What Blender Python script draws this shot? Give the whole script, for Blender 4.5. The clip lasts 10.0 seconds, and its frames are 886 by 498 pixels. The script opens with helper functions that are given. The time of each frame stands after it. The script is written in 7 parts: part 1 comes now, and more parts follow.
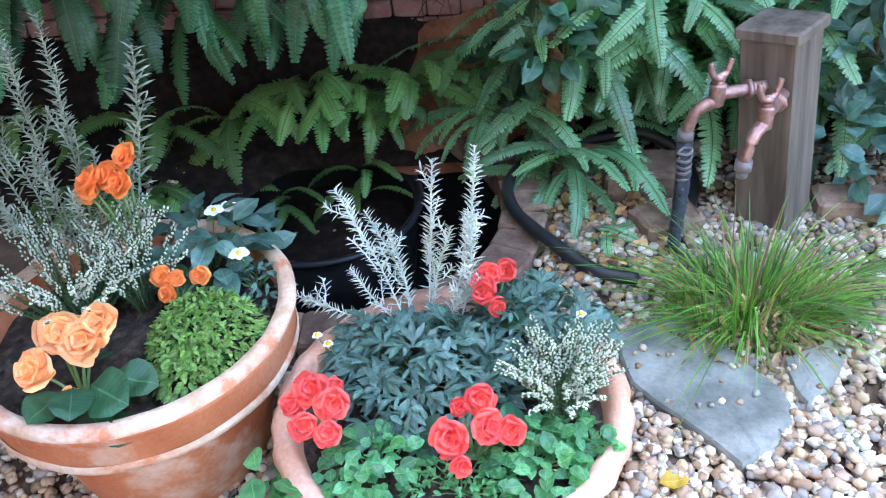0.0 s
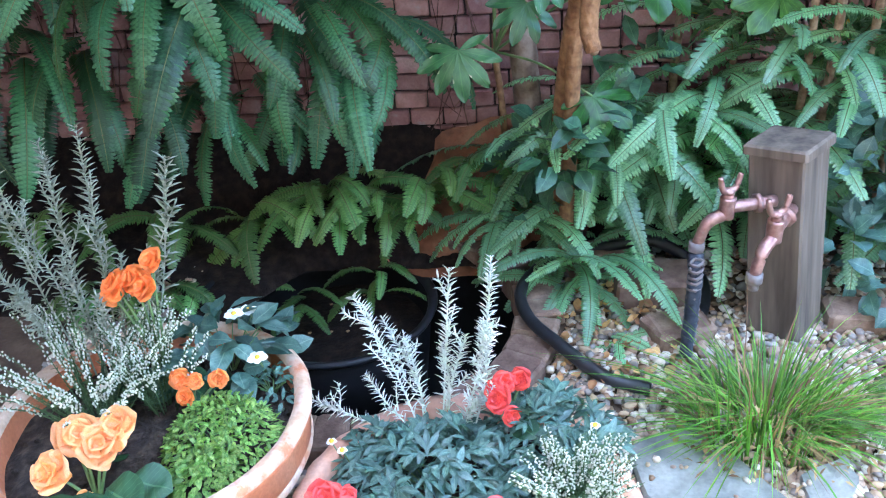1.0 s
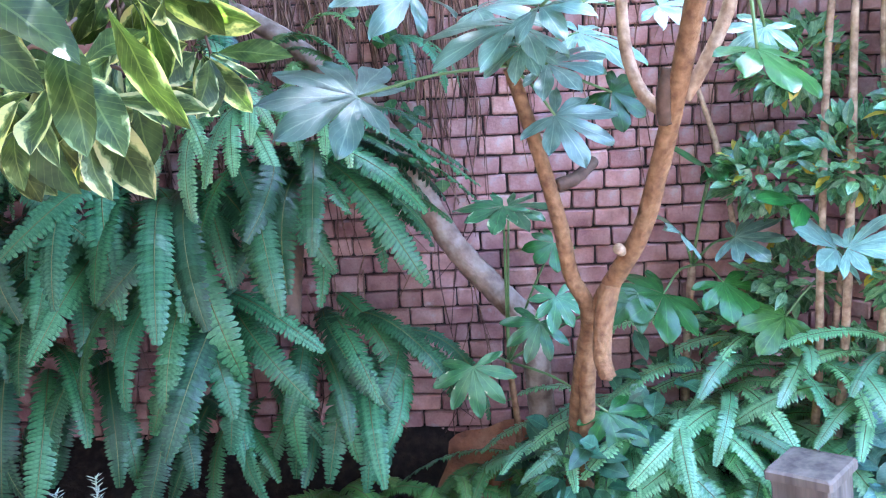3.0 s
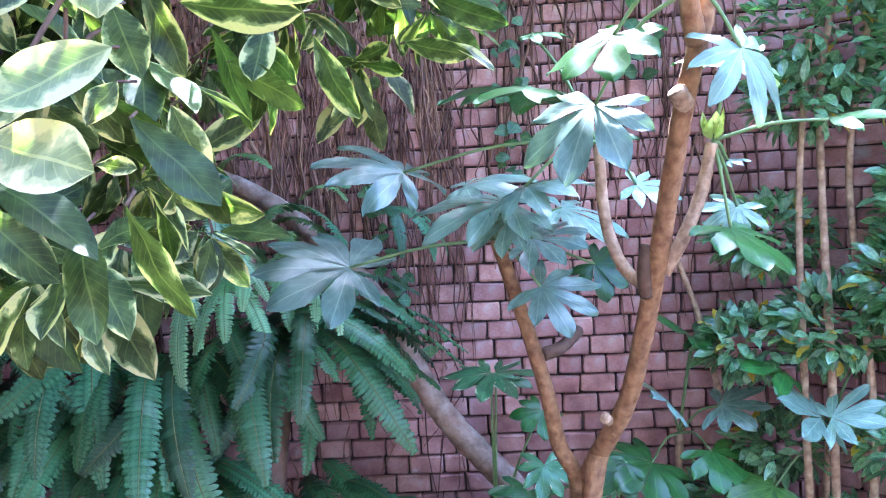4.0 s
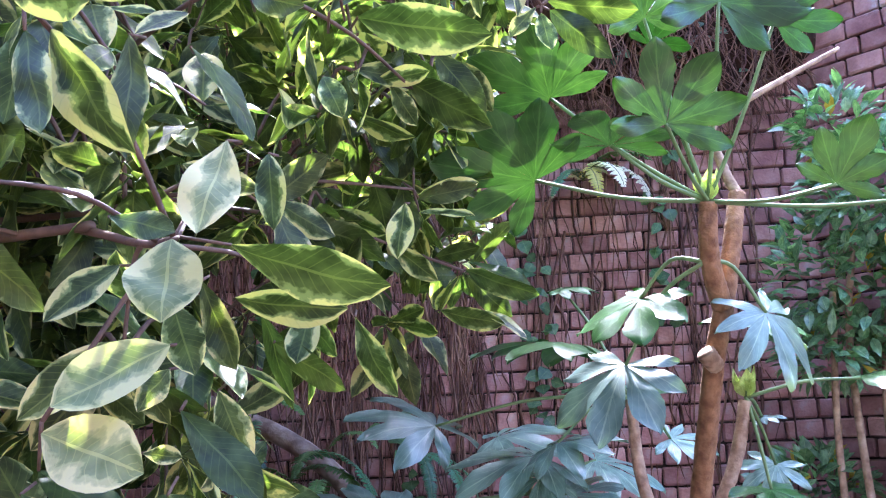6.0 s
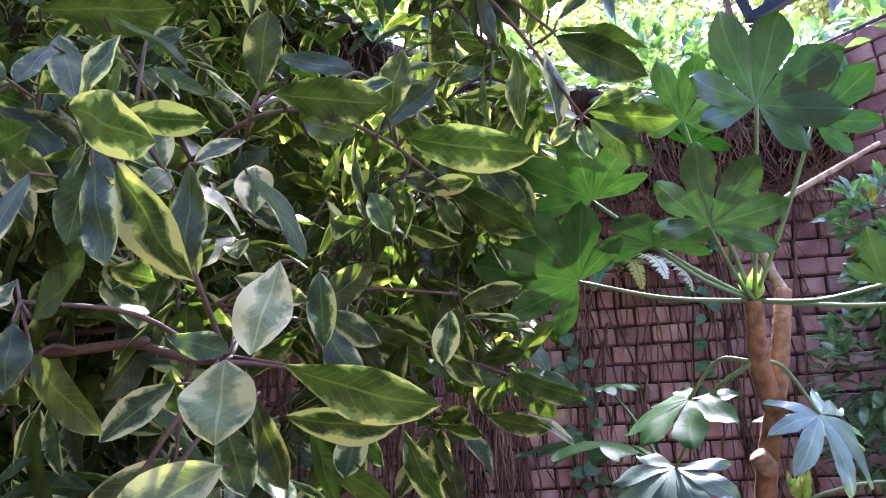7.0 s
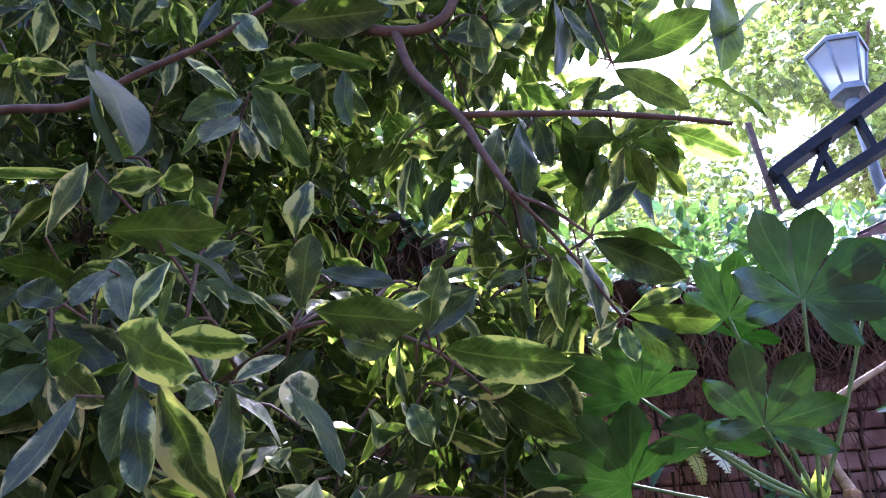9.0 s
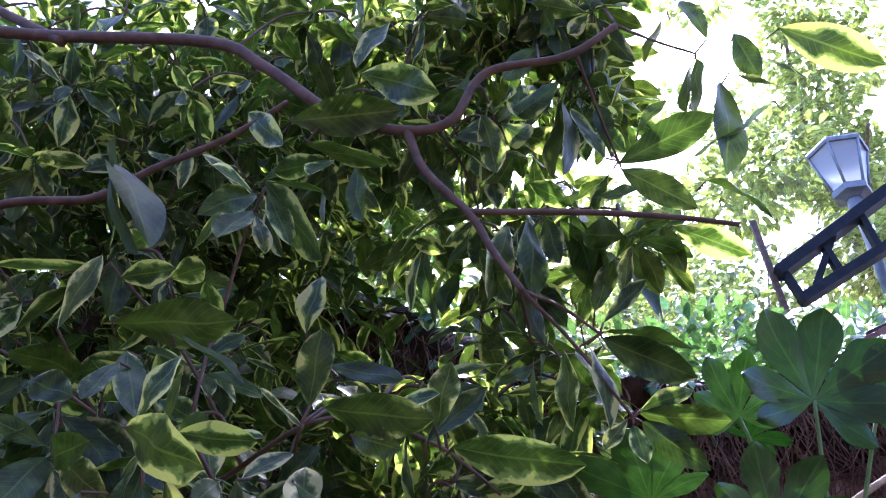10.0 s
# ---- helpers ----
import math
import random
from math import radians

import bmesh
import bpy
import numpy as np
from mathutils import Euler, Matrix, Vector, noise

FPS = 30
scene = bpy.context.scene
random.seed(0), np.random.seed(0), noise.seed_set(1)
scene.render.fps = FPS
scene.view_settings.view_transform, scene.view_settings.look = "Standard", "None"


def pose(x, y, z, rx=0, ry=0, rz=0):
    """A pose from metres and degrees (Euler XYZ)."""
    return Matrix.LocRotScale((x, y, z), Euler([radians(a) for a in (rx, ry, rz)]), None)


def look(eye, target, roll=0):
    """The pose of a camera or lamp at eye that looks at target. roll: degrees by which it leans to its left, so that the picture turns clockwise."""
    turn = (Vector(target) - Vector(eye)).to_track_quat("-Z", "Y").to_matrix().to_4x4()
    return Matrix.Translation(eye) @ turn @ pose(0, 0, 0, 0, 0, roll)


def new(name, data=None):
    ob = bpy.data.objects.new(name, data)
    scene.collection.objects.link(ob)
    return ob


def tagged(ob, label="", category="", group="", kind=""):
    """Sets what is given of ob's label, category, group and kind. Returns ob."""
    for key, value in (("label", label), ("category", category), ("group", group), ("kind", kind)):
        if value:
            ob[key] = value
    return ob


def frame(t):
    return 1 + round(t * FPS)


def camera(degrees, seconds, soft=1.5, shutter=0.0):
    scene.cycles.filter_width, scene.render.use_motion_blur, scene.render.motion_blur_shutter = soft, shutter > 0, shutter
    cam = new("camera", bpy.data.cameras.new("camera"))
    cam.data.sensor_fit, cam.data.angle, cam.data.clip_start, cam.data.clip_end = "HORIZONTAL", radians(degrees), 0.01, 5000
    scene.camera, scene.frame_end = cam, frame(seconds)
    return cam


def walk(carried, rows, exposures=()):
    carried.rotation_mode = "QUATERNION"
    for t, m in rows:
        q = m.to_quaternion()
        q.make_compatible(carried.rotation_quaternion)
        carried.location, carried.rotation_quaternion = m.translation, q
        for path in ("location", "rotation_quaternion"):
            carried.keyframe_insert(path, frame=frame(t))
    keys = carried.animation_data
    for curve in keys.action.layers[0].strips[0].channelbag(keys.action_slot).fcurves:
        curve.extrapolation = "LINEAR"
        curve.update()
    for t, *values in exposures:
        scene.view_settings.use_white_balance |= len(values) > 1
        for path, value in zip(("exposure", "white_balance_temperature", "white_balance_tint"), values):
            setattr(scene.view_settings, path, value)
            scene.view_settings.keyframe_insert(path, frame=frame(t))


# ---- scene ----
cam = camera(54.6, 10.0, 1.15)
EXPOSURES = [(0.0, 4.28, 5600, 4), (1.5, 4.88, 5400, 7), (2.5, 5.18, 5050, 10), (4.5, 4.48, 4850, 20), (5.5, 4.2, 5000, 26), (7.0, 3.24, 5350, 32), (8.5, 2.85, 5200, 33), (10.0, 2.3, 5000, 33)]
PATH = [
    (0, (0.07, 0.058, 1.144), (-0.071, 1.655, -0.051), -5.1),
    (0.5, (0.063, 0.058, 1.159), (-0.084, 1.704, 0.033), -4.2),
    (1, (0.059, 0.049, 1.179), (-0.094, 1.767, 0.166), -4.0),
    (1.5, (0.044, 0.048, 1.228), (-0.106, 1.827, 0.327), -3.7),
    (2, (0.046, 0.059, 1.268), (-0.111, 1.893, 0.486), -3.8),
    (2.5, (0.046, 0.069, 1.308), (-0.113, 1.952, 0.654), -3.8),
    (3, (0.042, 0.093, 1.332), (-0.104, 2.027, 0.842), -3.6),
    (4.5, (0.041, 0.05, 1.369), (-0.044, 2.048, 1.391), -2.8),
    (5, (0.039, 0.049, 1.375), (-0.05, 2.041, 1.528), -2.7),
    (5.5, (0.041, 0.043, 1.394), (-0.065, 2.021, 1.67), -2.6),
    (7, (0.034, 0.019, 1.437), (-0.179, 1.922, 2.014), -2.6),
    (7.5, (0.036, 0.011, 1.451), (-0.212, 1.881, 2.114), -2.4),
    (8, (0.044, 0.001, 1.463), (-0.242, 1.834, 2.211), -2.0),
    (8.5, (0.052, 0.006, 1.461), (-0.243, 1.785, 2.325), -2.4),
    (9, (0.051, 0.007, 1.459), (-0.244, 1.731, 2.429), -2.3),
    (9.5, (0.05, 0.007, 1.46), (-0.243, 1.671, 2.529), -1.9),
    (10, (0.047, -0.001, 1.46), (-0.233, 1.61, 2.612), -1.5),
]
walk(cam, [(t, look(eye, target, roll)) for t, eye, target, roll in PATH], EXPOSURES)

# ---- world, sun and exposure ----
world = bpy.data.worlds.new("sky")
scene.world = world
world.use_nodes = True
wn = world.node_tree
bgn = wn.nodes["Background"]
sky = wn.nodes.new("ShaderNodeTexSky")
sky.sky_type, sky.sun_disc = "NISHITA", False
SUN_EL, SUN_AZ = 55.0, 6.0
sky.sun_elevation, sky.sun_rotation = radians(SUN_EL), radians(SUN_AZ)
sky.air_density, sky.dust_density, sky.ozone_density = 1.0, 3.0, 1.0
wn.links.new(sky.outputs[0], bgn.inputs[0])
bgn.inputs[1].default_value = 0.15
sun = new("sun", bpy.data.lights.new("sun", "SUN"))
sun.data.energy, sun.data.angle, sun.data.color = 3.5, radians(0.6), (1.0, 0.93, 0.82)
sd = Vector((math.sin(radians(SUN_AZ)) * math.cos(radians(SUN_EL)), math.cos(radians(SUN_AZ)) * math.cos(radians(SUN_EL)), math.sin(radians(SUN_EL))))
sun.matrix_world = look(sd * 30, (0, 0, 0))

rng = np.random.default_rng(7)


def U(a, b):
    return float(rng.uniform(a, b))


# ---- materials ----
def surf(name, cols, scale=20.0, rough=0.7, bump=0.3, fine=120.0, metal=0.0, vary=0.0, through_light=0.0, island=False, spec=0.5, stain=None, coat=0.0, stretch=None):
    """A noise-mixed surface: cols are base colours from dark to light; vary: value change from piece to piece; stain: (colour, scale, threshold)."""
    m = bpy.data.materials.new(name)
    m.use_nodes = True
    nt = m.node_tree
    N, L = nt.nodes, nt.links
    b = N["Principled BSDF"]
    tc = N.new("ShaderNodeTexCoord")
    n1 = N.new("ShaderNodeTexNoise")
    n1.inputs["Scale"].default_value, n1.inputs["Detail"].default_value = scale, 6
    place = tc.outputs["Object"]
    if stretch:
        sv = N.new("ShaderNodeVectorMath")
        sv.operation = "MULTIPLY"
        sv.inputs[1].default_value = stretch
        L.new(place, sv.inputs[0])
        place = sv.outputs[0]
    L.new(place, n1.inputs["Vector"])
    ramp = N.new("ShaderNodeValToRGB")
    e = ramp.color_ramp.elements
    k = len(cols)
    while len(e) < k:
        e.new(0.5)
    for i, c in enumerate(cols):
        e[i].position = 0.3 + 0.4 * i / max(1, k - 1)
        e[i].color = (*c, 1)
    L.new(n1.outputs["Fac"], ramp.inputs[0])
    out = ramp.outputs[0]
    n2 = N.new("ShaderNodeTexNoise")
    n2.inputs["Scale"].default_value, n2.inputs["Detail"].default_value = fine, 4
    L.new(place, n2.inputs["Vector"])
    grain = N.new("ShaderNodeMapRange")
    grain.inputs[3].default_value, grain.inputs[4].default_value = 0.75, 1.25
    L.new(n2.outputs["Fac"], grain.inputs[0])
    hsv = N.new("ShaderNodeHueSaturation")
    L.new(out, hsv.inputs["Color"])
    L.new(grain.outputs[0], hsv.inputs["Value"])
    out = hsv.outputs[0]
    if stain:
        n3 = N.new("ShaderNodeTexNoise")
        n3.inputs["Scale"].default_value, n3.inputs["Detail"].default_value, n3.inputs["Roughness"].default_value = stain[1], 8, 0.65
        L.new(tc.outputs["Object"], n3.inputs["Vector"])
        mr = N.new("ShaderNodeMapRange")
        mr.inputs[1].default_value, mr.inputs[2].default_value = stain[2], stain[2] + 0.12
        L.new(n3.outputs["Fac"], mr.inputs[0])
        mx = N.new("ShaderNodeMixRGB")
        mx.inputs[2].default_value = (*stain[0], 1)
        L.new(mr.outputs[0], mx.inputs[0])
        L.new(out, mx.inputs[1])
        out = mx.outputs[0]
    if vary:
        r = N.new("ShaderNodeNewGeometry" if island else "ShaderNodeObjectInfo")
        rr = r.outputs["Random Per Island"] if island else r.outputs["Random"]
        v = N.new("ShaderNodeMapRange")
        v.inputs[3].default_value, v.inputs[4].default_value = 1 - vary, 1 + vary
        L.new(rr, v.inputs[0])
        h = N.new("ShaderNodeHueSaturation")
        mu = N.new("ShaderNodeMath")
        mu.operation = "MULTIPLY_ADD"
        mu.inputs[1].default_value, mu.inputs[2].default_value = 0.06 * vary, 0.5 - 0.03 * vary
        L.new(rr, mu.inputs[0])
        L.new(mu.outputs[0], h.inputs["Hue"])
        L.new(v.outputs[0], h.inputs["Value"])
        L.new(out, h.inputs["Color"])
        out = h.outputs[0]
    L.new(out, b.inputs["Base Color"])
    b.inputs["Roughness"].default_value, b.inputs["Metallic"].default_value = rough, metal
    b.inputs["Specular IOR Level"].default_value = spec
    b.inputs["Coat Weight"].default_value = coat
    if bump:
        bp = N.new("ShaderNodeBump")
        bp.inputs["Strength"].default_value, bp.inputs["Distance"].default_value = bump, 0.004
        L.new(n2.outputs["Fac"], bp.inputs["Height"])
        L.new(bp.outputs[0], b.inputs["Normal"])
    if through_light:
        tr = N.new("ShaderNodeBsdfTranslucent")
        tint = N.new("ShaderNodeMixRGB")
        tint.blend_type, tint.inputs[0].default_value = "MULTIPLY", 1.0
        tint.inputs[2].default_value = (2.2, 2.4, 0.7, 1)
        L.new(out, tint.inputs[1])
        L.new(tint.outputs[0], tr.inputs[0])
        ms = N.new("ShaderNodeMixShader")
        ms.inputs[0].default_value = through_light
        L.new(b.outputs[0], ms.inputs[1])
        L.new(tr.outputs[0], ms.inputs[2])
        L.new(ms.outputs[0], N["Material Output"].inputs[0])
    return m


def blade(name, inner, margin, edge=2.0, rough=0.35, vary=0.35, glow=0.35, vein=0.35, wob=12.0, band=None, island=False, coat=0.0, edge_vary=0.0, spec=0.5):
    """A leaf: inner colours (two), a ragged margin where |v| passes edge, a pale midrib and veins, light through the blade. UV: x along, y across (-1..1)."""
    m = bpy.data.materials.new(name)
    m.use_nodes = True
    nt = m.node_tree
    N, L = nt.nodes, nt.links
    b = N["Principled BSDF"]
    uv = N.new("ShaderNodeUVMap")
    sx = N.new("ShaderNodeSeparateXYZ")
    L.new(uv.outputs[0], sx.inputs[0])
    tc = N.new("ShaderNodeTexCoord")
    info = N.new("ShaderNodeNewGeometry" if island else "ShaderNodeObjectInfo")
    rnd = info.outputs["Random Per Island"] if island else info.outputs["Random"]

    def math_node(op, a, c):
        n = N.new("ShaderNodeMath")
        n.operation = op
        for i, v in enumerate((a, c)):
            if v is None:
                continue
            if isinstance(v, (int, float)):
                n.inputs[i].default_value = v
            else:
                L.new(v, n.inputs[i])
        return n.outputs[0]

    # The noise is shifted from piece to piece.
    add = N.new("ShaderNodeVectorMath")
    add.operation = "ADD"
    comb = N.new("ShaderNodeCombineXYZ")
    L.new(math_node("MULTIPLY", rnd, 37.0), comb.inputs[0])
    L.new(math_node("MULTIPLY", rnd, 11.0), comb.inputs[2])
    even = N.new("ShaderNodeVectorMath")
    even.operation = "MULTIPLY"
    even.inputs[1].default_value = (2.4, 0.55, 1.0)
    L.new(uv.outputs[0], even.inputs[0])
    L.new(even.outputs[0], add.inputs[0])
    L.new(comb.outputs[0], add.inputs[1])
    n1 = N.new("ShaderNodeTexNoise")
    n1.inputs["Scale"].default_value, n1.inputs["Detail"].default_value = 1.8, 5
    L.new(add.outputs[0], n1.inputs["Vector"])
    mixc = N.new("ShaderNodeMixRGB")
    mixc.inputs[1].default_value, mixc.inputs[2].default_value = (*inner[0], 1), (*inner[1], 1)
    st = N.new("ShaderNodeMapRange")
    st.inputs[1].default_value, st.inputs[2].default_value = 0.35, 0.65
    L.new(n1.outputs["Fac"], st.inputs[0])
    L.new(st.outputs[0], mixc.inputs[0])
    out = mixc.outputs[0]
    av = math_node("ABSOLUTE", sx.outputs[1], None)
    along = sx.outputs[0]
    if margin:
        # The margin widens towards the tip and bites into the blade.
        reach = math_node("ADD", math_node("ADD", av, math_node("MULTIPLY", math_node("SUBTRACT", n1.outputs["Fac"], 0.5), 2.2)), math_node("MULTIPLY", along, 0.12))
        if edge_vary:
            reach = math_node("ADD", reach, math_node("MULTIPLY", math_node("SUBTRACT", math_node("FRACT", math_node("MULTIPLY", rnd, 5.77), None), 0.6), edge_vary))
        if band:
            mb = N.new("ShaderNodeMapRange")
            mb.inputs[1].default_value, mb.inputs[2].default_value = edge - 0.20, edge - 0.08
            L.new(reach, mb.inputs[0])
            xb = N.new("ShaderNodeMixRGB")
            xb.inputs[2].default_value = (*band, 1)
            L.new(mb.outputs[0], xb.inputs[0])
            L.new(out, xb.inputs[1])
            out = xb.outputs[0]
        mr = N.new("ShaderNodeMapRange")
        mr.inputs[1].default_value, mr.inputs[2].default_value = edge, edge + 0.12
        L.new(reach, mr.inputs[0])
        mx = N.new("ShaderNodeMixRGB")
        mx.inputs[2].default_value = (*margin, 1)
        L.new(mr.outputs[0], mx.inputs[0])
        L.new(out, mx.inputs[1])
        out = mx.outputs[0]
    # Midrib and side veins.
    rib = math_node("LESS_THAN", av, 0.05)
    sv = math_node("FRACT", math_node("SUBTRACT", math_node("MULTIPLY", along, wob), math_node("MULTIPLY", av, 2.5)), None)
    line = math_node("MAXIMUM", rib, math_node("MULTIPLY", math_node("LESS_THAN", sv, 0.12), 0.45))
    mv = N.new("ShaderNodeMixRGB")
    mv.inputs[2].default_value = (min(1, inner[1][0] * 2.4 + 0.03), min(1, inner[1][1] * 2.0 + 0.04), inner[1][2] * 1.8 + 0.02, 1)
    L.new(math_node("MULTIPLY", line, vein), mv.inputs[0])
    L.new(out, mv.inputs[1])
    out = mv.outputs[0]
    hs = N.new("ShaderNodeHueSaturation")
    vr = N.new("ShaderNodeMapRange")
    vr.inputs[3].default_value, vr.inputs[4].default_value = 1 - vary, 1 + vary
    L.new(rnd, vr.inputs[0])
    L.new(vr.outputs[0], hs.inputs["Value"])
    hu = N.new("ShaderNodeMapRange")
    hu.inputs[3].default_value, hu.inputs[4].default_value = 0.515, 0.48
    L.new(math_node("FRACT", math_node("MULTIPLY", rnd, 7.31), None), hu.inputs[0])
    L.new(hu.outputs[0], hs.inputs["Hue"])
    L.new(out, hs.inputs["Color"])
    out = hs.outputs[0]
    L.new(out, b.inputs["Base Color"])
    b.inputs["Roughness"].default_value = rough
    b.inputs["Specular IOR Level"].default_value = spec
    b.inputs["Coat Weight"].default_value, b.inputs["Coat Roughness"].default_value = coat, 0.3
    bp = N.new("ShaderNodeBump")
    bp.inputs["Strength"].default_value, bp.inputs["Distance"].default_value = 0.25, 0.003
    hgt = math_node("ADD", math_node("MULTIPLY", line, -0.6), n1.outputs["Fac"])
    L.new(hgt, bp.inputs["Height"])
    L.new(bp.outputs[0], b.inputs["Normal"])
    tr = N.new("ShaderNodeBsdfTranslucent")
    tint = N.new("ShaderNodeMixRGB")
    tint.blend_type, tint.inputs[0].default_value = "MULTIPLY", 1.0
    tint.inputs[2].default_value = (1.7, 1.9, 0.55, 1)
    L.new(out, tint.inputs[1])
    L.new(tint.outputs[0], tr.inputs[0])
    ms = N.new("ShaderNodeMixShader")
    ms.inputs[0].default_value = glow
    L.new(b.outputs[0], ms.inputs[1])
    L.new(tr.outputs[0], ms.inputs[2])
    L.new(ms.outputs[0], N["Material Output"].inputs[0])
    return m


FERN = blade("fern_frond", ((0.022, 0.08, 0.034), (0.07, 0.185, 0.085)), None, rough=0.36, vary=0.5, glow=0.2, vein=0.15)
# Lighter copy of the fern: sky light on upper fronds, put into the colour.
FERN_SKYLIT = blade("skylit_fern_frond", ((0.09, 0.23, 0.10), (0.25, 0.46, 0.25)), None, rough=0.36, coat=0.7, vary=0.4, glow=0.25, vein=0.15)
FERN_YELLOW = blade("yellowing_frond", ((0.30, 0.30, 0.05), (0.45, 0.36, 0.12)), None, rough=0.6)
# Yellower and brighter than FERN: light on the low fronds, put into the colour.
FERN_LOW = blade("low_fern_frond", ((0.05, 0.125, 0.03), (0.13, 0.25, 0.07)), None, rough=0.4, vary=0.45, glow=0.25, vein=0.15)
RACHIS = surf("frond_stalk", ((0.10, 0.12, 0.03), (0.16, 0.17, 0.05)), bump=0)
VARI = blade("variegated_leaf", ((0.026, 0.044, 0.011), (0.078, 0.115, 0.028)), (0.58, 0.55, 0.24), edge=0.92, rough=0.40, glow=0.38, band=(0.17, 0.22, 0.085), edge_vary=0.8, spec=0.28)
# Paler copy of VARI: sun dapples on broad leaves, put into the colour.
VARI_SUNLIT = blade("sunlit_variegated_leaf", ((0.13, 0.18, 0.07), (0.27, 0.32, 0.15)), (0.62, 0.60, 0.30), edge=0.80, rough=0.42, glow=0.35, band=(0.40, 0.42, 0.20), spec=0.4)
VARI_JOINED = blade("variegated_leaf_joined", ((0.026, 0.044, 0.011), (0.078, 0.115, 0.028)), (0.58, 0.55, 0.24), edge=0.92, rough=0.40, glow=0.38, band=(0.17, 0.22, 0.085), edge_vary=0.8, spec=0.28, island=True)
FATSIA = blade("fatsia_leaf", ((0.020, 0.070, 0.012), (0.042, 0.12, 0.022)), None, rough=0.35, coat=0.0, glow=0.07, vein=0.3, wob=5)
# Pale blue-green copy: sky reflected on upper faces, put into the colour.
FATSIA_SKYLIT = blade("skylit_fatsia_leaf", ((0.12, 0.21, 0.17), (0.23, 0.35, 0.29)), None, rough=0.34, coat=0.45, glow=0.12, vein=0.35, wob=5)
BUD = blade("bud_scale", ((0.30, 0.36, 0.12), (0.45, 0.50, 0.22)), None, rough=0.5)
FATSIA_EDGED = blade("pale_edged_fatsia_leaf", ((0.035, 0.11, 0.04), (0.065, 0.17, 0.06)), (0.5, 0.5, 0.36), edge=1.14, rough=0.3, coat=0.3, glow=0.14, vein=0.3, wob=5)
CAMELLIA = blade("glossy_leaf", ((0.08, 0.18, 0.09), (0.20, 0.35, 0.20)), None, rough=0.25, coat=0.6, glow=0.3, island=True)
YELLOW = blade("yellow_leaf", ((0.62, 0.45, 0.03), (0.75, 0.6, 0.10)), None, rough=0.5)
BANK = blade("bank_leaf", ((0.06, 0.13, 0.06), (0.16, 0.27, 0.14)), None, rough=0.4, glow=0.28, island=True, vary=0.5)
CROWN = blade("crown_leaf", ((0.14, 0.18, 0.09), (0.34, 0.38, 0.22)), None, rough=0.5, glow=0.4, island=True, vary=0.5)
BARK = surf("tan_bark", ((0.15, 0.07, 0.032), (0.26, 0.135, 0.06), (0.36, 0.20, 0.095)), scale=55, rough=0.8, bump=1.0, fine=90)
BARK_GREY = surf("grey_bark", ((0.14, 0.09, 0.07), (0.27, 0.20, 0.16)), scale=30, rough=0.85, bump=0.7, fine=80)
PALEBLUE = blade("pale_blue_green_leaf", ((0.08, 0.17, 0.15), (0.16, 0.28, 0.25)), None, rough=0.4, coat=0.5, island=True, vary=0.3, glow=0.15)
SHADELEAF = blade("shade_leaf", ((0.025, 0.075, 0.04), (0.06, 0.14, 0.08)), None, rough=0.4, island=True, vary=0.35, glow=0.15)
BARK_TAN = surf("pale_tan_bark", ((0.20, 0.12, 0.07), (0.36, 0.24, 0.15), (0.50, 0.36, 0.24)), scale=45, rough=0.85, bump=0.7, fine=90)
BARK_BROWN = surf("brown_bark", ((0.065, 0.035, 0.022), (0.15, 0.085, 0.055)), scale=40, rough=0.7, bump=0.5, fine=90)
STALK = surf("green_stalk", ((0.10, 0.18, 0.06), (0.19, 0.28, 0.10)), bump=0.1, rough=0.45)
BRICK = surf("wall_brick", ((0.22, 0.095, 0.085), (0.38, 0.19, 0.165), (0.50, 0.30, 0.27)), scale=14, rough=0.85, bump=0.5, fine=160, vary=0.28, stain=((0.42, 0.36, 0.34), 9.0, 0.60))
BRICK_JOINED = surf("wall_brick_joined", ((0.22, 0.095, 0.085), (0.38, 0.19, 0.165), (0.50, 0.30, 0.27)), scale=14, rough=0.85, bump=0.5, fine=160, vary=0.28, island=True, stain=((0.42, 0.36, 0.34), 9.0, 0.60))
MORTAR = surf("dark_mortar", ((0.03, 0.022, 0.02), (0.08, 0.06, 0.052)), scale=25, rough=0.95, bump=0.8)
PAVER = surf("kerb_brick", ((0.13, 0.078, 0.055), (0.22, 0.14, 0.10), (0.30, 0.21, 0.155)), scale=25, rough=0.85, bump=0.6, fine=150, vary=0.25)
TERRA = surf("terracotta", ((0.42, 0.12, 0.045), (0.54, 0.19, 0.085), (0.60, 0.27, 0.15)), scale=7, rough=0.8, bump=0.25, fine=140, stain=((0.70, 0.52, 0.42), 6.0, 0.53))
TERRA_PALE = surf("pale_terracotta", ((0.50, 0.24, 0.15), (0.58, 0.32, 0.22), (0.64, 0.42, 0.32)), scale=9, rough=0.8, bump=0.25, fine=140, stain=((0.70, 0.56, 0.48), 8.0, 0.60))
LIME = surf("limed_rim", ((0.48, 0.30, 0.19), (0.62, 0.46, 0.34), (0.70, 0.60, 0.50)), scale=22, rough=0.85, bump=0.35, fine=120, stain=((0.50, 0.20, 0.10), 11.0, 0.49))
# Wet dark soil, with the shade under the ferns put into its colour.
PEAT = surf("wet_shaded_peat", ((0.006, 0.004, 0.003), (0.014, 0.009, 0.007), (0.028, 0.018, 0.012)), scale=40, rough=0.9, bump=1.0, fine=120, spec=0.2)
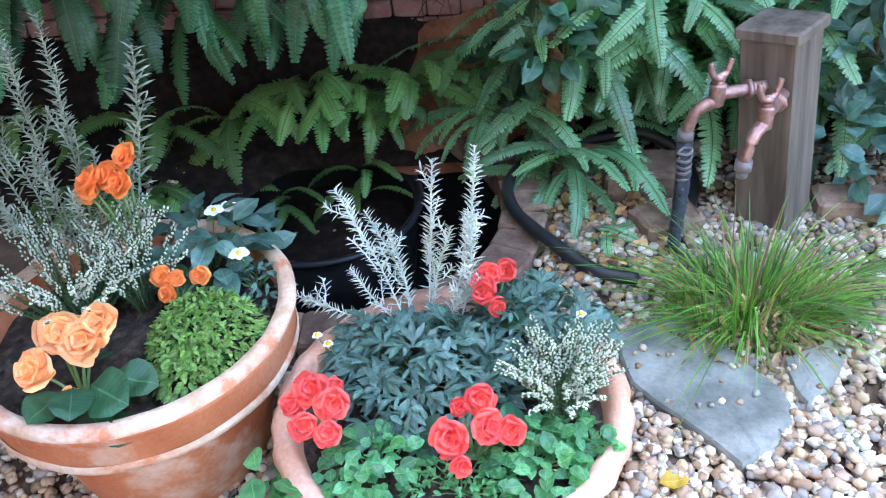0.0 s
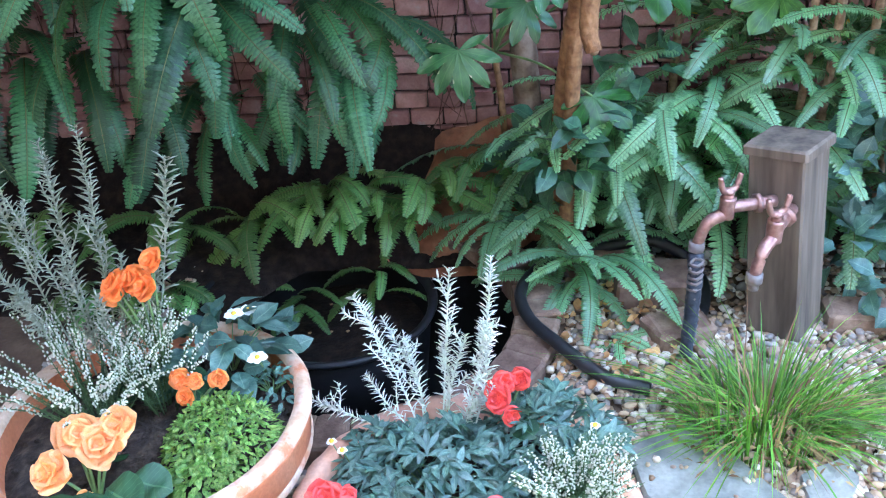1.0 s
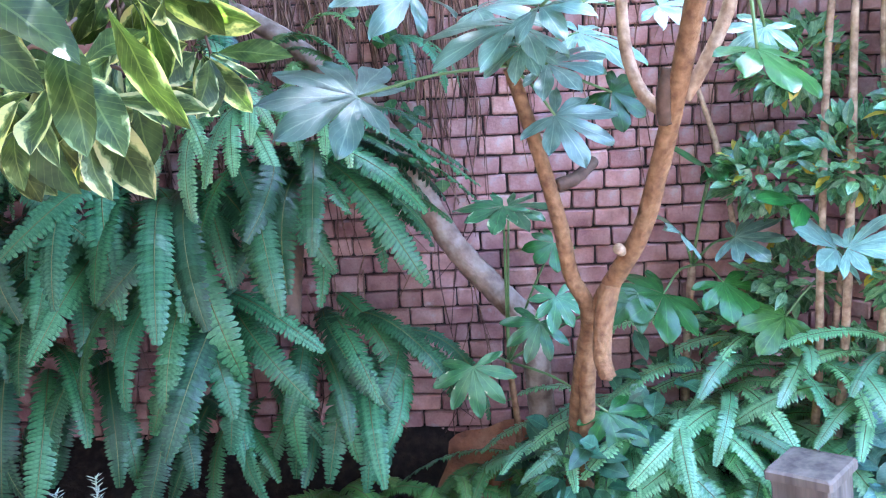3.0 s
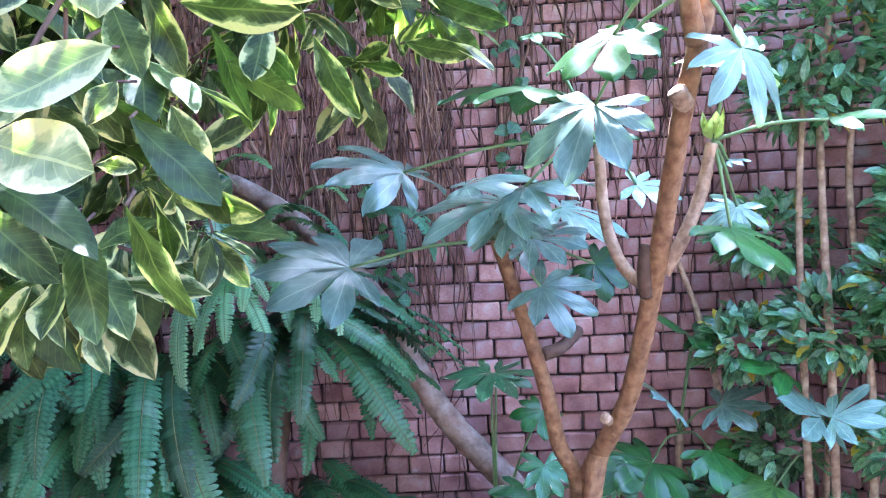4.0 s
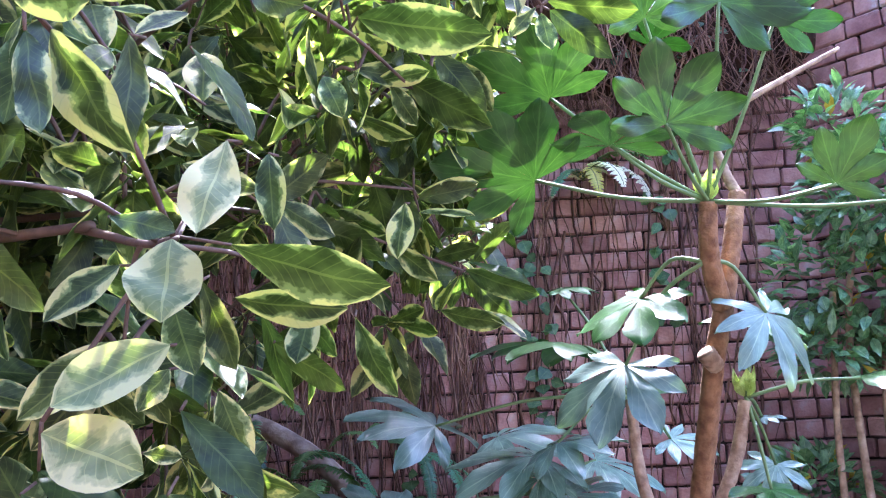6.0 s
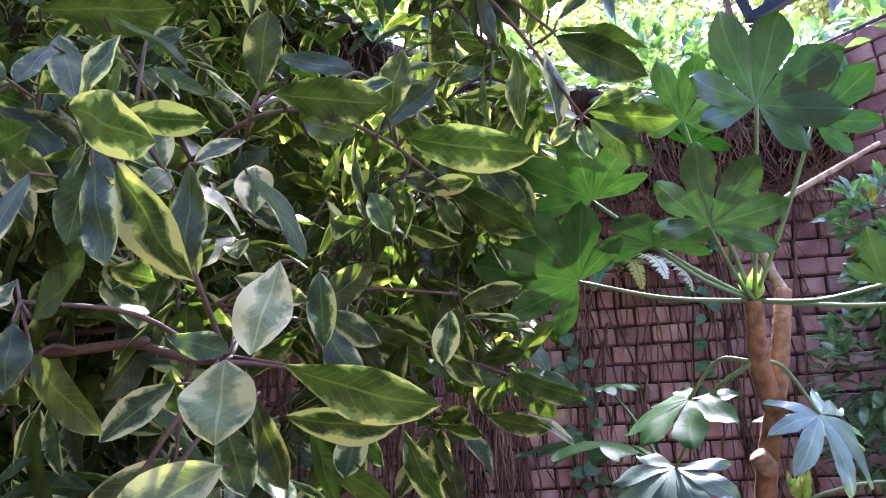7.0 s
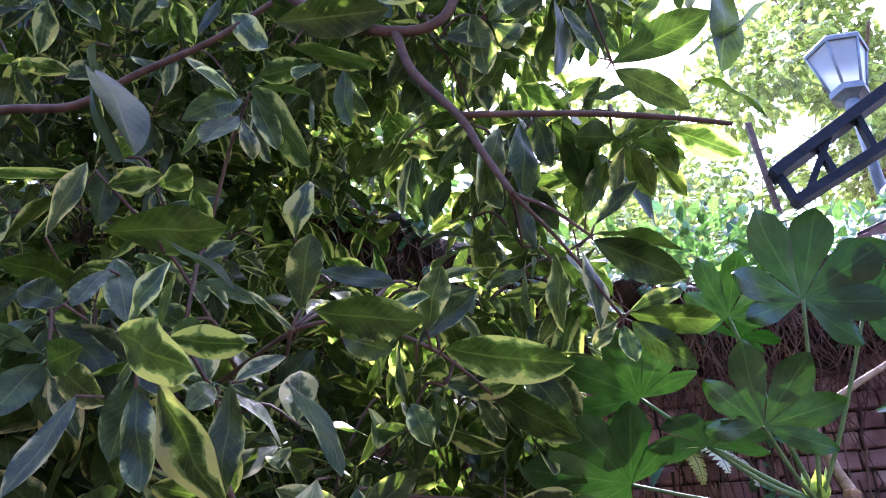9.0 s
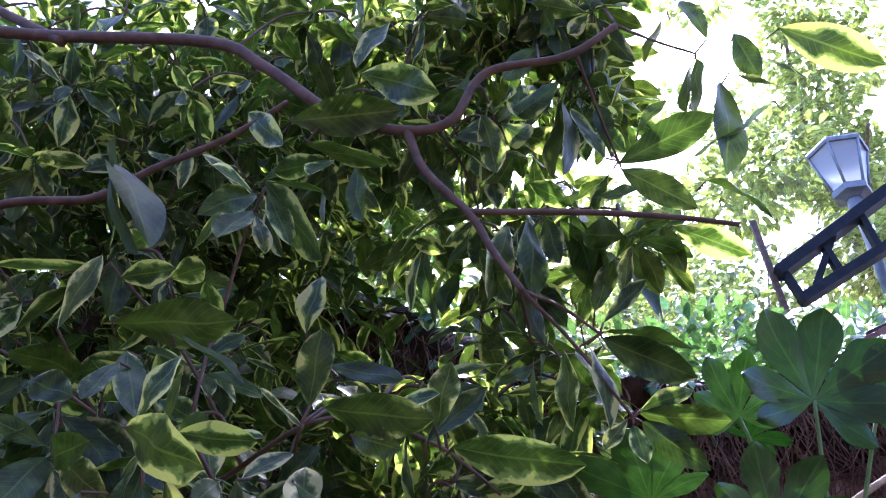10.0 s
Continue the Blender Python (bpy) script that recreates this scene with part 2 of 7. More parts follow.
SOIL = surf("dark_soil", ((0.014, 0.009, 0.007), (0.035, 0.024, 0.018), (0.085, 0.06, 0.045)), scale=60, rough=0.95, bump=1.0, fine=200)
EARTH = surf("garden_earth", ((0.05, 0.03, 0.02), (0.11, 0.07, 0.045), (0.17, 0.11, 0.07)), scale=12, rough=0.95, bump=0.9, fine=90)
PEBBLE = surf("pebble", ((0.70, 0.66, 0.60), (1.0, 0.97, 0.93)), scale=40, rough=0.6, bump=0.15)
pn, pl = PEBBLE.node_tree.nodes, PEBBLE.node_tree.links
geo, ramp2, mul = pn.new("ShaderNodeNewGeometry"), pn.new("ShaderNodeValToRGB"), pn.new("ShaderNodeMixRGB")
mul.blend_type, mul.inputs[0].default_value = "MULTIPLY", 1.0
ramp2.color_ramp.interpolation = "CONSTANT"
for i, (p, c) in enumerate(((0.0, (0.34, 0.22, 0.14)), (0.16, (0.56, 0.42, 0.28)), (0.32, (0.24, 0.20, 0.18)), (0.42, (0.70, 0.60, 0.48)), (0.58, (0.46, 0.33, 0.25)), (0.72, (0.74, 0.69, 0.62)), (0.86, (0.34, 0.31, 0.30)))):
    el = ramp2.color_ramp.elements[0] if i == 0 else ramp2.color_ramp.elements.new(p)
    el.position, el.color = p, (*c, 1)
pl.new(geo.outputs["Random Per Island"], ramp2.inputs[0])
pin = pn["Principled BSDF"].inputs["Base Color"]
pl.new(pin.links[0].from_socket, mul.inputs[1])
pl.new(ramp2.outputs[0], mul.inputs[2])
pl.new(mul.outputs[0], pin)
SLATE = surf("slate_slab", ((0.10, 0.105, 0.095), (0.21, 0.215, 0.195), (0.33, 0.33, 0.30)), scale=11, rough=0.8, bump=0.6, fine=110)
BLACK = surf("black_plastic", ((0.004, 0.004, 0.0045), (0.008, 0.008, 0.009)), rough=0.7, spec=0.2, bump=0.1)
RUBBER = surf("black_hose", ((0.012, 0.012, 0.014), (0.025, 0.026, 0.03)), rough=0.45, bump=0.1)
CLAY = surf("red_clay_earth", ((0.12, 0.045, 0.022), (0.24, 0.095, 0.045), (0.33, 0.16, 0.085)), scale=16, rough=0.95, bump=1.0, fine=90)
RUST = surf("rusty_dead_leaf", ((0.32, 0.15, 0.05), (0.60, 0.36, 0.16)), rough=0.8, bump=0.2, vary=0.45, island=True)
TAPE = surf("hose_tape", ((0.02, 0.025, 0.04), (0.07, 0.08, 0.11)), scale=80, rough=0.5, bump=0.3)
POST = surf("weathered_post", ((0.07, 0.054, 0.042), (0.15, 0.118, 0.092), (0.22, 0.175, 0.14)), scale=22, rough=0.75, bump=0.5, fine=90, stretch=(1, 1, 0.12))
COPPER = surf("aged_copper", ((0.34, 0.18, 0.155), (0.50, 0.31, 0.275)), scale=60, rough=0.42, metal=0.6, bump=0.15, stain=((0.30, 0.26, 0.25), 40.0, 0.62))
GREYCAP = surf("grey_connector", ((0.16, 0.14, 0.14), (0.24, 0.21, 0.21)), rough=0.5, bump=0.1)
LOGBARK = surf("weathered_log_bark", ((0.13, 0.08, 0.055), (0.27, 0.19, 0.14), (0.40, 0.31, 0.25)), scale=26, rough=0.85, bump=0.9, fine=70)
# Near-white fronds: sun caught off the wall face, put into the colour.
FERN_SUNLIT = blade("sunlit_frond", ((0.55, 0.56, 0.38), (0.75, 0.73, 0.55)), None, rough=0.6, glow=0.3)
# Kept dark so that the added south wall bounces little sunlight.
BLOCKER = surf("dark_grey_blocker", ((0.045, 0.05, 0.055), (0.08, 0.085, 0.09)), scale=3, rough=0.9, bump=0.4)
CREEPER = blade("creeper_leaf", ((0.05, 0.11, 0.06), (0.13, 0.22, 0.13)), None, rough=0.4, glow=0.08, island=True, vary=0.5)
MATEARTH = surf("root_earth", ((0.012, 0.006, 0.004), (0.04, 0.018, 0.011), (0.09, 0.042, 0.026)), scale=26, rough=0.95, bump=1.0, fine=110, stretch=(1, 1, 0.35))
IRON = surf("black_iron", ((0.006, 0.007, 0.010), (0.015, 0.016, 0.022)), rough=0.7, spec=0.25, bump=0.1)
LANTERN = surf("grey_lantern_metal", ((0.16, 0.18, 0.21), (0.25, 0.27, 0.30)), rough=0.5, bump=0.1)
SILVER = surf("silver_foliage", ((0.70, 0.72, 0.74), (0.84, 0.86, 0.88)), rough=0.8, bump=0, through_light=0.15)
SILVERGREEN = surf("grey_green_foliage", ((0.22, 0.26, 0.20), (0.44, 0.48, 0.41)), rough=0.8, bump=0, through_light=0.15)
HEATH_GREEN = surf("heather_green", ((0.05, 0.10, 0.035), (0.10, 0.16, 0.06)), rough=0.7, bump=0)
HEATH_WHITE = surf("heather_bells", ((0.48, 0.50, 0.38), (0.68, 0.70, 0.58)), rough=0.7, bump=0)
LIMELEAF = blade("lime_leaf", ((0.10, 0.22, 0.045), (0.25, 0.37, 0.11)), None, rough=0.5, island=True, vary=0.4)
BLUELEAF = blade("blue_green_leaf", ((0.04, 0.095, 0.08), (0.10, 0.18, 0.15)), None, coat=0.3, rough=0.5, island=True, vary=0.35, glow=0.15)
MIDLEAF = blade("fresh_leaf", ((0.06, 0.20, 0.08), (0.13, 0.32, 0.14)), None, rough=0.45, island=True)
DARKLEAF = blade("begonia_leaf", ((0.012, 0.055, 0.022), (0.028, 0.09, 0.04)), None, rough=0.5, glow=0.15, vein=0.5)
RED = surf("coral_petal", ((0.64, 0.055, 0.055), (0.82, 0.13, 0.12)), scale=30, rough=0.55, bump=0, through_light=0.2, vary=0.15)
ORANGE = surf("orange_petal", ((0.80, 0.20, 0.04), (0.85, 0.36, 0.12)), scale=25, rough=0.55, bump=0, through_light=0.2, vary=0.15)
PEACH = surf("peach_petal", ((0.80, 0.30, 0.10), (0.88, 0.54, 0.26)), scale=25, rough=0.55, bump=0, through_light=0.2, vary=0.15)
WHITE = surf("white_petal", ((0.80, 0.80, 0.70), (0.85, 0.85, 0.80)), rough=0.6, bump=0)
GOLD = surf("yellow_centre", ((0.70, 0.42, 0.03), (0.80, 0.55, 0.05)), rough=0.7, bump=0.3)
GRASS = blade("grass_blade", ((0.07, 0.19, 0.03), (0.20, 0.36, 0.07)), None, rough=0.5, island=True, vary=0.5, vein=0.1)
STRAW = surf("dry_litter", ((0.22, 0.13, 0.06), (0.40, 0.26, 0.12)), rough=0.85, bump=0.2, vary=0.5, island=True)
ROOT = surf("dry_vine_roots", ((0.10, 0.045, 0.03), (0.27, 0.145, 0.10)), rough=0.9, bump=0.2, vary=0.5, island=True)

GLASS = bpy.data.materials.new("lantern_glass")
GLASS.use_nodes = True
gb = GLASS.node_tree.nodes["Principled BSDF"]
gb.inputs["Base Color"].default_value, gb.inputs["Roughness"].default_value = (0.86, 0.88, 0.90, 1), 0.35
gb.inputs["Transmission Weight"].default_value = 0.75


# ---- mesh helpers ----
class Bag:
    """Gathers vertices, faces, UVs and slots into one mesh."""

    def __init__(self):
        self.v, self.f, self.uv, self.mi, self.n = [], [], [], [], 0

    def add(self, v, f, uv=None, m=None, slot=0):
        v = np.asarray(v, float)
        if m is not None:
            a = np.array(m)
            v = v @ a[:3, :3].T + a[:3, 3]
        self.v.append(v)
        self.uv.append(np.zeros((len(v), 2)) if uv is None else np.asarray(uv, float))
        self.f.extend([tuple(int(i) + self.n for i in q) for q in f])
        self.mi.extend([slot] * len(f))
        self.n += len(v)
        return self

    def mesh(self, name, mats, smooth=True):
        me = bpy.data.meshes.new(name)
        v, uv = np.concatenate(self.v), np.concatenate(self.uv)
        me.from_pydata(v.tolist(), [], self.f)
        for m in mats if isinstance(mats, (list, tuple)) else [mats]:
            me.materials.append(m)
        lay = me.uv_layers.new(name="UVMap")
        loops = np.empty(len(me.loops), int)
        me.loops.foreach_get("vertex_index", loops)
        lay.data.foreach_set("uv", uv[loops].ravel())
        me.polygons.foreach_set("material_index", self.mi)
        me.polygons.foreach_set("use_smooth", [smooth] * len(me.polygons))
        me.update()
        return me


def part(name, data, parent=None, label="", m=None):
    """One mesh object, under a thing or a part when given."""
    ob = new(name, data)
    if parent is not None:
        ob.parent = parent
    if m is not None:
        ob.matrix_basis = m
    return tagged(ob, label) if label else ob


def thing(name, label, category, at=(0, 0, 0), group="", kind="", data=None, rz=0.0):
    ob = new(name, data)
    ob.matrix_basis = pose(*at, 0, 0, rz)
    return tagged(ob, label, category, group, kind)


def smooth_path(pts, k=5):
    """Catmull-Rom through the points."""
    p = np.asarray(pts, float)
    if len(p) < 3:
        return np.array([p[0] + (p[-1] - p[0]) * s for s in np.linspace(0, 1, k + 1)])
    q = np.vstack([2 * p[0] - p[1], p, 2 * p[-1] - p[-2]])
    out = []
    for i in range(1, len(q) - 2):
        for s in np.linspace(0, 1, k, endpoint=False):
            a, b, c, d = q[i - 1], q[i], q[i + 1], q[i + 2]
            out.append(0.5 * (2 * b + (c - a) * s + (2 * a - 5 * b + 4 * c - d) * s**2 + (3 * b - a - 3 * c + d) * s**3))
    out.append(p[-1])
    return np.array(out)


def tube(pts, r0, r1=None, sides=7, rough=0.0, k=5, close=True):
    """A tapered tube along a smooth path: vertices, faces, UVs."""
    p = smooth_path(pts, k)
    n = len(p)
    r = np.linspace(r0, r0 if r1 is None else r1, n)
    d = np.gradient(p, axis=0)
    d /= np.linalg.norm(d, axis=1)[:, None] + 1e-12
    up = np.array([0.31, 0.17, 0.93]) if abs(d[0][2]) < 0.9 else np.array([1.0, 0.1, 0])
    v, uv = [], []
    for i in range(n):
        a = np.cross(d[i], up)
        a /= np.linalg.norm(a)
        b = np.cross(d[i], a)
        for j in range(sides):
            t = 2 * np.pi * j / sides
            rr = r[i] * (1 + rough * rng.uniform(-1, 1))
            v.append(p[i] + rr * (a * np.cos(t) + b * np.sin(t)))
            uv.append((i / n, j / sides))
    f = [(i * sides + j, i * sides + (j + 1) % sides, (i + 1) * sides + (j + 1) % sides, (i + 1) * sides + j) for i in range(n - 1) for j in range(sides)]
    if close:
        f += [tuple(range(sides))[::-1], tuple((n - 1) * sides + j for j in range(sides))]
    return np.array(v), f, np.array(uv)


def lathe(profile, sides=48, wob=None):
    """Turns (radius, height) pairs round z; wob(angle, index) gives a factor on the radius."""
    v, f = [], []
    k = len(profile)
    for j in range(sides):
        a = 2 * np.pi * j / sides
        for i, (r, z) in enumerate(profile):
            q = r * (wob(a, i) if wob else 1)
            v.append((q * np.cos(a), q * np.sin(a), z))
    for j in range(sides):
        for i in range(k - 1):
            f.append((j * k + i, ((j + 1) % sides) * k + i, ((j + 1) % sides) * k + i + 1, j * k + i + 1))
    return np.array(v), f


def boxy(sx, sy, sz, bevel=0.004, jitter=0.0):
    """A block with chamfered top and vertical edges, centred in x and y, from z 0 to sz."""
    x, y, b = sx / 2, sy / 2, bevel
    ring = lambda x, y, c, z: [(x - c, y, z), (-x + c, y, z), (-x, y - c, z), (-x, -y + c, z), (-x + c, -y, z), (x - c, -y, z), (x, -y + c, z), (x, y - c, z)]
    v = np.array(ring(x, y, b, 0) + ring(x, y, b, sz - b) + ring(x - b, y - b, b, sz))
    if jitter:
        v = v + rng.uniform(-jitter, jitter, v.shape)
    f = [tuple(range(16, 24)), tuple(range(7, -1, -1))]
    f += [(r * 8 + j, r * 8 + (j + 1) % 8, r * 8 + 8 + (j + 1) % 8, r * 8 + 8 + j) for r in (0, 1) for j in range(8)]
    return v, [q[::1] for q in f]


def leaf(L, W, peak=0.5, droop=0.3, fold=0.15, wave=0.0, rows=7, power=1.0, stalk=0.0, phase=0.0):
    """A leaf blade along +y, its face up: vertices, faces, UVs."""
    cols = (-1, -0.5, 0, 0.5, 1)
    v, uv = [], []
    for i in range(rows + 1):
        s = i / rows
        w = W / 2 * (np.sin(np.pi * s ** (np.log(0.5) / np.log(peak))) ** power if 0 < s < 1 else 0.02)
        for c in cols:
            z = -droop * L * s * s + fold * abs(c) * w + wave * w * np.sin(9 * s + phase + 2 * c)
            v.append((c * w, stalk + L * s * (1 - 0.25 * droop * s), z))
            uv.append((s, c))
    f = [(i * 5 + j, i * 5 + j + 1, i * 5 + j + 6, i * 5 + j + 5) for i in range(rows) for j in range(4)]
    return np.array(v), f, np.array(uv)


def frame_of(at, way, up=(0, 0, 1), roll=0.0, size=1.0):
    """A matrix whose y axis points along way, z near up."""
    y = Vector(way).normalized()
    z = Vector(up) - y * Vector(up).dot(y)
    if z.length < 1e-4:
        z = Vector((0.3, 1, 0)) - y * Vector((0.3, 1, 0)).dot(y)
    z.normalize()
    x = y.cross(z)
    m = Matrix((x, y, z)).transposed().to_4x4()
    return Matrix.Translation(at) @ m @ Matrix.Rotation(radians(roll), 4, "Y") @ Matrix.Scale(size, 4)

# ---- ground, pond and walls ----
POND = (-0.30, 1.72)


def build_ground():
    b = Bag()
    radii = [0.43, 0.5, 0.7, 1.0, 1.5, 2.5, 5, 12, 40, 150, 600]
    v, f = [], []
    for r in radii:
        for j in range(64):
            a = 2 * np.pi * j / 64
            x, y = POND[0] + r * np.cos(a), POND[1] + r * np.sin(a)
            z = 0.012 * noise.noise((x * 3, y * 3, 0)) if r > 0.45 and r < 12 else 0
            v.append((x, y, z))
    for i in range(len(radii) - 1):
        for j in range(64):
            k = (j + 1) % 64
            f.append((i * 64 + j, i * 64 + 64 + j, i * 64 + 64 + k, i * 64 + k))
    b.add(v, f)
    thing("ground", "brown garden earth under gravel and planting", "ground", kind="structure", data=b.mesh("ground", EARTH))
    # Gravel: uneven stones lying on the earth.
    base = []
    for _ in range(10):
        bm = bmesh.new()
        bmesh.ops.create_icosphere(bm, subdivisions=1, radius=1)
        k = rng.uniform(-0.22, 0.22, (len(bm.verts), 3))
        base.append((np.array([vv.co[:] for vv in bm.verts]) + k, [tuple(x.index for x in ff.verts) for ff in bm.faces]))
        bm.free()
    g = Bag()
    n = 0
    while n < 21000:
        x, y = U(-1.0, 1.4), U(0.6, 2.0)
        d = math.hypot(x - POND[0], y - POND[1])
        if d < 0.49 or (x < 0.1 and U(0, 1) < 0.35) or (y > 1.7 and U(0, 1) < 0.6):
            continue
        s = U(0.005, 0.0125) * (1.2 if U(0, 1) < 0.12 else 1)
        v, f = base[int(rng.integers(10))]
        m = pose(x, y, s * 0.30 + U(0, 0.014), U(-25, 25), U(-25, 25), U(0, 360)) @ Matrix.Diagonal((s * U(0.9, 1.5), s, s * U(0.5, 0.8), 1))
        g.add(v, f, m=m)
        n += 1
    for _ in range(28):
        x, y, s = U(0.29, 0.63), U(1.0, 1.24), U(0.003, 0.008)
        v, f = base[int(rng.integers(10))]
        g.add(v, f, m=pose(x, y, 0.03 + s * 0.4, U(-25, 25), U(-25, 25), U(0, 360)) @ Matrix.Diagonal((s * 1.2, s, s * 0.7, 1)))
    thing("gravel", "rounded tan, brown and white gravel stones", "gravel", kind="stuff", data=g.mesh("gravel", PEBBLE))


build_ground()


def brick_wall(name, a, b, z0, z1, label, parts_window=None, seed=3):
    """A wall from a to b (plan), bricks proud of a dark mortar core; bricks in parts_window (u0, u1, z0, z1) are parts."""
    r = np.random.default_rng(seed)
    a, b = Vector((*a, 0)), Vector((*b, 0))
    run = (b - a).length
    ang = math.degrees(math.atan2(b.y - a.y, b.x - a.x))
    core = Bag()
    v, f = boxy(run, 0.22, z1 - z0, 0.004)
    core.add(v + (run / 2, 0.11 + 0.012, z0), f)
    w = thing(name, label, "wall", (a.x, a.y, 0), kind="structure", data=core.mesh(name, MORTAR, False), rz=ang)
    meshes = {}
    rest = Bag()
    todo = []
    ch, row = 0.0505, 0
    z = z0 + 0.01
    while z < z1 - ch:
        u = -0.045 * (row % 2) - r.uniform(0, 0.03)
        while u < run - 0.02:
            ln = 0.088 if r.uniform() < 0.75 else 0.058
            v0, v1 = max(u, 0.0), min(u + ln, run)
            if v1 > v0:
                todo.append((v0, z, ln if v1 - v0 > ln - 1e-6 else v1 - v0, r.uniform(-0.004, 0.004), r.uniform(-1.6, 1.6)))
            u += ln + 0.005
        z += ch
        row += 1
    kinds = {}
    for k in range(4):
        for ln in (0.088, 0.058):
            kb = Bag()
            v, f = boxy(ln, 0.0455, 0.05, 0.0035, 0.0014)
            kb.add(v, f, m=pose(0, 0, 0, 90, 0, 0))
            kinds[(ln, k)] = (kb, kb.mesh("brick", BRICK, False))
    count = 0
    for u, z, ln, dy, tw in todo:
        key = (0.088 if ln > 0.07 else 0.058, int(r.integers(4)))
        if ln not in (0.088, 0.058):
            if ln > 0.012:
                kb = kinds[key][0]
                rest.add(kb.v[0] * (ln / key[0], 1, 1), kb.f, m=pose(u + ln / 2, dy + 0.045, z + 0.0215))
            continue
        m = pose(u + ln / 2, dy + 0.045, z + 0.0215, 0, tw, tw * 0.6)
        pw = parts_window
        if pw and pw[0] < u < pw[1] and pw[2] < z < pw[3] and count < 300:
            todo_parts.append((w, kinds[key][1], m))
            count += 1
        else:
            kb = kinds[key][0]
            rest.add(kb.v[0], kb.f, m=m)
    part("brickwork", rest.mesh("brickwork", BRICK_JOINED, False), w)
    w.children[0]["kind"] = "stuff"
    return w


todo_parts = []
WALL_Y = 2.30
TOP = 2.55
brick_wall("wall_north", (-3.2, WALL_Y), (0.86, WALL_Y), 0.0, TOP, "weathered red brick wall hung with dry vine roots", (2.75, 4.06, 0.82, 1.9))
brick_wall("wall_east", (0.845, WALL_Y + 0.015), (1.9, 1.25), 0.0, TOP + 0.1, "weathered red brick wall turning towards the garden", None, 5)

# Unseen tall wall, added to cut the sky light from the south.
southern = Bag()
v, f = boxy(7.4, 0.2, 6.0, 0.01)
southern.add(v, f)
thing("wall_south", "unseen plain wall added behind to cut sky light", "wall", (1.15, -2.4, 0), kind="structure", data=southern.mesh("wall_south", BLOCKER, False))
# Unseen wall, added to hold sky light off the west side.
brick_wall("wall_west", (-1.95, -2.5), (-1.95, WALL_Y + 0.2), 0.0, TOP + 0.2, "unseen weathered brick wall added to darken the west side", None, 9)

# Soil heaped along the foot of the wall, near-black to carry the shade there.
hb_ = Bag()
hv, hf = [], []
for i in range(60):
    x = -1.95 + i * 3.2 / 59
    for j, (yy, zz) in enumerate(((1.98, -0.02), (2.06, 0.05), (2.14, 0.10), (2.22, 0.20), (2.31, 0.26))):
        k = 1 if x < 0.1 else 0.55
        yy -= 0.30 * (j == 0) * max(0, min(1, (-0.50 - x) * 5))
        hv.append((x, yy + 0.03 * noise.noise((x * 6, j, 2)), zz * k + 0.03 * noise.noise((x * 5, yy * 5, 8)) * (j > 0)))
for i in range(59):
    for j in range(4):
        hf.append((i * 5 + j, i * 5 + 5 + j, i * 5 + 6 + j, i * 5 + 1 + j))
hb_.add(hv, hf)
thing("bed", "soil heaped along the foot of the wall, shade put into its dark colour", "soil", kind="structure", data=hb_.mesh("bed", PEAT))

cb = Bag()
cv, cf = [], []
for i in range(24):
    x = -0.28 + i * 0.62 / 23
    k = math.sin(math.pi * i / 23) ** 0.6
    for j, (yy, zz) in enumerate(((1.99, 0.0), (2.03, 0.08), (2.09, 0.16), (2.17, 0.25), (2.27, 0.34))):
        cv.append((x, yy + 0.02 * noise.noise((x * 9, j, 5)), (zz - 0.06) * k + 0.025 * noise.noise((x * 12, yy * 12, 4))))
for i in range(23):
    for j in range(4):
        cf.append((i * 5 + j, i * 5 + 5 + j, i * 5 + 6 + j, i * 5 + 1 + j))
cb.add(cv, cf)
thing("clay_heap", "bare red-brown clay earth heaped behind the pond", "soil", kind="structure", data=cb.mesh("clay_heap", CLAY))

# The bank of earth held by the wall, rising behind it.
bk = Bag()
bv, bf = [], []
xs, ys = np.linspace(-5, 4.5, 40), np.linspace(0, 1, 14)
for i, x in enumerate(xs):
    for j, s in enumerate(ys):
        y0 = WALL_Y + 0.1 - max(0, x - 0.86) * 1.0 + (0.06 if x > 0.86 else 0)
        z = TOP - 0.02 + 0.75 * s + 0.10 * noise.noise((x * 2, s * 6, 3)) * (0.2 + s) + (0.45 * max(0, min(1, (-0.1 - x) / 0.5))) * min(1, s * 6)
        bv.append((x, y0 + s * 5, z))
for i in range(len(xs) - 1):
    for j in range(len(ys) - 1):
        a = i * len(ys) + j
        bf.append((a, a + len(ys), a + len(ys) + 1, a + 1))
bk.add(bv, bf)
thing("bank", "dark earth bank above the retaining wall", "bank", kind="structure", data=bk.mesh("bank", EARTH))

# Pond: liner, black tub, brick kerb.
lb = Bag()
v, f = lathe([(0.0, -0.34), (0.40, -0.34), (0.43, -0.30), (0.435, 0.012), (0.45, 0.014)], 48)
lb.add(v, f)
thing("pond_liner", "black pond liner sunk in the ground", "pond", (*POND, 0), kind="structure", data=lb.mesh("pond_liner", BLACK))
tb = Bag()
v, f = lathe([(0.0, -0.30), (0.20, -0.30), (0.236, -0.066), (0.247, -0.066), (0.215, -0.338), (0, -0.34)], 56)
tb.add(v, f)
tub = thing("tub", "round black plastic tub standing in the pond", "tub", (-0.389, 1.874, 0))
part("tub_wall", tb.mesh("tub_wall", BLACK), tub)
tb = Bag()
v, f = lathe([(0.236, -0.066), (0.240, -0.056), (0.256, -0.05), (0.263, -0.056), (0.258, -0.066), (0.247, -0.066)], 56)
tb.add(v, f)
part("tub_rim", tb.mesh("tub_rim", RUBBER), tub, "rolled black rim")
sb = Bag()
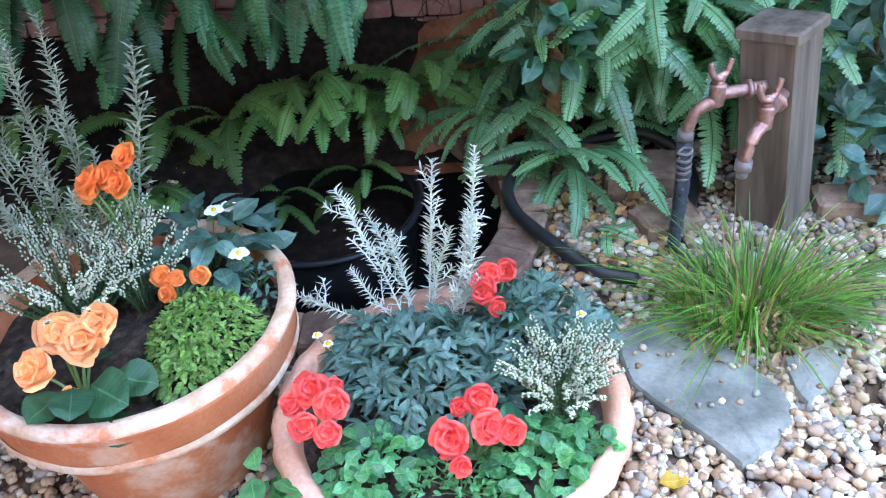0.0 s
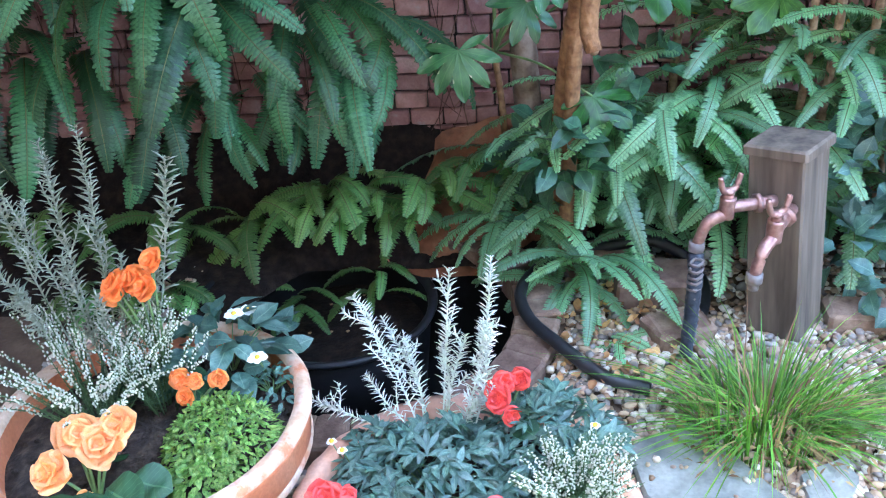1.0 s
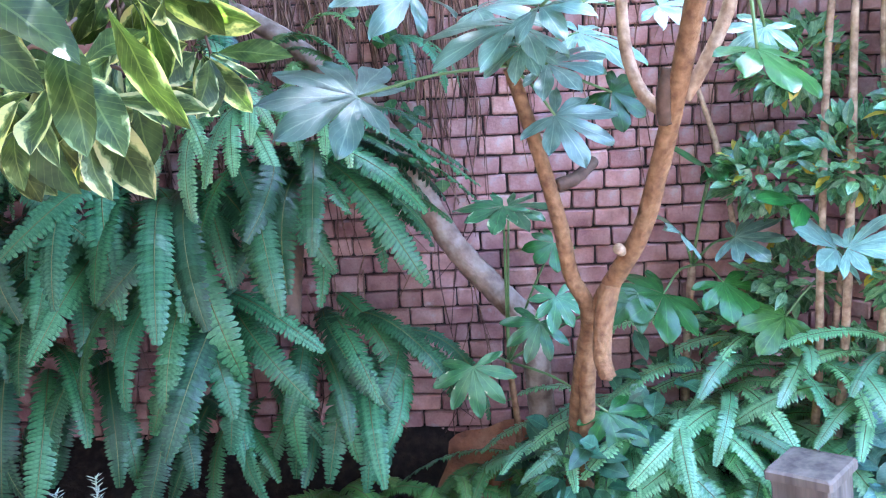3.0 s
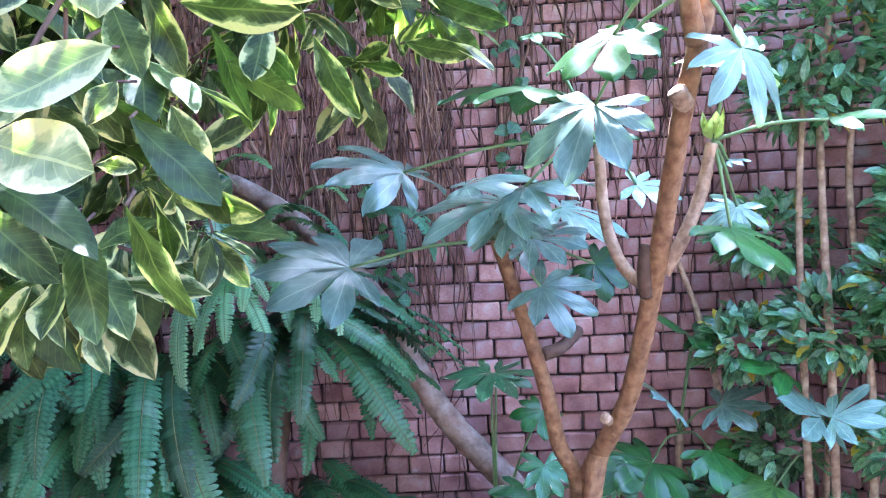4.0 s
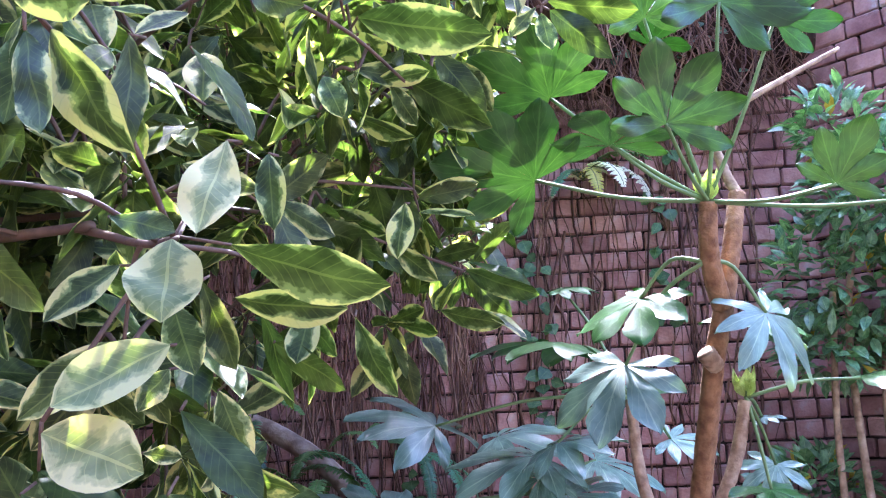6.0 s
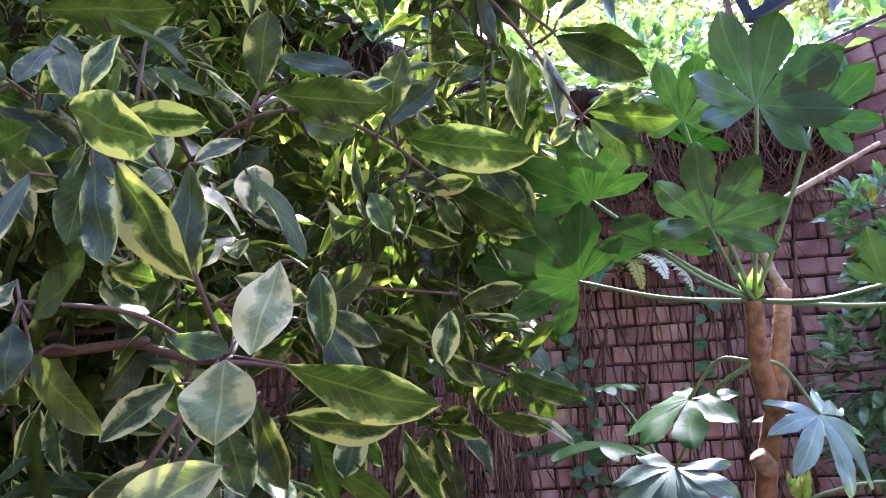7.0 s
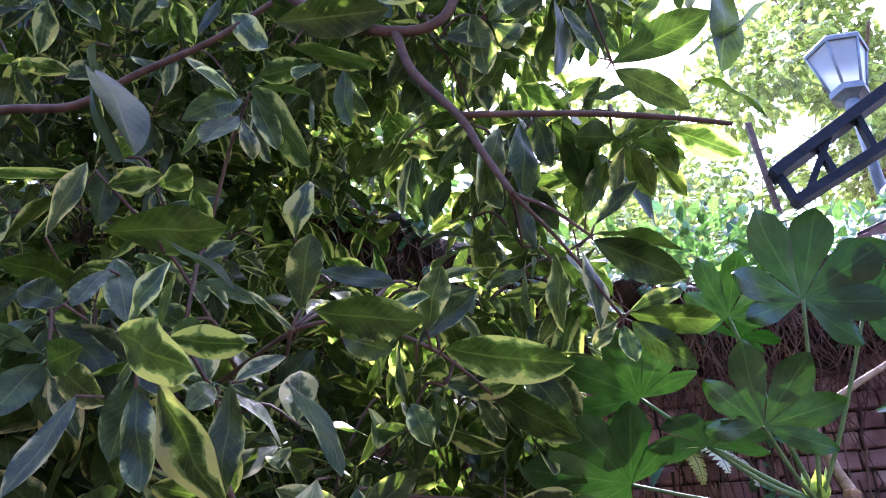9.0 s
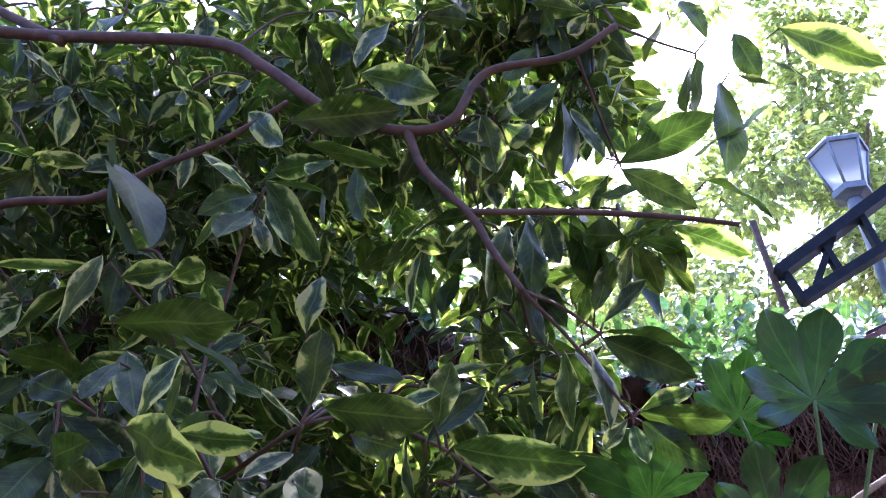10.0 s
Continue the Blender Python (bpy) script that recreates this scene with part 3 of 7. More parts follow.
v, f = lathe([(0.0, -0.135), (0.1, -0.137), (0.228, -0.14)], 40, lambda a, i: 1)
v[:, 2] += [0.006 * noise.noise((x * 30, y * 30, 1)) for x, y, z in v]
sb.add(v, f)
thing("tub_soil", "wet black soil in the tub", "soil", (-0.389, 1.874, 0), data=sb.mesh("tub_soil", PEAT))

kerb = thing("kerb", "ring of brown paving bricks round the pond", "kerb", (*POND, 0), kind="structure")
kmeshes = []
for k in range(5):
    kb = Bag()
    v, f = boxy(0.072, 0.105, 0.06, 0.006, 0.002)
    taper = 1 + 0.13 * (v[:, 1] / 0.105)
    v[:, 0] *= taper
    kb.add(v, f)
    kmeshes.append(kb.mesh("brick", PAVER, False))
kn = 36
for j in range(kn):
    a = 360 * j / kn
    if 112 < a < 212:
        continue
    r = 0.425 + U(-0.006, 0.006)
    part("brick", kmeshes[j % 5], kerb, m=pose(r * math.cos(radians(a)), r * math.sin(radians(a)), -0.028 + U(-0.003, 0.003), U(-2, 2), U(-2, 2), a - 90 + U(-2, 2)))


def loose_brick(x, y, z, rz, sx=0.19, sy=0.10, sz=0.06):
    b = Bag()
    v, f = boxy(sx, sy, sz, 0.008, 0.003)
    b.add(v, f)
    ob = thing("edging_brick", "worn brown brick edging the fern bed", "brick", (x, y, z), "edging bricks", data=b.mesh("edging_brick", PAVER, False), rz=rz)
    return ob


loose_brick(0.40, 1.80, 0.0, -4, 0.18, 0.13, 0.075)
loose_brick(0.43, 1.63, 0.0, 20, 0.14, 0.10, 0.05)
loose_brick(0.27, 1.93, 0.0, 24, 0.16, 0.09, 0.06)
loose_brick(0.86, 1.66, 0.0, -6, 0.20, 0.09, 0.055)
loose_brick(1.08, 1.60, 0.0, -14, 0.20, 0.09, 0.055)

# Slate slab: an irregular flat stone by the grass.


def slab(outline):
    sl = Bag()
    o = np.array(outline + [outline[0]])
    pts = np.concatenate([o[i] + (o[i + 1] - o[i]) * np.linspace(0, 1, 5)[:-1, None] for i in range(len(outline))]) + rng.uniform(-0.005, 0.005, (len(outline) * 4, 2))
    k = len(pts)
    ctr = pts.mean(0)
    v = [(x, y, 0.0) for x, y in pts] + [(x, y, 0.022 + U(-0.002, 0.002)) for x, y in pts] + [(ctr[0] + (x - ctr[0]) * 0.965, ctr[1] + (y - ctr[1]) * 0.965, 0.029 + U(-0.0015, 0.0015)) for x, y in pts] + [(ctr[0], ctr[1], 0.03)]
    f = [(r * k + j, r * k + (j + 1) % k, r * k + k + (j + 1) % k, r * k + k + j) for r in (0, 1) for j in range(k)] + [(2 * k + j, 2 * k + (j + 1) % k, 3 * k) for j in range(k)]
    sl.add(v, f)
    thing("stepping_stone", "flat grey slate slab lying in the gravel", "stone", data=sl.mesh("stepping_stone", SLATE, False))


slab([(0.272, 1.263), (0.284, 1.139), (0.437, 0.955), (0.486, 0.984), (0.539, 1.047), (0.543, 1.109), (0.402, 1.330)])
slab([(0.561, 1.118), (0.572, 1.068), (0.660, 1.169), (0.660, 1.234), (0.566, 1.187)])


# ---- tap post ----
def tap_post():
    post_m = Matrix.Translation((0.668, 1.658, 0)) @ Matrix.Rotation(radians(-4.5), 4, "Y") @ Matrix.Rotation(radians(-5), 4, "X") @ Matrix.Rotation(radians(49), 4, "Z")
    p = thing("tap_post", "weathered square brown garden tap post, slightly leaning", "tap post")
    p.matrix_basis = post_m
    b = Bag()
    v, f = boxy(0.118, 0.118, 0.47, 0.004)
    b.add(v - (0, 0, 0.04), f)
    part("column", b.mesh("column", POST, False), p)
    b = Bag()
    v, f = boxy(0.136, 0.136, 0.022, 0.005)
    b.add(v + (0, 0, 0.43), f)
    part("cap", b.mesh("cap", POST, False), p, "flat brown cap")
    return p


tap_post()


def tap(at, out, name_label, hose_end):
    """A copper bib tap: inlet pipe, body, two-lug handle and outlet; out: plan direction in which the body stands off the post."""
    at, out = Vector(at), Vector((*out, 0)).normalized()
    t = thing("tap", name_label, "tap", group="garden taps")
    bodyc = at + out * 0.075
    b = Bag()
    b.add(*tube([at - out * 0.03, at + out * 0.03, bodyc], 0.013, 0.013, 10))
    b.add(*tube([at + out * 0.005, at + out * 0.014], 0.021, 0.021, 8, k=1))
    part("inlet_pipe", b.mesh("inlet_pipe", COPPER), t)
    b = Bag()
    b.add(*tube([bodyc + Vector((0, 0, -0.022)), bodyc, bodyc + Vector((0, 0, 0.024))], 0.0155, 0.0165, 12))
    b.add(*tube([bodyc + Vector((0, 0, 0.022)), bodyc + Vector((0, 0, 0.036))], 0.012, 0.010, 8, k=2))
    b.add(*tube([bodyc + Vector((0, 0, -0.012)), bodyc + out * 0.03 + Vector((-0.008, 0, -0.03)), bodyc + out * 0.042 + Vector((-0.014, 0, -0.075))], 0.014, 0.0115, 10))
    part("body", b.mesh("body", COPPER), t)
    b = Bag()
    top = bodyc + Vector((0, 0, 0.038))
    side = Vector((0.8, 0.35, 0)).normalized()
    for s in (-1, 1):
        b.add(*tube([top, top + side * s * 0.014 + Vector((0, 0, 0.004)), top + side * s * 0.021 + Vector((0, 0, 0.02)), top + side * s * 0.024 + Vector((0, 0, 0.034))], 0.0075, 0.0055, 8))
    b.add(*tube([top - Vector((0, 0, 0.006)), top + Vector((0, 0, 0.004))], 0.012, 0.010, 10, k=1))
    part("handle", b.mesh("handle", COPPER), t, "two-lugged copper handle")
    tip = bodyc + out * 0.043 + Vector((-0.014, 0, -0.072))
    b = Bag()
    b.add(*tube([tip, tip + Vector((0, 0, -0.02))], 0.0165, 0.0165, 12, k=2))
    b.add(*tube([tip + Vector((0, 0, -0.02)), tip + Vector((0, 0, -0.036))], 0.012, 0.011, 10, k=2))
    part("hose_connector", b.mesh("hose_connector", GREYCAP), t, "grey threaded connector")
    return tip


tip1 = tap((0.575, 1.635, 0.335), (-1.0, -0.25), "aged copper garden tap with a taped hose", True)
tip2 = tap((0.610, 1.580, 0.335), (-0.55, -0.84), "aged copper garden tap with an open outlet", False)

# Hose: a taped length down from the tap, then a black coil along the kerb.
hs = thing("hose", "black garden hose lying along the brick kerb", "hose")
hb = Bag()
hb.add(*tube([tip1 + Vector((0, 0, -0.03)), (0.443, 1.575, 0.20), (0.438, 1.56, 0.10), (0.43, 1.54, 0.02)], 0.0165, 0.0140, 10, 0.08, 9))
part("taped_length", hb.mesh("taped_length", TAPE), hs, "hose wound with dark shiny tape")
hb = Bag()
for i in range(13):
    z = 0.235 - i * 0.0165 + U(-0.004, 0.004)
    hb.add(*tube([(0.4405 - 0.014, 1.568, z), (0.4405, 1.554, z + 0.003), (0.4405 + 0.014, 1.568, z + 0.006), (0.4405, 1.583, z + 0.003), (0.4405 - 0.014, 1.568, z)], 0.0036, 0.0036, 5, k=2))
tagged(part("tape_winding", hb.mesh("tape_winding", GREYCAP), hs, "pale tape edges"), kind="stuff")
hb = Bag()
hb.add(*tube([(0.46, 1.60, 0.025), (0.52, 1.78, 0.02), (0.50, 1.89, 0.045), (0.42, 1.915, 0.085), (0.34, 1.925, 0.075), (0.24, 1.93, 0.05), (0.14, 1.87, 0.05), (0.085, 1.76, 0.05), (0.10, 1.65, 0.05), (0.16, 1.55, 0.05), (0.25, 1.46, 0.03), (0.34, 1.43, 0.02)], 0.0145, 0.0145, 10, k=8))
part("hose_run", hb.mesh("hose_run", RUBBER), hs)


# ---- terracotta pots ----
def fluted(a, i):
    return 1 + (0.022 * abs(math.sin(a * 13)) if i in (4, 5, 6) else 0)


POT = (-0.505, 1.04)
pb = Bag()
v, f = lathe([(0.0, 0.0), (0.150, 0.0), (0.158, 0.01), (0.196, 0.175), (0.205, 0.215), (0.234, 0.222), (0.240, 0.232), (0.243, 0.285), (0.250, 0.292), (0.2505, 0.306), (0.244, 0.312), (0.232, 0.312), (0.226, 0.304), (0.222, 0.26), (0.2, 0.24), (0, 0.24)], 72, lambda a, i: 1 + 0.006 * math.sin(3 * a))
pb.add(v, f)
pot = thing("flower_pot", "large round terracotta flower pot with white lime bloom", "flower pot", (*POT, 0), data=None)
part("pot_body", pb.mesh("pot_body", TERRA), pot)
pb = Bag()
v, f = lathe([(0.2515, 0.301), (0.2515, 0.308), (0.245, 0.3155), (0.231, 0.3155), (0.224, 0.306)], 72, lambda a, i: 1 + 0.006 * math.sin(3 * a) + 0.002 * math.sin(17 * a))
pb.add(v, f)
part("rim", pb.mesh("rim", LIME), pot, "lime-crusted pale rim")
pb = Bag()
v, f = lathe([(0.2355, 0.219), (0.2425, 0.2255), (0.2440, 0.234), (0.2415, 0.241)], 72, lambda a, i: 1 + 0.006 * math.sin(3 * a) + 0.003 * math.sin(11 * a))
pb.add(v, f)
part("collar_edge", pb.mesh("collar_edge", LIME), pot, "limed lower edge of the collar")

BOWL = (-0.018, 0.955)
pb = Bag()
v, f = lathe([(0.0, 0.0), (0.16, 0.0), (0.17, 0.008), (0.238, 0.135), (0.258, 0.160), (0.268, 0.176), (0.262, 0.192), (0.246, 0.196), (0.236, 0.188), (0.225, 0.15), (0.2, 0.13), (0, 0.13)], 96, fluted)
pb.add(v, f)
thing("planting_bowl", "wide pale terracotta planting bowl with a scalloped rim", "flower pot", (*BOWL, 0), data=pb.mesh("planting_bowl", TERRA_PALE))


def soil_disc(at, r, z, name):
    b = Bag()
    v, f = lathe([(0.0, 0.012), (r * 0.3, 0.011), (r * 0.6, 0.006), (r * 0.85, 0.002), (r, -0.006)], 40)
    v[:, 2] += [0.009 * noise.noise((x * 40, y * 40, 1)) for x, y, zz in v]
    b.add(v, f)
    for _ in range(160):
        a, q = U(0, 6.28), r * math.sqrt(U(0, 0.9))
        v, f = boxy(0.008, 0.007, 0.006, 0.002, 0.0015)
        b.add(v, f, m=pose(q * math.cos(a), q * math.sin(a), U(0.0, 0.008), U(0, 90), U(0, 90), U(0, 180)))
    thing(name, "dark crumbly potting soil", "soil", (*at, z), data=b.mesh(name, SOIL, False))


soil_disc(POT, 0.224, 0.272, "potting_soil")
soil_disc(BOWL, 0.230, 0.165, "potting_soil")


# ---- ferns ----
def frond_mesh(L, a0, a1, W, pairs, twist=0.0, name="frond"):
    """A sword-fern frond along +y: starts at a0 degrees above level and bends to a1."""
    n = 14
    pts, p = [(0.0, 0.0)], np.zeros(2)
    for i in range(n):
        a = radians(a0 + (a1 - a0) * ((i + 0.5) / n) ** 0.8)
        p = p + (L / n) * np.array([np.cos(a), np.sin(a)])
        pts.append(tuple(p))
    pts = np.array(pts)
    side = np.linspace(0, 1, n + 1) ** 2 * twist * L
    path = np.c_[side, pts]
    b = Bag()
    b.add(*tube(path, 0.0022, 0.0008, 4, k=1), slot=1)
    ss = np.linspace(0, 1, n + 1)
    for i in range(pairs):
        s = 0.05 + 0.94 * i / (pairs - 1)
        c = np.array([np.interp(s, ss, path[:, q]) for q in range(3)])
        e = np.array([np.interp(min(1, s + 0.02), ss, path[:, q]) for q in range(3)]) - np.array([np.interp(max(0, s - 0.02), ss, path[:, q]) for q in range(3)])
        e /= np.linalg.norm(e)
        nrm = np.cross((1, 0, 0), e)
        nrm /= np.linalg.norm(nrm)
        w = W / 2 * min(1, (0.35 + 3.2 * s)) * (1 - max(0, (s - 0.62) / 0.40) ** 2.0) ** 0.75 + 0.003
        pw = 0.94 * L / pairs * 0.54
        for sgn in (-1, 1):
            o = np.cross(e, nrm) * sgn
            dr = U(-0.28, 0.06)
            q = o * 0.97 + e * U(0.12, 0.3) + nrm * dr
            q /= np.linalg.norm(q)
            ww = w * U(0.9, 1.06)
            tip = c + q * ww - nrm * ww * 0.12
            vv = [c - e * pw * 0.7, c + e * pw * 1.1, c + q * ww * 0.25 - e * pw * 1.0 + nrm * 0.0025, c + q * ww * 0.3 + e * pw * 1.1 + nrm * 0.001, c + q * ww * 0.78 - e * pw * 0.75, c + q * ww * 0.8 + e * pw * 0.85, tip]
            ff = [(0, 1, 3, 2), (2, 3, 5, 4), (4, 5, 6)]
            uvs = [(0.1, -0.4), (0.1, 0.4), (0.3, -0.7), (0.3, 0.7), (0.75, -0.5), (0.75, 0.5), (1, 0.2)]
            b.add(vv, ff if sgn > 0 else [t[::-1] for t in ff], uvs)
    return b


def fronds(kind, count):
    out = []
    for i in range(count):
        if kind == "hang":
            b = frond_mesh(U(0.36, 0.50), U(0, 35), U(-92, -80), U(0.062, 0.078), 40, U(-0.2, 0.2))
        elif kind == "arch_right":
            b = frond_mesh(U(0.40, 0.52), U(25, 50), U(-62, -40), U(0.062, 0.076), 42, U(-0.15, 0.15))
        elif kind == "arch":
            b = frond_mesh(U(0.34, 0.46), U(45, 70), U(-60, -20), U(0.050, 0.062), 50, U(-0.2, 0.2))
        else:
            b = frond_mesh(U(0.22, 0.30), U(30, 70), U(-75, -35), U(0.042, 0.054), 34, U(-0.2, 0.2))
        out.append(b)
    return out


FROND = {k: [b.mesh("frond", [FERN_LOW if k == "low" else FERN, RACHIS]) for b in fronds(k, 7)] for k in ("hang", "arch", "low", "arch_right")}
FROND |= {k + "_light": [b.mesh("frond", [FERN_SKYLIT, RACHIS]) for b in fronds(k, 7)] for k in ("arch", "low", "hang")}
YFROND = frond_mesh(0.22, 40, -85, 0.045, 24).mesh("frond", [FERN_YELLOW, RACHIS])
PFROND = frond_mesh(0.20, 45, -80, 0.048, 24).mesh("frond", [FERN_SUNLIT, RACHIS])


def fern(at, kinds, az0, az1, sizes=(0.8, 1.1), label="green sword fern with long toothed fronds", spread=0.05):
    """A fern crown at a place; kinds: list of (frond kind, count); fronds leave between two plan angles (degrees; -90 is towards -y)."""
    t = thing("fern", label, "fern", at, "sword ferns")
    for kind, count in kinds:
        for i in range(count):
            az = az0 + (az1 - az0) * (i + U(0.1, 0.9)) / count
            me = FROND[kind][int(rng.integers(7))]
            part("frond", me, t, m=pose(U(-spread, spread), U(-spread, spread) * 0.6, U(-spread, spread), U(-10, 10), U(-24, 24), az - 90) @ Matrix.Scale(U(*sizes), 4))
    return t


HANG = "large sword fern hanging down the wall in long toothed fronds"
# Crowns along the wall, each with fronds that bow out and hang.
for (x, y, z), nh, az0, az1, s0, s1 in (
    ((-1.048, 2.020, 1.079), 7, -175, -60, 0.85, 1.1), ((-0.895, 2.020, 1.098), 6, -150, -40, 0.85, 1.05), ((-0.764, 2.000, 1.015), 7, -140, -40, 0.9, 1.15), ((-0.650, 2.020, 1.019), 6, -140, -40, 0.8, 1.05),
    ((-0.493, 2.000, 1.067), 6, -120, -50, 0.75, 1.0), ((-0.376, 2.000, 1.061), 5, -100, -30, 0.8, 1.05), ((-1.027, 2.000, 0.906), 6, -150, -40, 0.9, 1.1), ((-0.887, 2.020, 0.895), 6, -140, -40, 0.8, 1.0),
    ((-0.704, 2.000, 0.767), 6, -130, -50, 0.9, 1.1), ((-0.602, 2.000, 0.706), 5, -120, -40, 0.9, 1.1), ((-0.457, 2.080, 0.629), 4, -110, -50, 0.7, 0.85), ((-0.376, 2.100, 0.692), 5, -90, -20, 0.8, 1.0),
    ((-0.949, 2.020, 0.596), 5, -140, -40, 0.8, 1.0), ((-0.826, 2.040, 0.508), 4, -110, -20, 0.7, 0.9), ((-1.124, 2.000, 0.610), 6, -150, -30, 0.8, 1.1), ((-1.255, 2.000, 0.819), 7, -160, -30, 0.9, 1.1),
    ((-0.543, 2.100, 0.472), 4, -120, -40, 0.7, 0.9), ((-0.365, 2.120, 0.534), 5, -110, -30, 0.8, 1.0), ((-0.262, 2.140, 0.584), 5, -90, -20, 0.8, 1.0), ((-0.699, 2.080, 0.470), 4, -120, -40, 0.7, 0.9),
    ((-1.328, 2.000, 1.070), 8, -160, -20, 0.9, 1.1), ((-1.396, 2.000, 0.560), 7, -160, -20, 0.8, 1.1), ((-1.545, 2.000, 1.041), 8, -160, -20, 0.9, 1.1), ((-1.589, 2.000, 0.746), 8, -160, -20, 0.9, 1.1),
):
    fern((x, y, z), (("hang", nh),), az0, az1, (s0, s1), HANG, 0.05)
# Short fronds at the top, coloured lighter for the sky light on them.
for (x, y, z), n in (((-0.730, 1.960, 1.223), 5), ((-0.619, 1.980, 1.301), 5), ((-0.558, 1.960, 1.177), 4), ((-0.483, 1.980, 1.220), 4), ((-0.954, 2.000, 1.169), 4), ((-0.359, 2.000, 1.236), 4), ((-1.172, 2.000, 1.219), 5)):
    fern((x, y, z), (("hang_light", n),), -150, -30, (0.5, 0.72), "sword fern crown with short fronds coloured as lit by the sky", 0.04)
fern((-0.481, 2.000, 1.053), (("arch_right", 17),), -36, 22, (0.85, 1.12), "sword fern arching over the log", 0.035)
fern((-0.406, 2.050, 1.133), (("arch_right", 5),), -30, 12, (0.6, 0.8), "sword fern arching over the log", 0.03)
fern((-0.873, 1.980, 1.037), (("arch_right", 5),), 165, 205, (0.7, 0.95), "sword fern arching along the wall", 0.035)
fern((-0.724, 1.980, 0.964), (("arch_right", 3),), -20, 10, (0.55, 0.7), "sword fern arching along the wall", 0.03)
fern((-0.215, 2.220, 1.322), (("hang", 3),), -80, 0, (0.5, 0.62), "small fern rooted in the bricks", 0.01)
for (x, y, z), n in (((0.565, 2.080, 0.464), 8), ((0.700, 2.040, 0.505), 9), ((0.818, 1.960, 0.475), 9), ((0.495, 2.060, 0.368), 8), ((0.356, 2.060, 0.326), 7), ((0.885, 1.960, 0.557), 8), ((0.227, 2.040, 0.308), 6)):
    fern((x, y, z), (("arch_light", n),), -190, 10, (0.7, 1.0), "green fern behind the tap post, sky light put into its colour", 0.05)
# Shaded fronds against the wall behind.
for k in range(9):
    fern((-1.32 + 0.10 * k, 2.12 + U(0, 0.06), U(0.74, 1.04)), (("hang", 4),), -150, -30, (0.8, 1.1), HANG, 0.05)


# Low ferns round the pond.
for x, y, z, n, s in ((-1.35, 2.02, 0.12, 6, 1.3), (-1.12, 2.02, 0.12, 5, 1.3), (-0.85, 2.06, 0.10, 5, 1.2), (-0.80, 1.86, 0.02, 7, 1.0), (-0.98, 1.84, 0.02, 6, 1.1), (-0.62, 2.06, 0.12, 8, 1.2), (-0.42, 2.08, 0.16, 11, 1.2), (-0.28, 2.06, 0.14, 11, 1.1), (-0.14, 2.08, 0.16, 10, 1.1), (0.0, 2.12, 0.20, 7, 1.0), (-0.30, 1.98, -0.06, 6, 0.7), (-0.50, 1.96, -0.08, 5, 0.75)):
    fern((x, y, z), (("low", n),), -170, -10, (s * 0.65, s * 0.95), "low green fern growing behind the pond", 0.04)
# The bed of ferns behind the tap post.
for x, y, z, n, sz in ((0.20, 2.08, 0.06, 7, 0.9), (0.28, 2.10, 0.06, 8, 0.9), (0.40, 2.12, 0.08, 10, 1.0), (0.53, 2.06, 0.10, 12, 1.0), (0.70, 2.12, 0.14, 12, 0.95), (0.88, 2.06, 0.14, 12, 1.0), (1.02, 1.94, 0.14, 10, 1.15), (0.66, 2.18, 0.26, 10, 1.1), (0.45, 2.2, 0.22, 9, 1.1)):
    fern((x, y, z), (("low_light", n // 3), ("arch_light", n - n // 3)), -190, 10, (sz * 0.8, sz * 1.15), "green fern behind the tap post, sky light put into its colour", 0.06)
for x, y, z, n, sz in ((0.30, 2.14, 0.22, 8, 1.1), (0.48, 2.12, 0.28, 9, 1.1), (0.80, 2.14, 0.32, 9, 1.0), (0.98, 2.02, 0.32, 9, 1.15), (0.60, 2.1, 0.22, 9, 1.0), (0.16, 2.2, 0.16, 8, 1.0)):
    fern((x, y, z), (("arch_light", n),), -185, 5, (sz * 0.8, sz * 1.15), "green fern behind the tap post, sky light put into its colour", 0.06)
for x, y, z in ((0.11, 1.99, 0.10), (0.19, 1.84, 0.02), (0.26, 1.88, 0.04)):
    fern((x, y, z), (("arch_light", 7), ("low_light", 3)), -190, 10, (0.55, 0.85), "green fern at the foot of the fatsia, sky light put into its colour", 0.04)
fern((0.30, 1.62, 0.01), (("low_light", 4),), -160, 40, (0.5, 0.7), "small fern between the kerb and the bricks", 0.02)
for x, y in ((0.62, 1.30), (0.74, 1.36)):
    fern((x, y, 0.05), (("low", 2),), -60, 20, (0.5, 0.7), "blue-green fern sprig lying over the grass tuft", 0.02)
fern((0.46, 1.47, 0.01), (("low", 3),), -160, 160, (0.35, 0.5), "small fern rooted beside the grass tuft", 0.02)


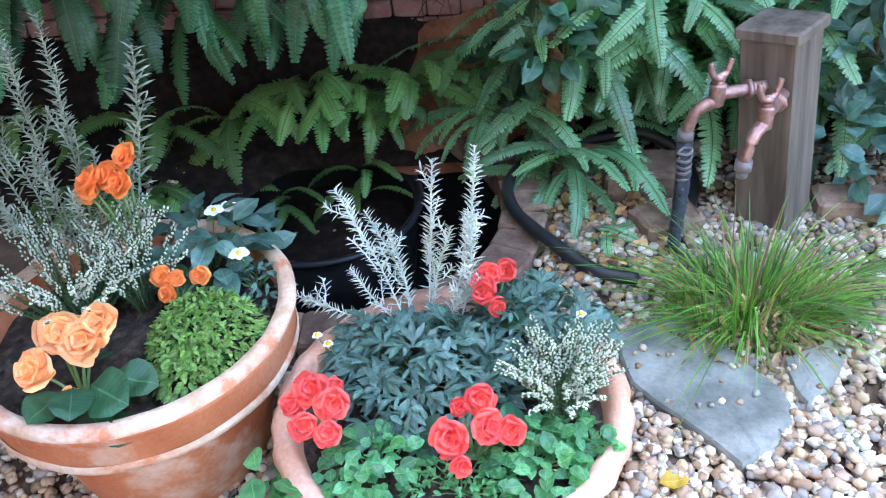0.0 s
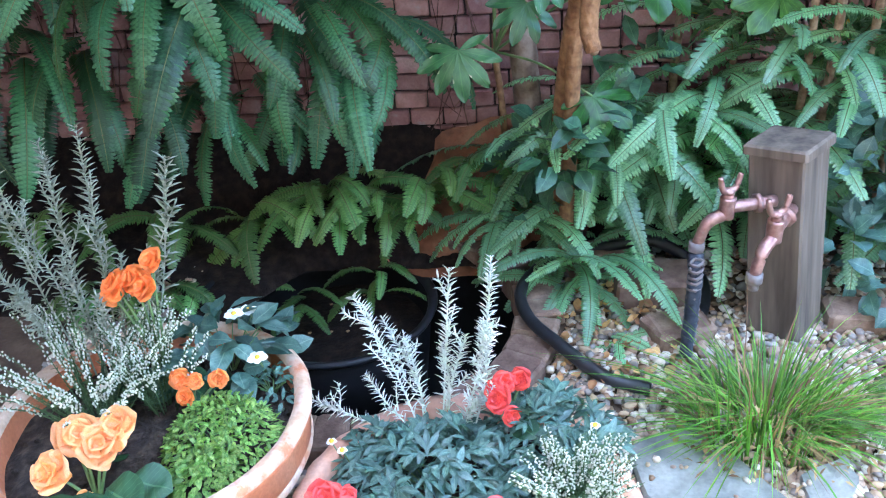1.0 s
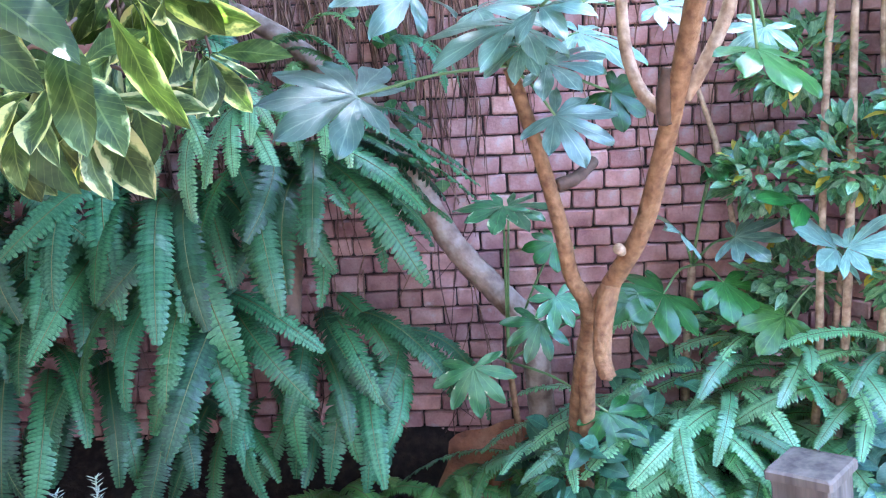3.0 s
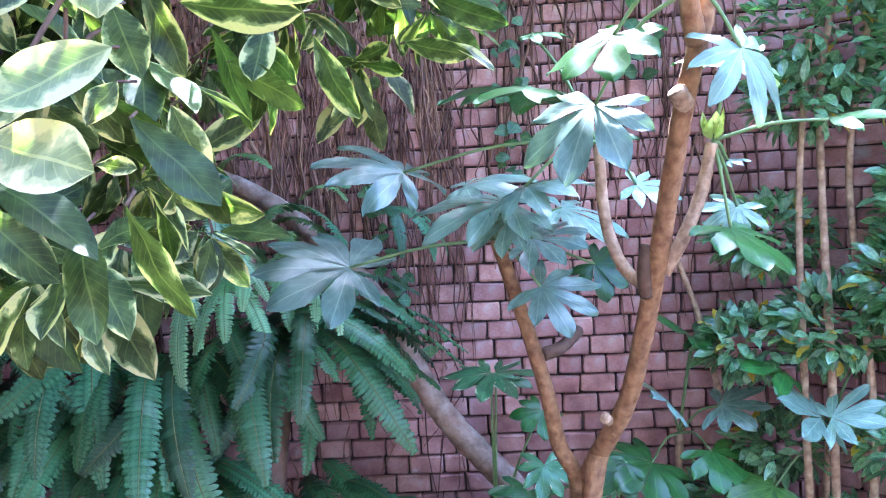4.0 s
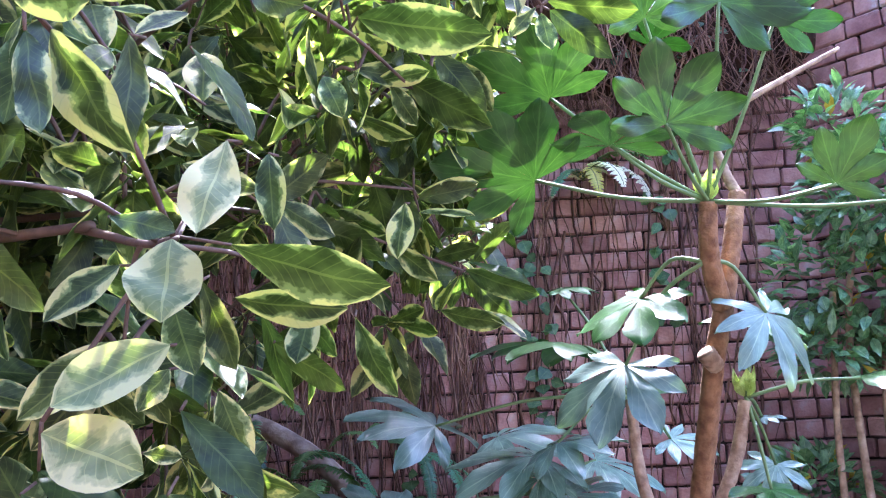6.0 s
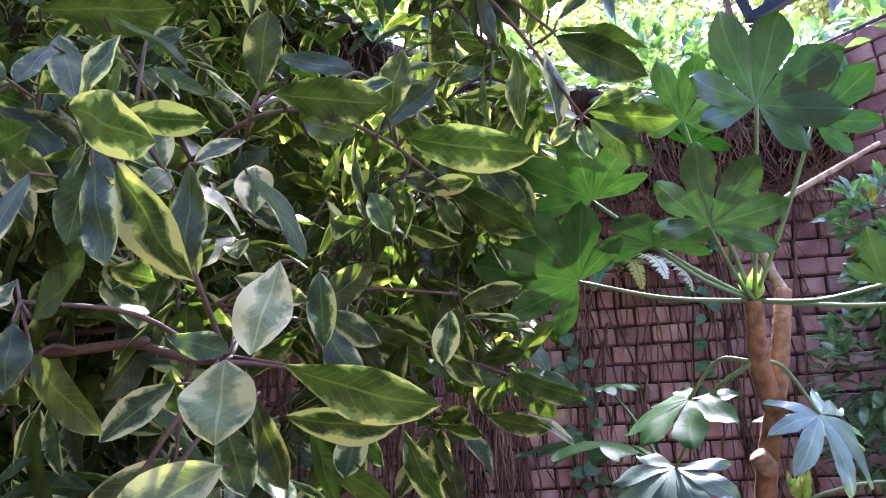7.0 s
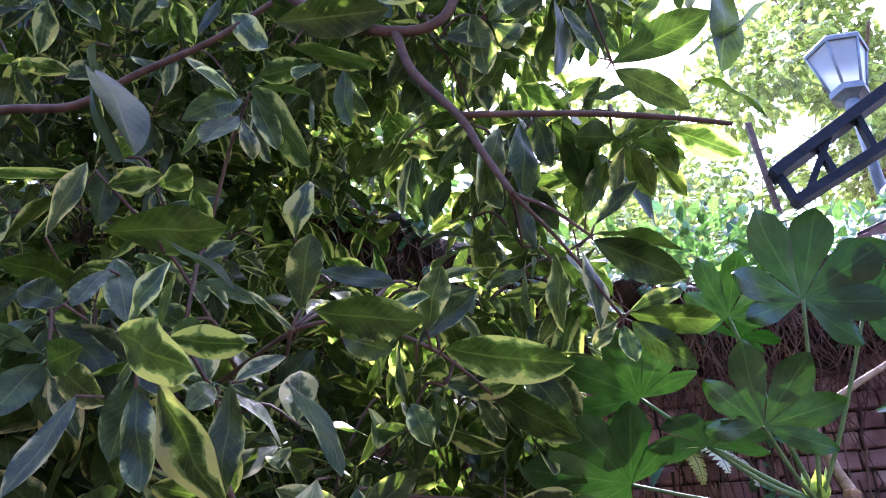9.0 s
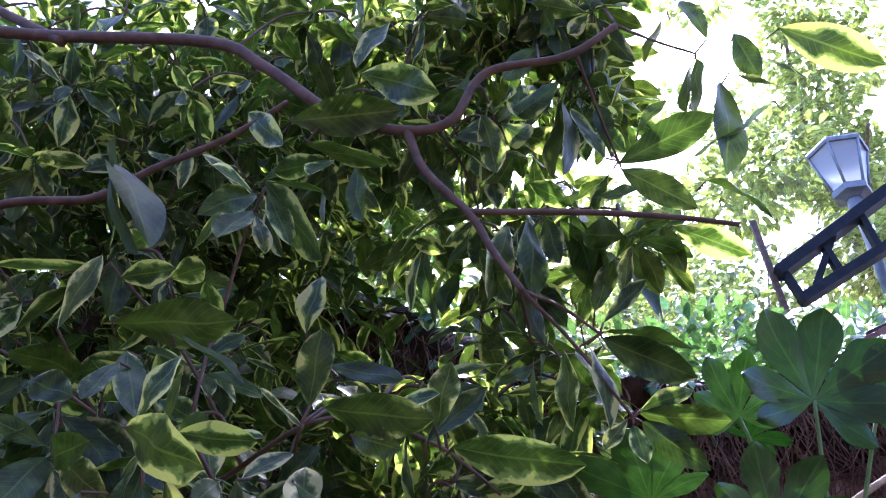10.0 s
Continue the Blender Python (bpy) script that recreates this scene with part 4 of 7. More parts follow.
# ---- fatsia ----
def palmate(lobes=8, droop=0.3, cut=0.5, seed=0, spacing=41):
    """A palmate leaf of radius 1, its stalk at the origin, its middle lobe along +y: blunt fingers parted by narrow rounded gaps."""
    r = np.random.default_rng(seed)
    step = radians(spacing)
    half = math.tan(step / 2)
    rows = (0.0, 0.16, 0.32, 0.45, 0.54, 0.62, 0.70, 0.78, 0.86, 0.93, 0.98, 1.0)
    cols = (-1, -0.55, 0, 0.55, 1)
    v, uv, f = [], [], []
    for k in range(lobes):
        a = (k - (lobes - 1) / 2) * step + r.uniform(-0.07, 0.07)
        far = abs(k - (lobes - 1) / 2) / ((lobes - 1) / 2)
        ln = (1.0 - 0.34 * far ** 1.5) * r.uniform(0.86, 1.08)
        dip = droop * r.uniform(0.7, 1.4)
        side = np.array((math.cos(a), -math.sin(a)))
        axis = np.array((math.sin(a), math.cos(a)))
        n0 = len(v)
        c = cut * (1.0 - 0.25 * far)
        for s in rows:
            d = s * ln
            wedge = d * half * 1.03
            if s <= c:
                w = wedge
            else:
                q = (s - c) / (1 - c)
                w0 = c * ln * half * 1.03
                w = w0 * (0.91 + 0.42 * math.sin(min(1.0, q * 1.3) * math.pi * 0.6)) * (1 - q ** 2.1) ** 0.72 * r.uniform(0.93, 1.07) + 0.003
            for u in cols:
                p = axis * d + side * w * u
                z = -dip * d * d + 0.06 * abs(u) * w + 0.03 * math.sin(7 * s + 2 * u + seed + k) * s
                v.append((p[0], p[1], z))
                uv.append((s, u * (1 if s > c else 0.75)))
        for i in range(len(rows) - 1):
            for j in range(4):
                b0 = n0 + i * 5 + j
                f.append((b0, b0 + 1, b0 + 6, b0 + 5))
    return np.array(v), f, np.array(uv)


PALM, PALM_EDGED, PALM_SKYLIT = [], [], []
for k in range(8):
    b = Bag()
    b.add(*palmate(5 + k % 3, 0.10 + 0.09 * (k % 4), 0.52 + 0.035 * (k % 3), k))
    PALM.append(b.mesh("leaf", FATSIA))
    b = Bag()
    b.add(*palmate(7 + k % 2, 0.10 + 0.09 * (k % 4), 0.46 + 0.04 * (k % 3), k + 20, 37))
    PALM_EDGED.append(b.mesh("leaf", FATSIA_EDGED))
    # Same blade with the sky sheen painted in.
    PALM_SKYLIT.append(b.mesh("leaf", FATSIA_SKYLIT))


def set_leaf(owner, hub, base, tip, face, kinds=None, sag=-0.01, size=1.0):
    """A leaf given by its stalk's foot and end, the tip of its middle lobe and the way its upper face looks."""
    hub, base, tip = Vector(hub), Vector(base), Vector(tip)
    b = Bag()
    b.add(*tube([hub, hub.lerp(base, 0.5) + Vector((0, 0, sag)), base], 0.0036, 0.0026, 7))
    part("leaf_stalk", b.mesh("leaf_stalk", STALK), owner)
    part("leaf", (kinds or PALM)[int(rng.integers(8))], owner, m=frame_of(base, tip - base, face, U(-8, 8), (tip - base).length * size))


def trunk_part(owner, pts, r0, r1, mat, name="stem", sides=10):
    b = Bag()
    b.add(*tube(pts, r0, r1, sides, 0.05, 12))
    return part(name, b.mesh(name, mat), owner)


fat = thing("fatsia", "tall fatsia with tan forked trunk and big lobed leaves", "shrub")
trunk_part(fat, [(0.17, 1.98, 0.0), (0.191, 1.950, 0.441), (0.212, 1.850, 0.686), (0.245, 1.760, 0.814), (0.295, 1.670, 0.949), (0.323, 1.570, 1.141), (0.344, 1.460, 1.355), (0.352, 1.380, 1.481), (0.369, 1.340, 1.574), (0.390, 1.340, 1.668), (0.408, 1.360, 1.733)], 0.022, 0.013, BARK, "trunk", 12)
trunk_part(fat, [(0.362, 1.340, 1.558), (0.343, 1.300, 1.611), (0.336, 1.270, 1.654), (0.338, 1.260, 1.700)], 0.016, 0.013, BARK, "branch")
trunk_part(fat, [(0.345, 1.540, 1.202), (0.375, 1.530, 1.258), (0.408, 1.530, 1.333), (0.430, 1.530, 1.418)], 0.012, 0.011, BARK_TAN, "branch")
trunk_part(fat, [(0.323, 1.560, 1.172), (0.281, 1.580, 1.215), (0.257, 1.600, 1.299), (0.250, 1.600, 1.430)], 0.012, 0.010, BARK_TAN, "branch")
trunk_part(fat, [(0.316, 1.550, 1.164), (0.310, 1.530, 1.209), (0.318, 1.530, 1.253)], 0.013, 0.013, BARK_BROWN, "branch_stub")
trunk_part(fat, [(0.350, 1.370, 1.472), (0.338, 1.350, 1.482), (0.332, 1.345, 1.490)], 0.014, 0.015, BARK_TAN, "branch_stub")
trunk_part(fat, [(0.246, 1.750, 0.823), (0.231, 1.740, 0.749), (0.226, 1.730, 0.681), (0.236, 1.720, 0.638)], 0.021, 0.017, BARK, "branch_stub")
trunk_part(fat, [(0.236, 1.720, 0.641), (0.236, 1.714, 0.637)], 0.010, 0.009, BARK_TAN, "cut_end", 9)
trunk_part(fat, [(0.261, 1.690, 0.907), (0.251, 1.660, 0.921)], 0.010, 0.011, BARK_TAN, "branch_stub")
trunk_part(fat, [(0.408, 1.360, 1.732), (0.397, 1.380, 1.781), (0.391, 1.400, 1.854), (0.451, 1.420, 1.902), (0.558, 1.460, 1.965), (0.648, 1.500, 2.018)], 0.009, 0.004, BARK_TAN, "branch")
fat2 = thing("fatsia", "leaning fatsia stem with broad lobed leaves", "shrub")
trunk_part(fat2, [(0.20, 1.95, 0.0), (0.211, 1.880, 0.609), (0.205, 1.800, 0.760), (0.172, 1.770, 0.838), (0.150, 1.740, 0.951), (0.121, 1.730, 1.066), (0.088, 1.730, 1.180), (0.064, 1.730, 1.260)], 0.019, 0.013, BARK, "trunk", 11)
trunk_part(fat2, [(0.145, 1.740, 1.030), (0.185, 1.760, 1.041), (0.223, 1.800, 1.066)], 0.014, 0.012, BARK_BROWN, "branch_stub")


def bud(owner, at, s):
    b = Bag()
    for k in range(9):
        v, f, uv = leaf(s * (1 - 0.05 * k), s * 0.5, 0.45, -0.1, 0.5)
        b.add(v, f, uv, frame_of(at, (math.cos(k * 2.4) * 0.25, math.sin(k * 2.4) * 0.25, 1), (math.cos(k * 2.4), math.sin(k * 2.4), 0)))
    part("leaf_bud", b.mesh("leaf_bud", BUD), owner, "pale green leaf bud")


A, B, C, D = (0.338, 1.260, 1.700), (0.432, 1.530, 1.423), (0.249, 1.600, 1.435), (0.062, 1.730, 1.264)
bud(fat, A, 0.052)
bud(fat, B, 0.055)
# The crown, seen from below against the light.
for base, tip, face in (
    ((0.121, 1.220, 1.858), (0.051, 1.140, 1.917), (-0.2, 0.55, 0.9)),
    ((0.092, 1.240, 1.742), (-0.017, 1.200, 1.802), (-0.2, 0.60, 0.85)),
    ((0.261, 1.120, 1.774), (0.287, 1.100, 1.877), (0.1, 0.80, 0.60)),
    ((0.357, 1.160, 1.958), (0.389, 1.140, 2.078), (0.0, 0.80, 0.6)),
    ((0.261, 1.200, 1.961), (0.258, 1.180, 2.039), (-0.3, 0.8, 0.6)),
    ((0.435, 1.180, 1.934), (0.486, 1.160, 2.002), (0.4, 0.85, 0.4)),
    ((0.201, 1.220, 1.781), (0.194, 1.120, 1.806), (0.0, 0.75, 0.7)),
    ((0.294, 1.350, 1.985), (0.326, 1.300, 2.009), (0.2, 0.7, 0.7)),
    ((0.477, 1.150, 1.687), (0.513, 1.120, 1.758), (0.3, 0.85, 0.5)),
    ((0.611, 1.180, 1.670), (0.690, 1.150, 1.699), (0.3, 0.7, 0.7)),
):
    set_leaf(fat, A, base, tip, face, PALM, -0.01, 1.14)
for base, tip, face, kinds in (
    ((0.215, 1.360, 1.478), (0.158, 1.280, 1.389), (-0.1, -0.55, 0.85), PALM_SKYLIT),
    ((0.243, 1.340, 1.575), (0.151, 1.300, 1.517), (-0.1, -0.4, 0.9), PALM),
    ((0.413, 1.300, 1.540), (0.472, 1.260, 1.444), (0.3, -0.5, 0.8), PALM_SKYLIT),
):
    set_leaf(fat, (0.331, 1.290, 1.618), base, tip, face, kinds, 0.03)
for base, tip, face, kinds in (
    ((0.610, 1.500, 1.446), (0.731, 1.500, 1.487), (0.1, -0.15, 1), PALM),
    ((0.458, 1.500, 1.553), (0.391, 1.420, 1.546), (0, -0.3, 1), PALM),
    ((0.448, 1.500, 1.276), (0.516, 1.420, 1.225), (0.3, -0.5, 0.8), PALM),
    ((0.488, 1.600, 1.308), (0.453, 1.560, 1.243), (0, -0.7, 0.7), PALM_SKYLIT),
    ((0.474, 1.600, 1.389), (0.513, 1.580, 1.396), (0, -0.4, 1), PALM_SKYLIT),
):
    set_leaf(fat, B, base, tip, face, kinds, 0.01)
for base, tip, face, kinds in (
    ((-0.098, 1.600, 1.398), (-0.240, 1.620, 1.484), (-0.1, -0.35, 1), PALM_SKYLIT),
    ((0.115, 1.560, 1.361), (0.217, 1.500, 1.385), (0.0, -0.35, 1), PALM_SKYLIT),
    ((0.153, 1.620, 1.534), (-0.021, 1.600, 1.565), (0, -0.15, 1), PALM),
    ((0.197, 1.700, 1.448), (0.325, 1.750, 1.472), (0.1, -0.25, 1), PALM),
    ((0.334, 1.720, 1.355), (0.430, 1.700, 1.329), (0.2, -0.45, 1), PALM_SKYLIT),
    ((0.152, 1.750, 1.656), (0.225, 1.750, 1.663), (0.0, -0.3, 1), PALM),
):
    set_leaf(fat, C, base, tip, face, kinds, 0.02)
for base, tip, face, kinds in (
    ((-0.214, 1.660, 1.227), (-0.410, 1.660, 1.292), (-0.1, -0.38, 1), PALM_SKYLIT),
    ((0.082, 1.660, 1.335), (-0.088, 1.620, 1.356), (-0.1, -0.35, 1), PALM_SKYLIT),
    ((0.085, 1.640, 1.299), (0.036, 1.580, 1.262), (0, -0.5, 1), PALM_SKYLIT),
    ((0.132, 1.680, 1.264), (0.251, 1.660, 1.276), (0.1, -0.35, 1), PALM_SKYLIT),
    ((0.142, 1.680, 1.172), (0.259, 1.640, 1.124), (0.15, -0.55, 0.85), PALM_SKYLIT),
    ((0.007, 1.800, 1.370), (0.157, 1.780, 1.408), (0.0, -0.3, 1), PALM_SKYLIT),
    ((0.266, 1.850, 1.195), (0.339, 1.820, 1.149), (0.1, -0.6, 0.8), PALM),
    ((0.203, 1.850, 1.314), (0.364, 1.850, 1.283), (0.1, -0.4, 1), PALM_SKYLIT),
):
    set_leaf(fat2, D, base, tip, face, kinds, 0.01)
fat3 = thing("fatsia", "young fatsia with a straight pale stem", "shrub")
hub3 = (0.494, 2.150, 0.742)
trunk_part(fat3, [(0.485, 2.18, 0.0), (0.486, 2.170, 0.444), hub3], 0.012, 0.010, BARK_TAN, "trunk", 9)
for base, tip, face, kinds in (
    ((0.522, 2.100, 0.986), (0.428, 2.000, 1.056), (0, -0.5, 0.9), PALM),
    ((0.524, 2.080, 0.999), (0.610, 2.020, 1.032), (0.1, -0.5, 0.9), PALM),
    ((0.565, 2.040, 0.836), (0.671, 1.980, 0.852), (0.1, -0.45, 0.9), PALM_SKYLIT),
    ((0.442, 2.060, 0.851), (0.382, 1.980, 0.924), (0, -0.5, 0.9), PALM_SKYLIT),
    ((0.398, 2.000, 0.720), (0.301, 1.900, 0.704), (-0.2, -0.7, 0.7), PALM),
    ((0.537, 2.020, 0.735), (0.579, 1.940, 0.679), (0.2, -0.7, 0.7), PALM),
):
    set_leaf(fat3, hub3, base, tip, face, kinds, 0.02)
fat5 = thing("fatsia", "young fatsia among the shrubs by the wall", "shrub")
hub5 = (0.792, 2.000, 0.770)
trunk_part(fat5, [(0.90, 2.06, 0.0), (0.800, 2.030, 0.456), hub5], 0.010, 0.008, BARK_TAN, "trunk", 8)
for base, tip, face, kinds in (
    ((0.739, 1.900, 0.837), (0.629, 1.840, 0.905), (0, -0.5, 0.9), PALM_SKYLIT),
    ((0.754, 1.880, 0.842), (0.858, 1.840, 0.895), (0.1, -0.5, 0.9), PALM_SKYLIT),
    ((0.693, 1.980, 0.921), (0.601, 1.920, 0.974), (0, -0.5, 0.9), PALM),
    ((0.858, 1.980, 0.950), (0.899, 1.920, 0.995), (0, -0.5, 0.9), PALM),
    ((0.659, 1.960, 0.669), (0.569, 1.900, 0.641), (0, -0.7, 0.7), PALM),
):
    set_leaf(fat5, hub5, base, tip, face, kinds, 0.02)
fat4 = thing("fatsia", "low fatsia with pale-edged lobed leaves beside the log", "shrub")
hub4 = (0.036, 2.120, 0.519)
trunk_part(fat4, [(0.05, 2.15, 0.0), (0.055, 2.14, 0.30), hub4], 0.010, 0.008, BARK, "trunk", 8)
for base, tip, face, kinds in (
    ((-0.044, 1.930, 0.585), (-0.032, 1.860, 0.480), (-0.1, -0.75, 0.65), PALM_EDGED),
    ((0.112, 1.970, 0.674), (0.081, 1.900, 0.599), (0.1, -0.7, 0.7), PALM_EDGED),
    ((0.153, 1.990, 0.727), (0.166, 1.930, 0.659), (0.1, -0.6, 0.8), PALM_EDGED),
    ((0.040, 2.000, 0.943), (-0.055, 1.930, 0.924), (-0.2, -0.45, 0.9), PALM_EDGED),
    ((0.052, 2.000, 0.942), (0.143, 1.940, 0.925), (0.2, -0.5, 0.9), PALM_EDGED),
    ((0.149, 1.970, 0.859), (0.102, 1.920, 0.829), (0, -0.7, 0.7), PALM),
    ((0.338, 1.980, 0.729), (0.266, 1.920, 0.698), (-0.1, -0.65, 0.75), PALM),
    ((0.255, 1.900, 0.477), (0.311, 1.820, 0.432), (0.1, -0.6, 0.8), PALM),
):
    set_leaf(fat4, hub4, base, tip, face, kinds, 0.02)


# ---- log and tree stump against the wall ----
lg = thing("log", "thick weathered grey-brown trunk leaning along the wall", "log")
trunk_part(lg, [(0.10, 2.16, 0.60), (-0.09, 2.17, 0.82), (-0.21, 2.18, 1.06), (-0.34, 2.20, 1.22), (-0.52, 2.22, 1.37), (-0.80, 2.24, 1.50)], 0.034, 0.022, LOGBARK, "trunk", 12)
trunk_part(lg, [(0.10, 2.16, 0.62), (0.12, 2.18, 0.3), (0.12, 2.2, 0.0)], 0.034, 0.04, LOGBARK, "root", 10)
st = thing("stump", "tan wooden stump under the hanging ferns", "stump")
trunk_part(st, [(-0.46, 1.92, 0.70), (-0.465, 1.96, 0.78), (-0.48, 2.06, 0.88), (-0.50, 2.28, 1.0)], 0.028, 0.055, BARK_BROWN, "knot", 11)

fern((-0.45, 2.10, 1.30), (("low", 7), ("hang", 3)), -175, -5, (0.6, 0.9), "small fern growing over the log", 0.08)
fern((-0.62, 2.12, 1.42), (("low", 7), ("hang", 3)), -175, -5, (0.6, 0.9), "small fern growing over the log", 0.08)

# ---- variegated shrub ----
vs = thing("variegated_shrub", "large overhanging shrub with cream-edged green leaves", "shrub")
limbs = [
    ([(-1.30, 1.15, 0.0), (-1.27, 1.12, 1.0), (-1.22, 1.05, 1.7), (-1.20, 1.0, 2.3), (-1.22, 1.0, 2.9)], 0.045, 0.03),
    ([(-1.22, 1.0, 2.80), (-0.958, 0.860, 2.677), (-0.768, 0.860, 2.625), (-0.478, 0.860, 2.543), (-0.374, 0.860, 2.461), (-0.250, 0.860, 2.333), (-0.149, 0.860, 2.284), (-0.085, 0.860, 2.293), (-0.033, 0.860, 2.374), (0.081, 0.860, 2.383), (0.159, 0.860, 2.430)], 0.012, 0.005),
    ([(-1.21, 1.0, 2.15), (-0.814, 0.860, 2.241), (-0.616, 0.860, 2.243), (-0.528, 0.860, 2.282), (-0.420, 0.860, 2.322), (-0.330, 0.860, 2.378)], 0.008, 0.004),
    ([(-0.149, 0.860, 2.284), (-0.126, 0.860, 2.210), (-0.068, 0.860, 2.126), (-0.042, 0.860, 2.067), (-0.009, 0.860, 2.001)], 0.007, 0.004),
    ([(-0.068, 0.860, 2.128), (0.080, 0.860, 2.103), (0.185, 0.860, 2.078), (0.252, 0.860, 2.057)], 0.0045, 0.003),
    ([(-0.966, 0.860, 2.772), (-0.848, 0.860, 2.681), (-0.753, 0.860, 2.607)], 0.009, 0.009),
    ([(-1.23, 1.06, 1.55), (-0.681, 0.950, 1.692), (-0.575, 0.950, 1.737), (-0.528, 0.950, 1.780), (-0.490, 0.950, 1.813)], 0.008, 0.004),
    ([(-1.23, 1.06, 1.55), (-0.644, 0.900, 1.689), (-0.532, 0.900, 1.688), (-0.417, 0.900, 1.705), (-0.328, 0.900, 1.657)], 0.006, 0.003),
    ([(-1.2, 1.0, 1.6), (-0.597, 0.850, 1.620), (-0.501, 0.850, 1.627), (-0.381, 0.850, 1.631), (-0.338, 0.850, 1.636)], 0.005, 0.003),
    ([(-1.2, 1.0, 1.6), (-0.414, 0.800, 1.600), (-0.361, 0.800, 1.602), (-0.275, 0.750, 1.573), (-0.226, 0.700, 1.564)], 0.006, 0.003),
    ([(-0.490, 0.950, 1.813), (-0.384, 0.900, 1.815), (-0.247, 0.800, 1.829), (-0.174, 0.800, 1.834)], 0.004, 0.002),
]
for pts, r0, r1 in limbs:
    trunk_part(vs, pts, r0, r1, BARK_BROWN, "limb", 9)
limb_pts = np.concatenate([smooth_path(p, 6) for p, _, _ in limbs[1:]])
VLEAF = []
for k in range(12):
    b = Bag()
    b.add(*leaf(1.0, U(0.36, 0.46), U(0.50, 0.62), U(0.0, 0.4), U(0.0, 0.3), U(0.05, 0.2), 9, 0.72, 0.12, U(0, 6)))
    b.add(*tube([(0, 0, 0), (0, 0.14, 0.0)], 0.012, 0.010, 5, k=2), slot=1)
    VLEAF.append((b, b.mesh("leaf", [VARI, STALK])))
twigs = Bag()
set_places = []


def sprig(hub, leaves):
    """Leaves of the shrub in the foreground, set round a twig's end: foot, tip and breadth of each blade."""
    hub = Vector(hub)
    near = Vector(limb_pts[np.argmin(((limb_pts - np.array(hub)) ** 2).sum(1))])
    twigs.add(*tube([near, near.lerp(hub, 0.5) + Vector((0, 0.02, 0.02)), hub], 0.0028, 0.002, 5, k=4))
    for foot, tip, broad in leaves:
        foot, tip = Vector(foot), Vector(tip)
        d = tip - foot
        if (foot - hub).length < 0.045:
            twigs.add(*tube([hub, foot], 0.0018, 0.0014, 5, k=3))
        else:
            twigs.add(*tube([foot, foot - d * 0.12 + Vector((0, 0.03, 0))], 0.0014, 0.0014, 5, k=3))
        true = max(broad, 0.35 * d.length)
        b = Bag()
        b.add(*leaf(1.0, true / d.length, U(0.50, 0.62), U(-0.12, 0.28), U(0.02, 0.3), U(0.05, 0.22), 10, 0.68, 0.0, U(0, 6)))
        roll = math.degrees(math.acos(min(1.0, broad / true))) * (1 if U(0, 1) < 0.75 else -1)
        # The broadest leaves take the colour with sunlight painted in.
        part("leaf", b.mesh("leaf", VARI_SUNLIT if broad > 0.044 else VARI), vs, m=frame_of(foot, d, (U(-0.2, 0.2), -1, 0.35), roll, d.length))
        set_places.append(tuple(foot.lerp(tip, 0.5)))


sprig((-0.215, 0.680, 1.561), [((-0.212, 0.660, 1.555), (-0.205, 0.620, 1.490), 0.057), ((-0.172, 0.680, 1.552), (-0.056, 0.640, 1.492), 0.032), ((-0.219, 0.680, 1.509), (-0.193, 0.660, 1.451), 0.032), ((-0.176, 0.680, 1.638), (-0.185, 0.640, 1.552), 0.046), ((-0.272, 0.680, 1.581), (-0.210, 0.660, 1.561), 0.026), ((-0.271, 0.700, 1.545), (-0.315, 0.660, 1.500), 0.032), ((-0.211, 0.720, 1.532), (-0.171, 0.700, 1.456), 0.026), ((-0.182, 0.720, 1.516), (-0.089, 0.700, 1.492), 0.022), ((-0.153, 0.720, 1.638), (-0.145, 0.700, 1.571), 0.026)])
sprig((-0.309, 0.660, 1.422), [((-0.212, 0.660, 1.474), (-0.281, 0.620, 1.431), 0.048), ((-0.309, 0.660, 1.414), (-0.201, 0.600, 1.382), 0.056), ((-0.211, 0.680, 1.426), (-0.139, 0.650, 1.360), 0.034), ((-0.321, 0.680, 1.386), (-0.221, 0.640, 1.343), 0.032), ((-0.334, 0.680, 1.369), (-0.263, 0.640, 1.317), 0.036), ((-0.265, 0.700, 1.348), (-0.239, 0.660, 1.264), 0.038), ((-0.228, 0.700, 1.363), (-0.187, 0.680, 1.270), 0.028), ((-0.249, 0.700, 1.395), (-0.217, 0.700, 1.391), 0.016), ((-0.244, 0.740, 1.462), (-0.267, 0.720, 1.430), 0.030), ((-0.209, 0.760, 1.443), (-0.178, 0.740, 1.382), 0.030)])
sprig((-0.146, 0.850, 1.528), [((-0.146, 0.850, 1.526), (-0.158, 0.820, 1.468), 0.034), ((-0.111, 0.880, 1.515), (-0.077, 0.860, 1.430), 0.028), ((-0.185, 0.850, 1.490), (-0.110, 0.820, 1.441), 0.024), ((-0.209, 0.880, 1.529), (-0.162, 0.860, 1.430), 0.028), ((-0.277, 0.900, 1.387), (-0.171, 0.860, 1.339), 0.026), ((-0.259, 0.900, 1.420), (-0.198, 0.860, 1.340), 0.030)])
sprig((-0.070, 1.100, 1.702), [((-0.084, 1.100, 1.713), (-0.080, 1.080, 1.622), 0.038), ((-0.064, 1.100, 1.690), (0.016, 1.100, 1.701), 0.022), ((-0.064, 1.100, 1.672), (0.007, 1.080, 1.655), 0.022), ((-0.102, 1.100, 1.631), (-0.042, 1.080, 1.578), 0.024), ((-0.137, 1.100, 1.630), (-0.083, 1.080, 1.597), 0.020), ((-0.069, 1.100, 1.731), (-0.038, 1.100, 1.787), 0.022)])
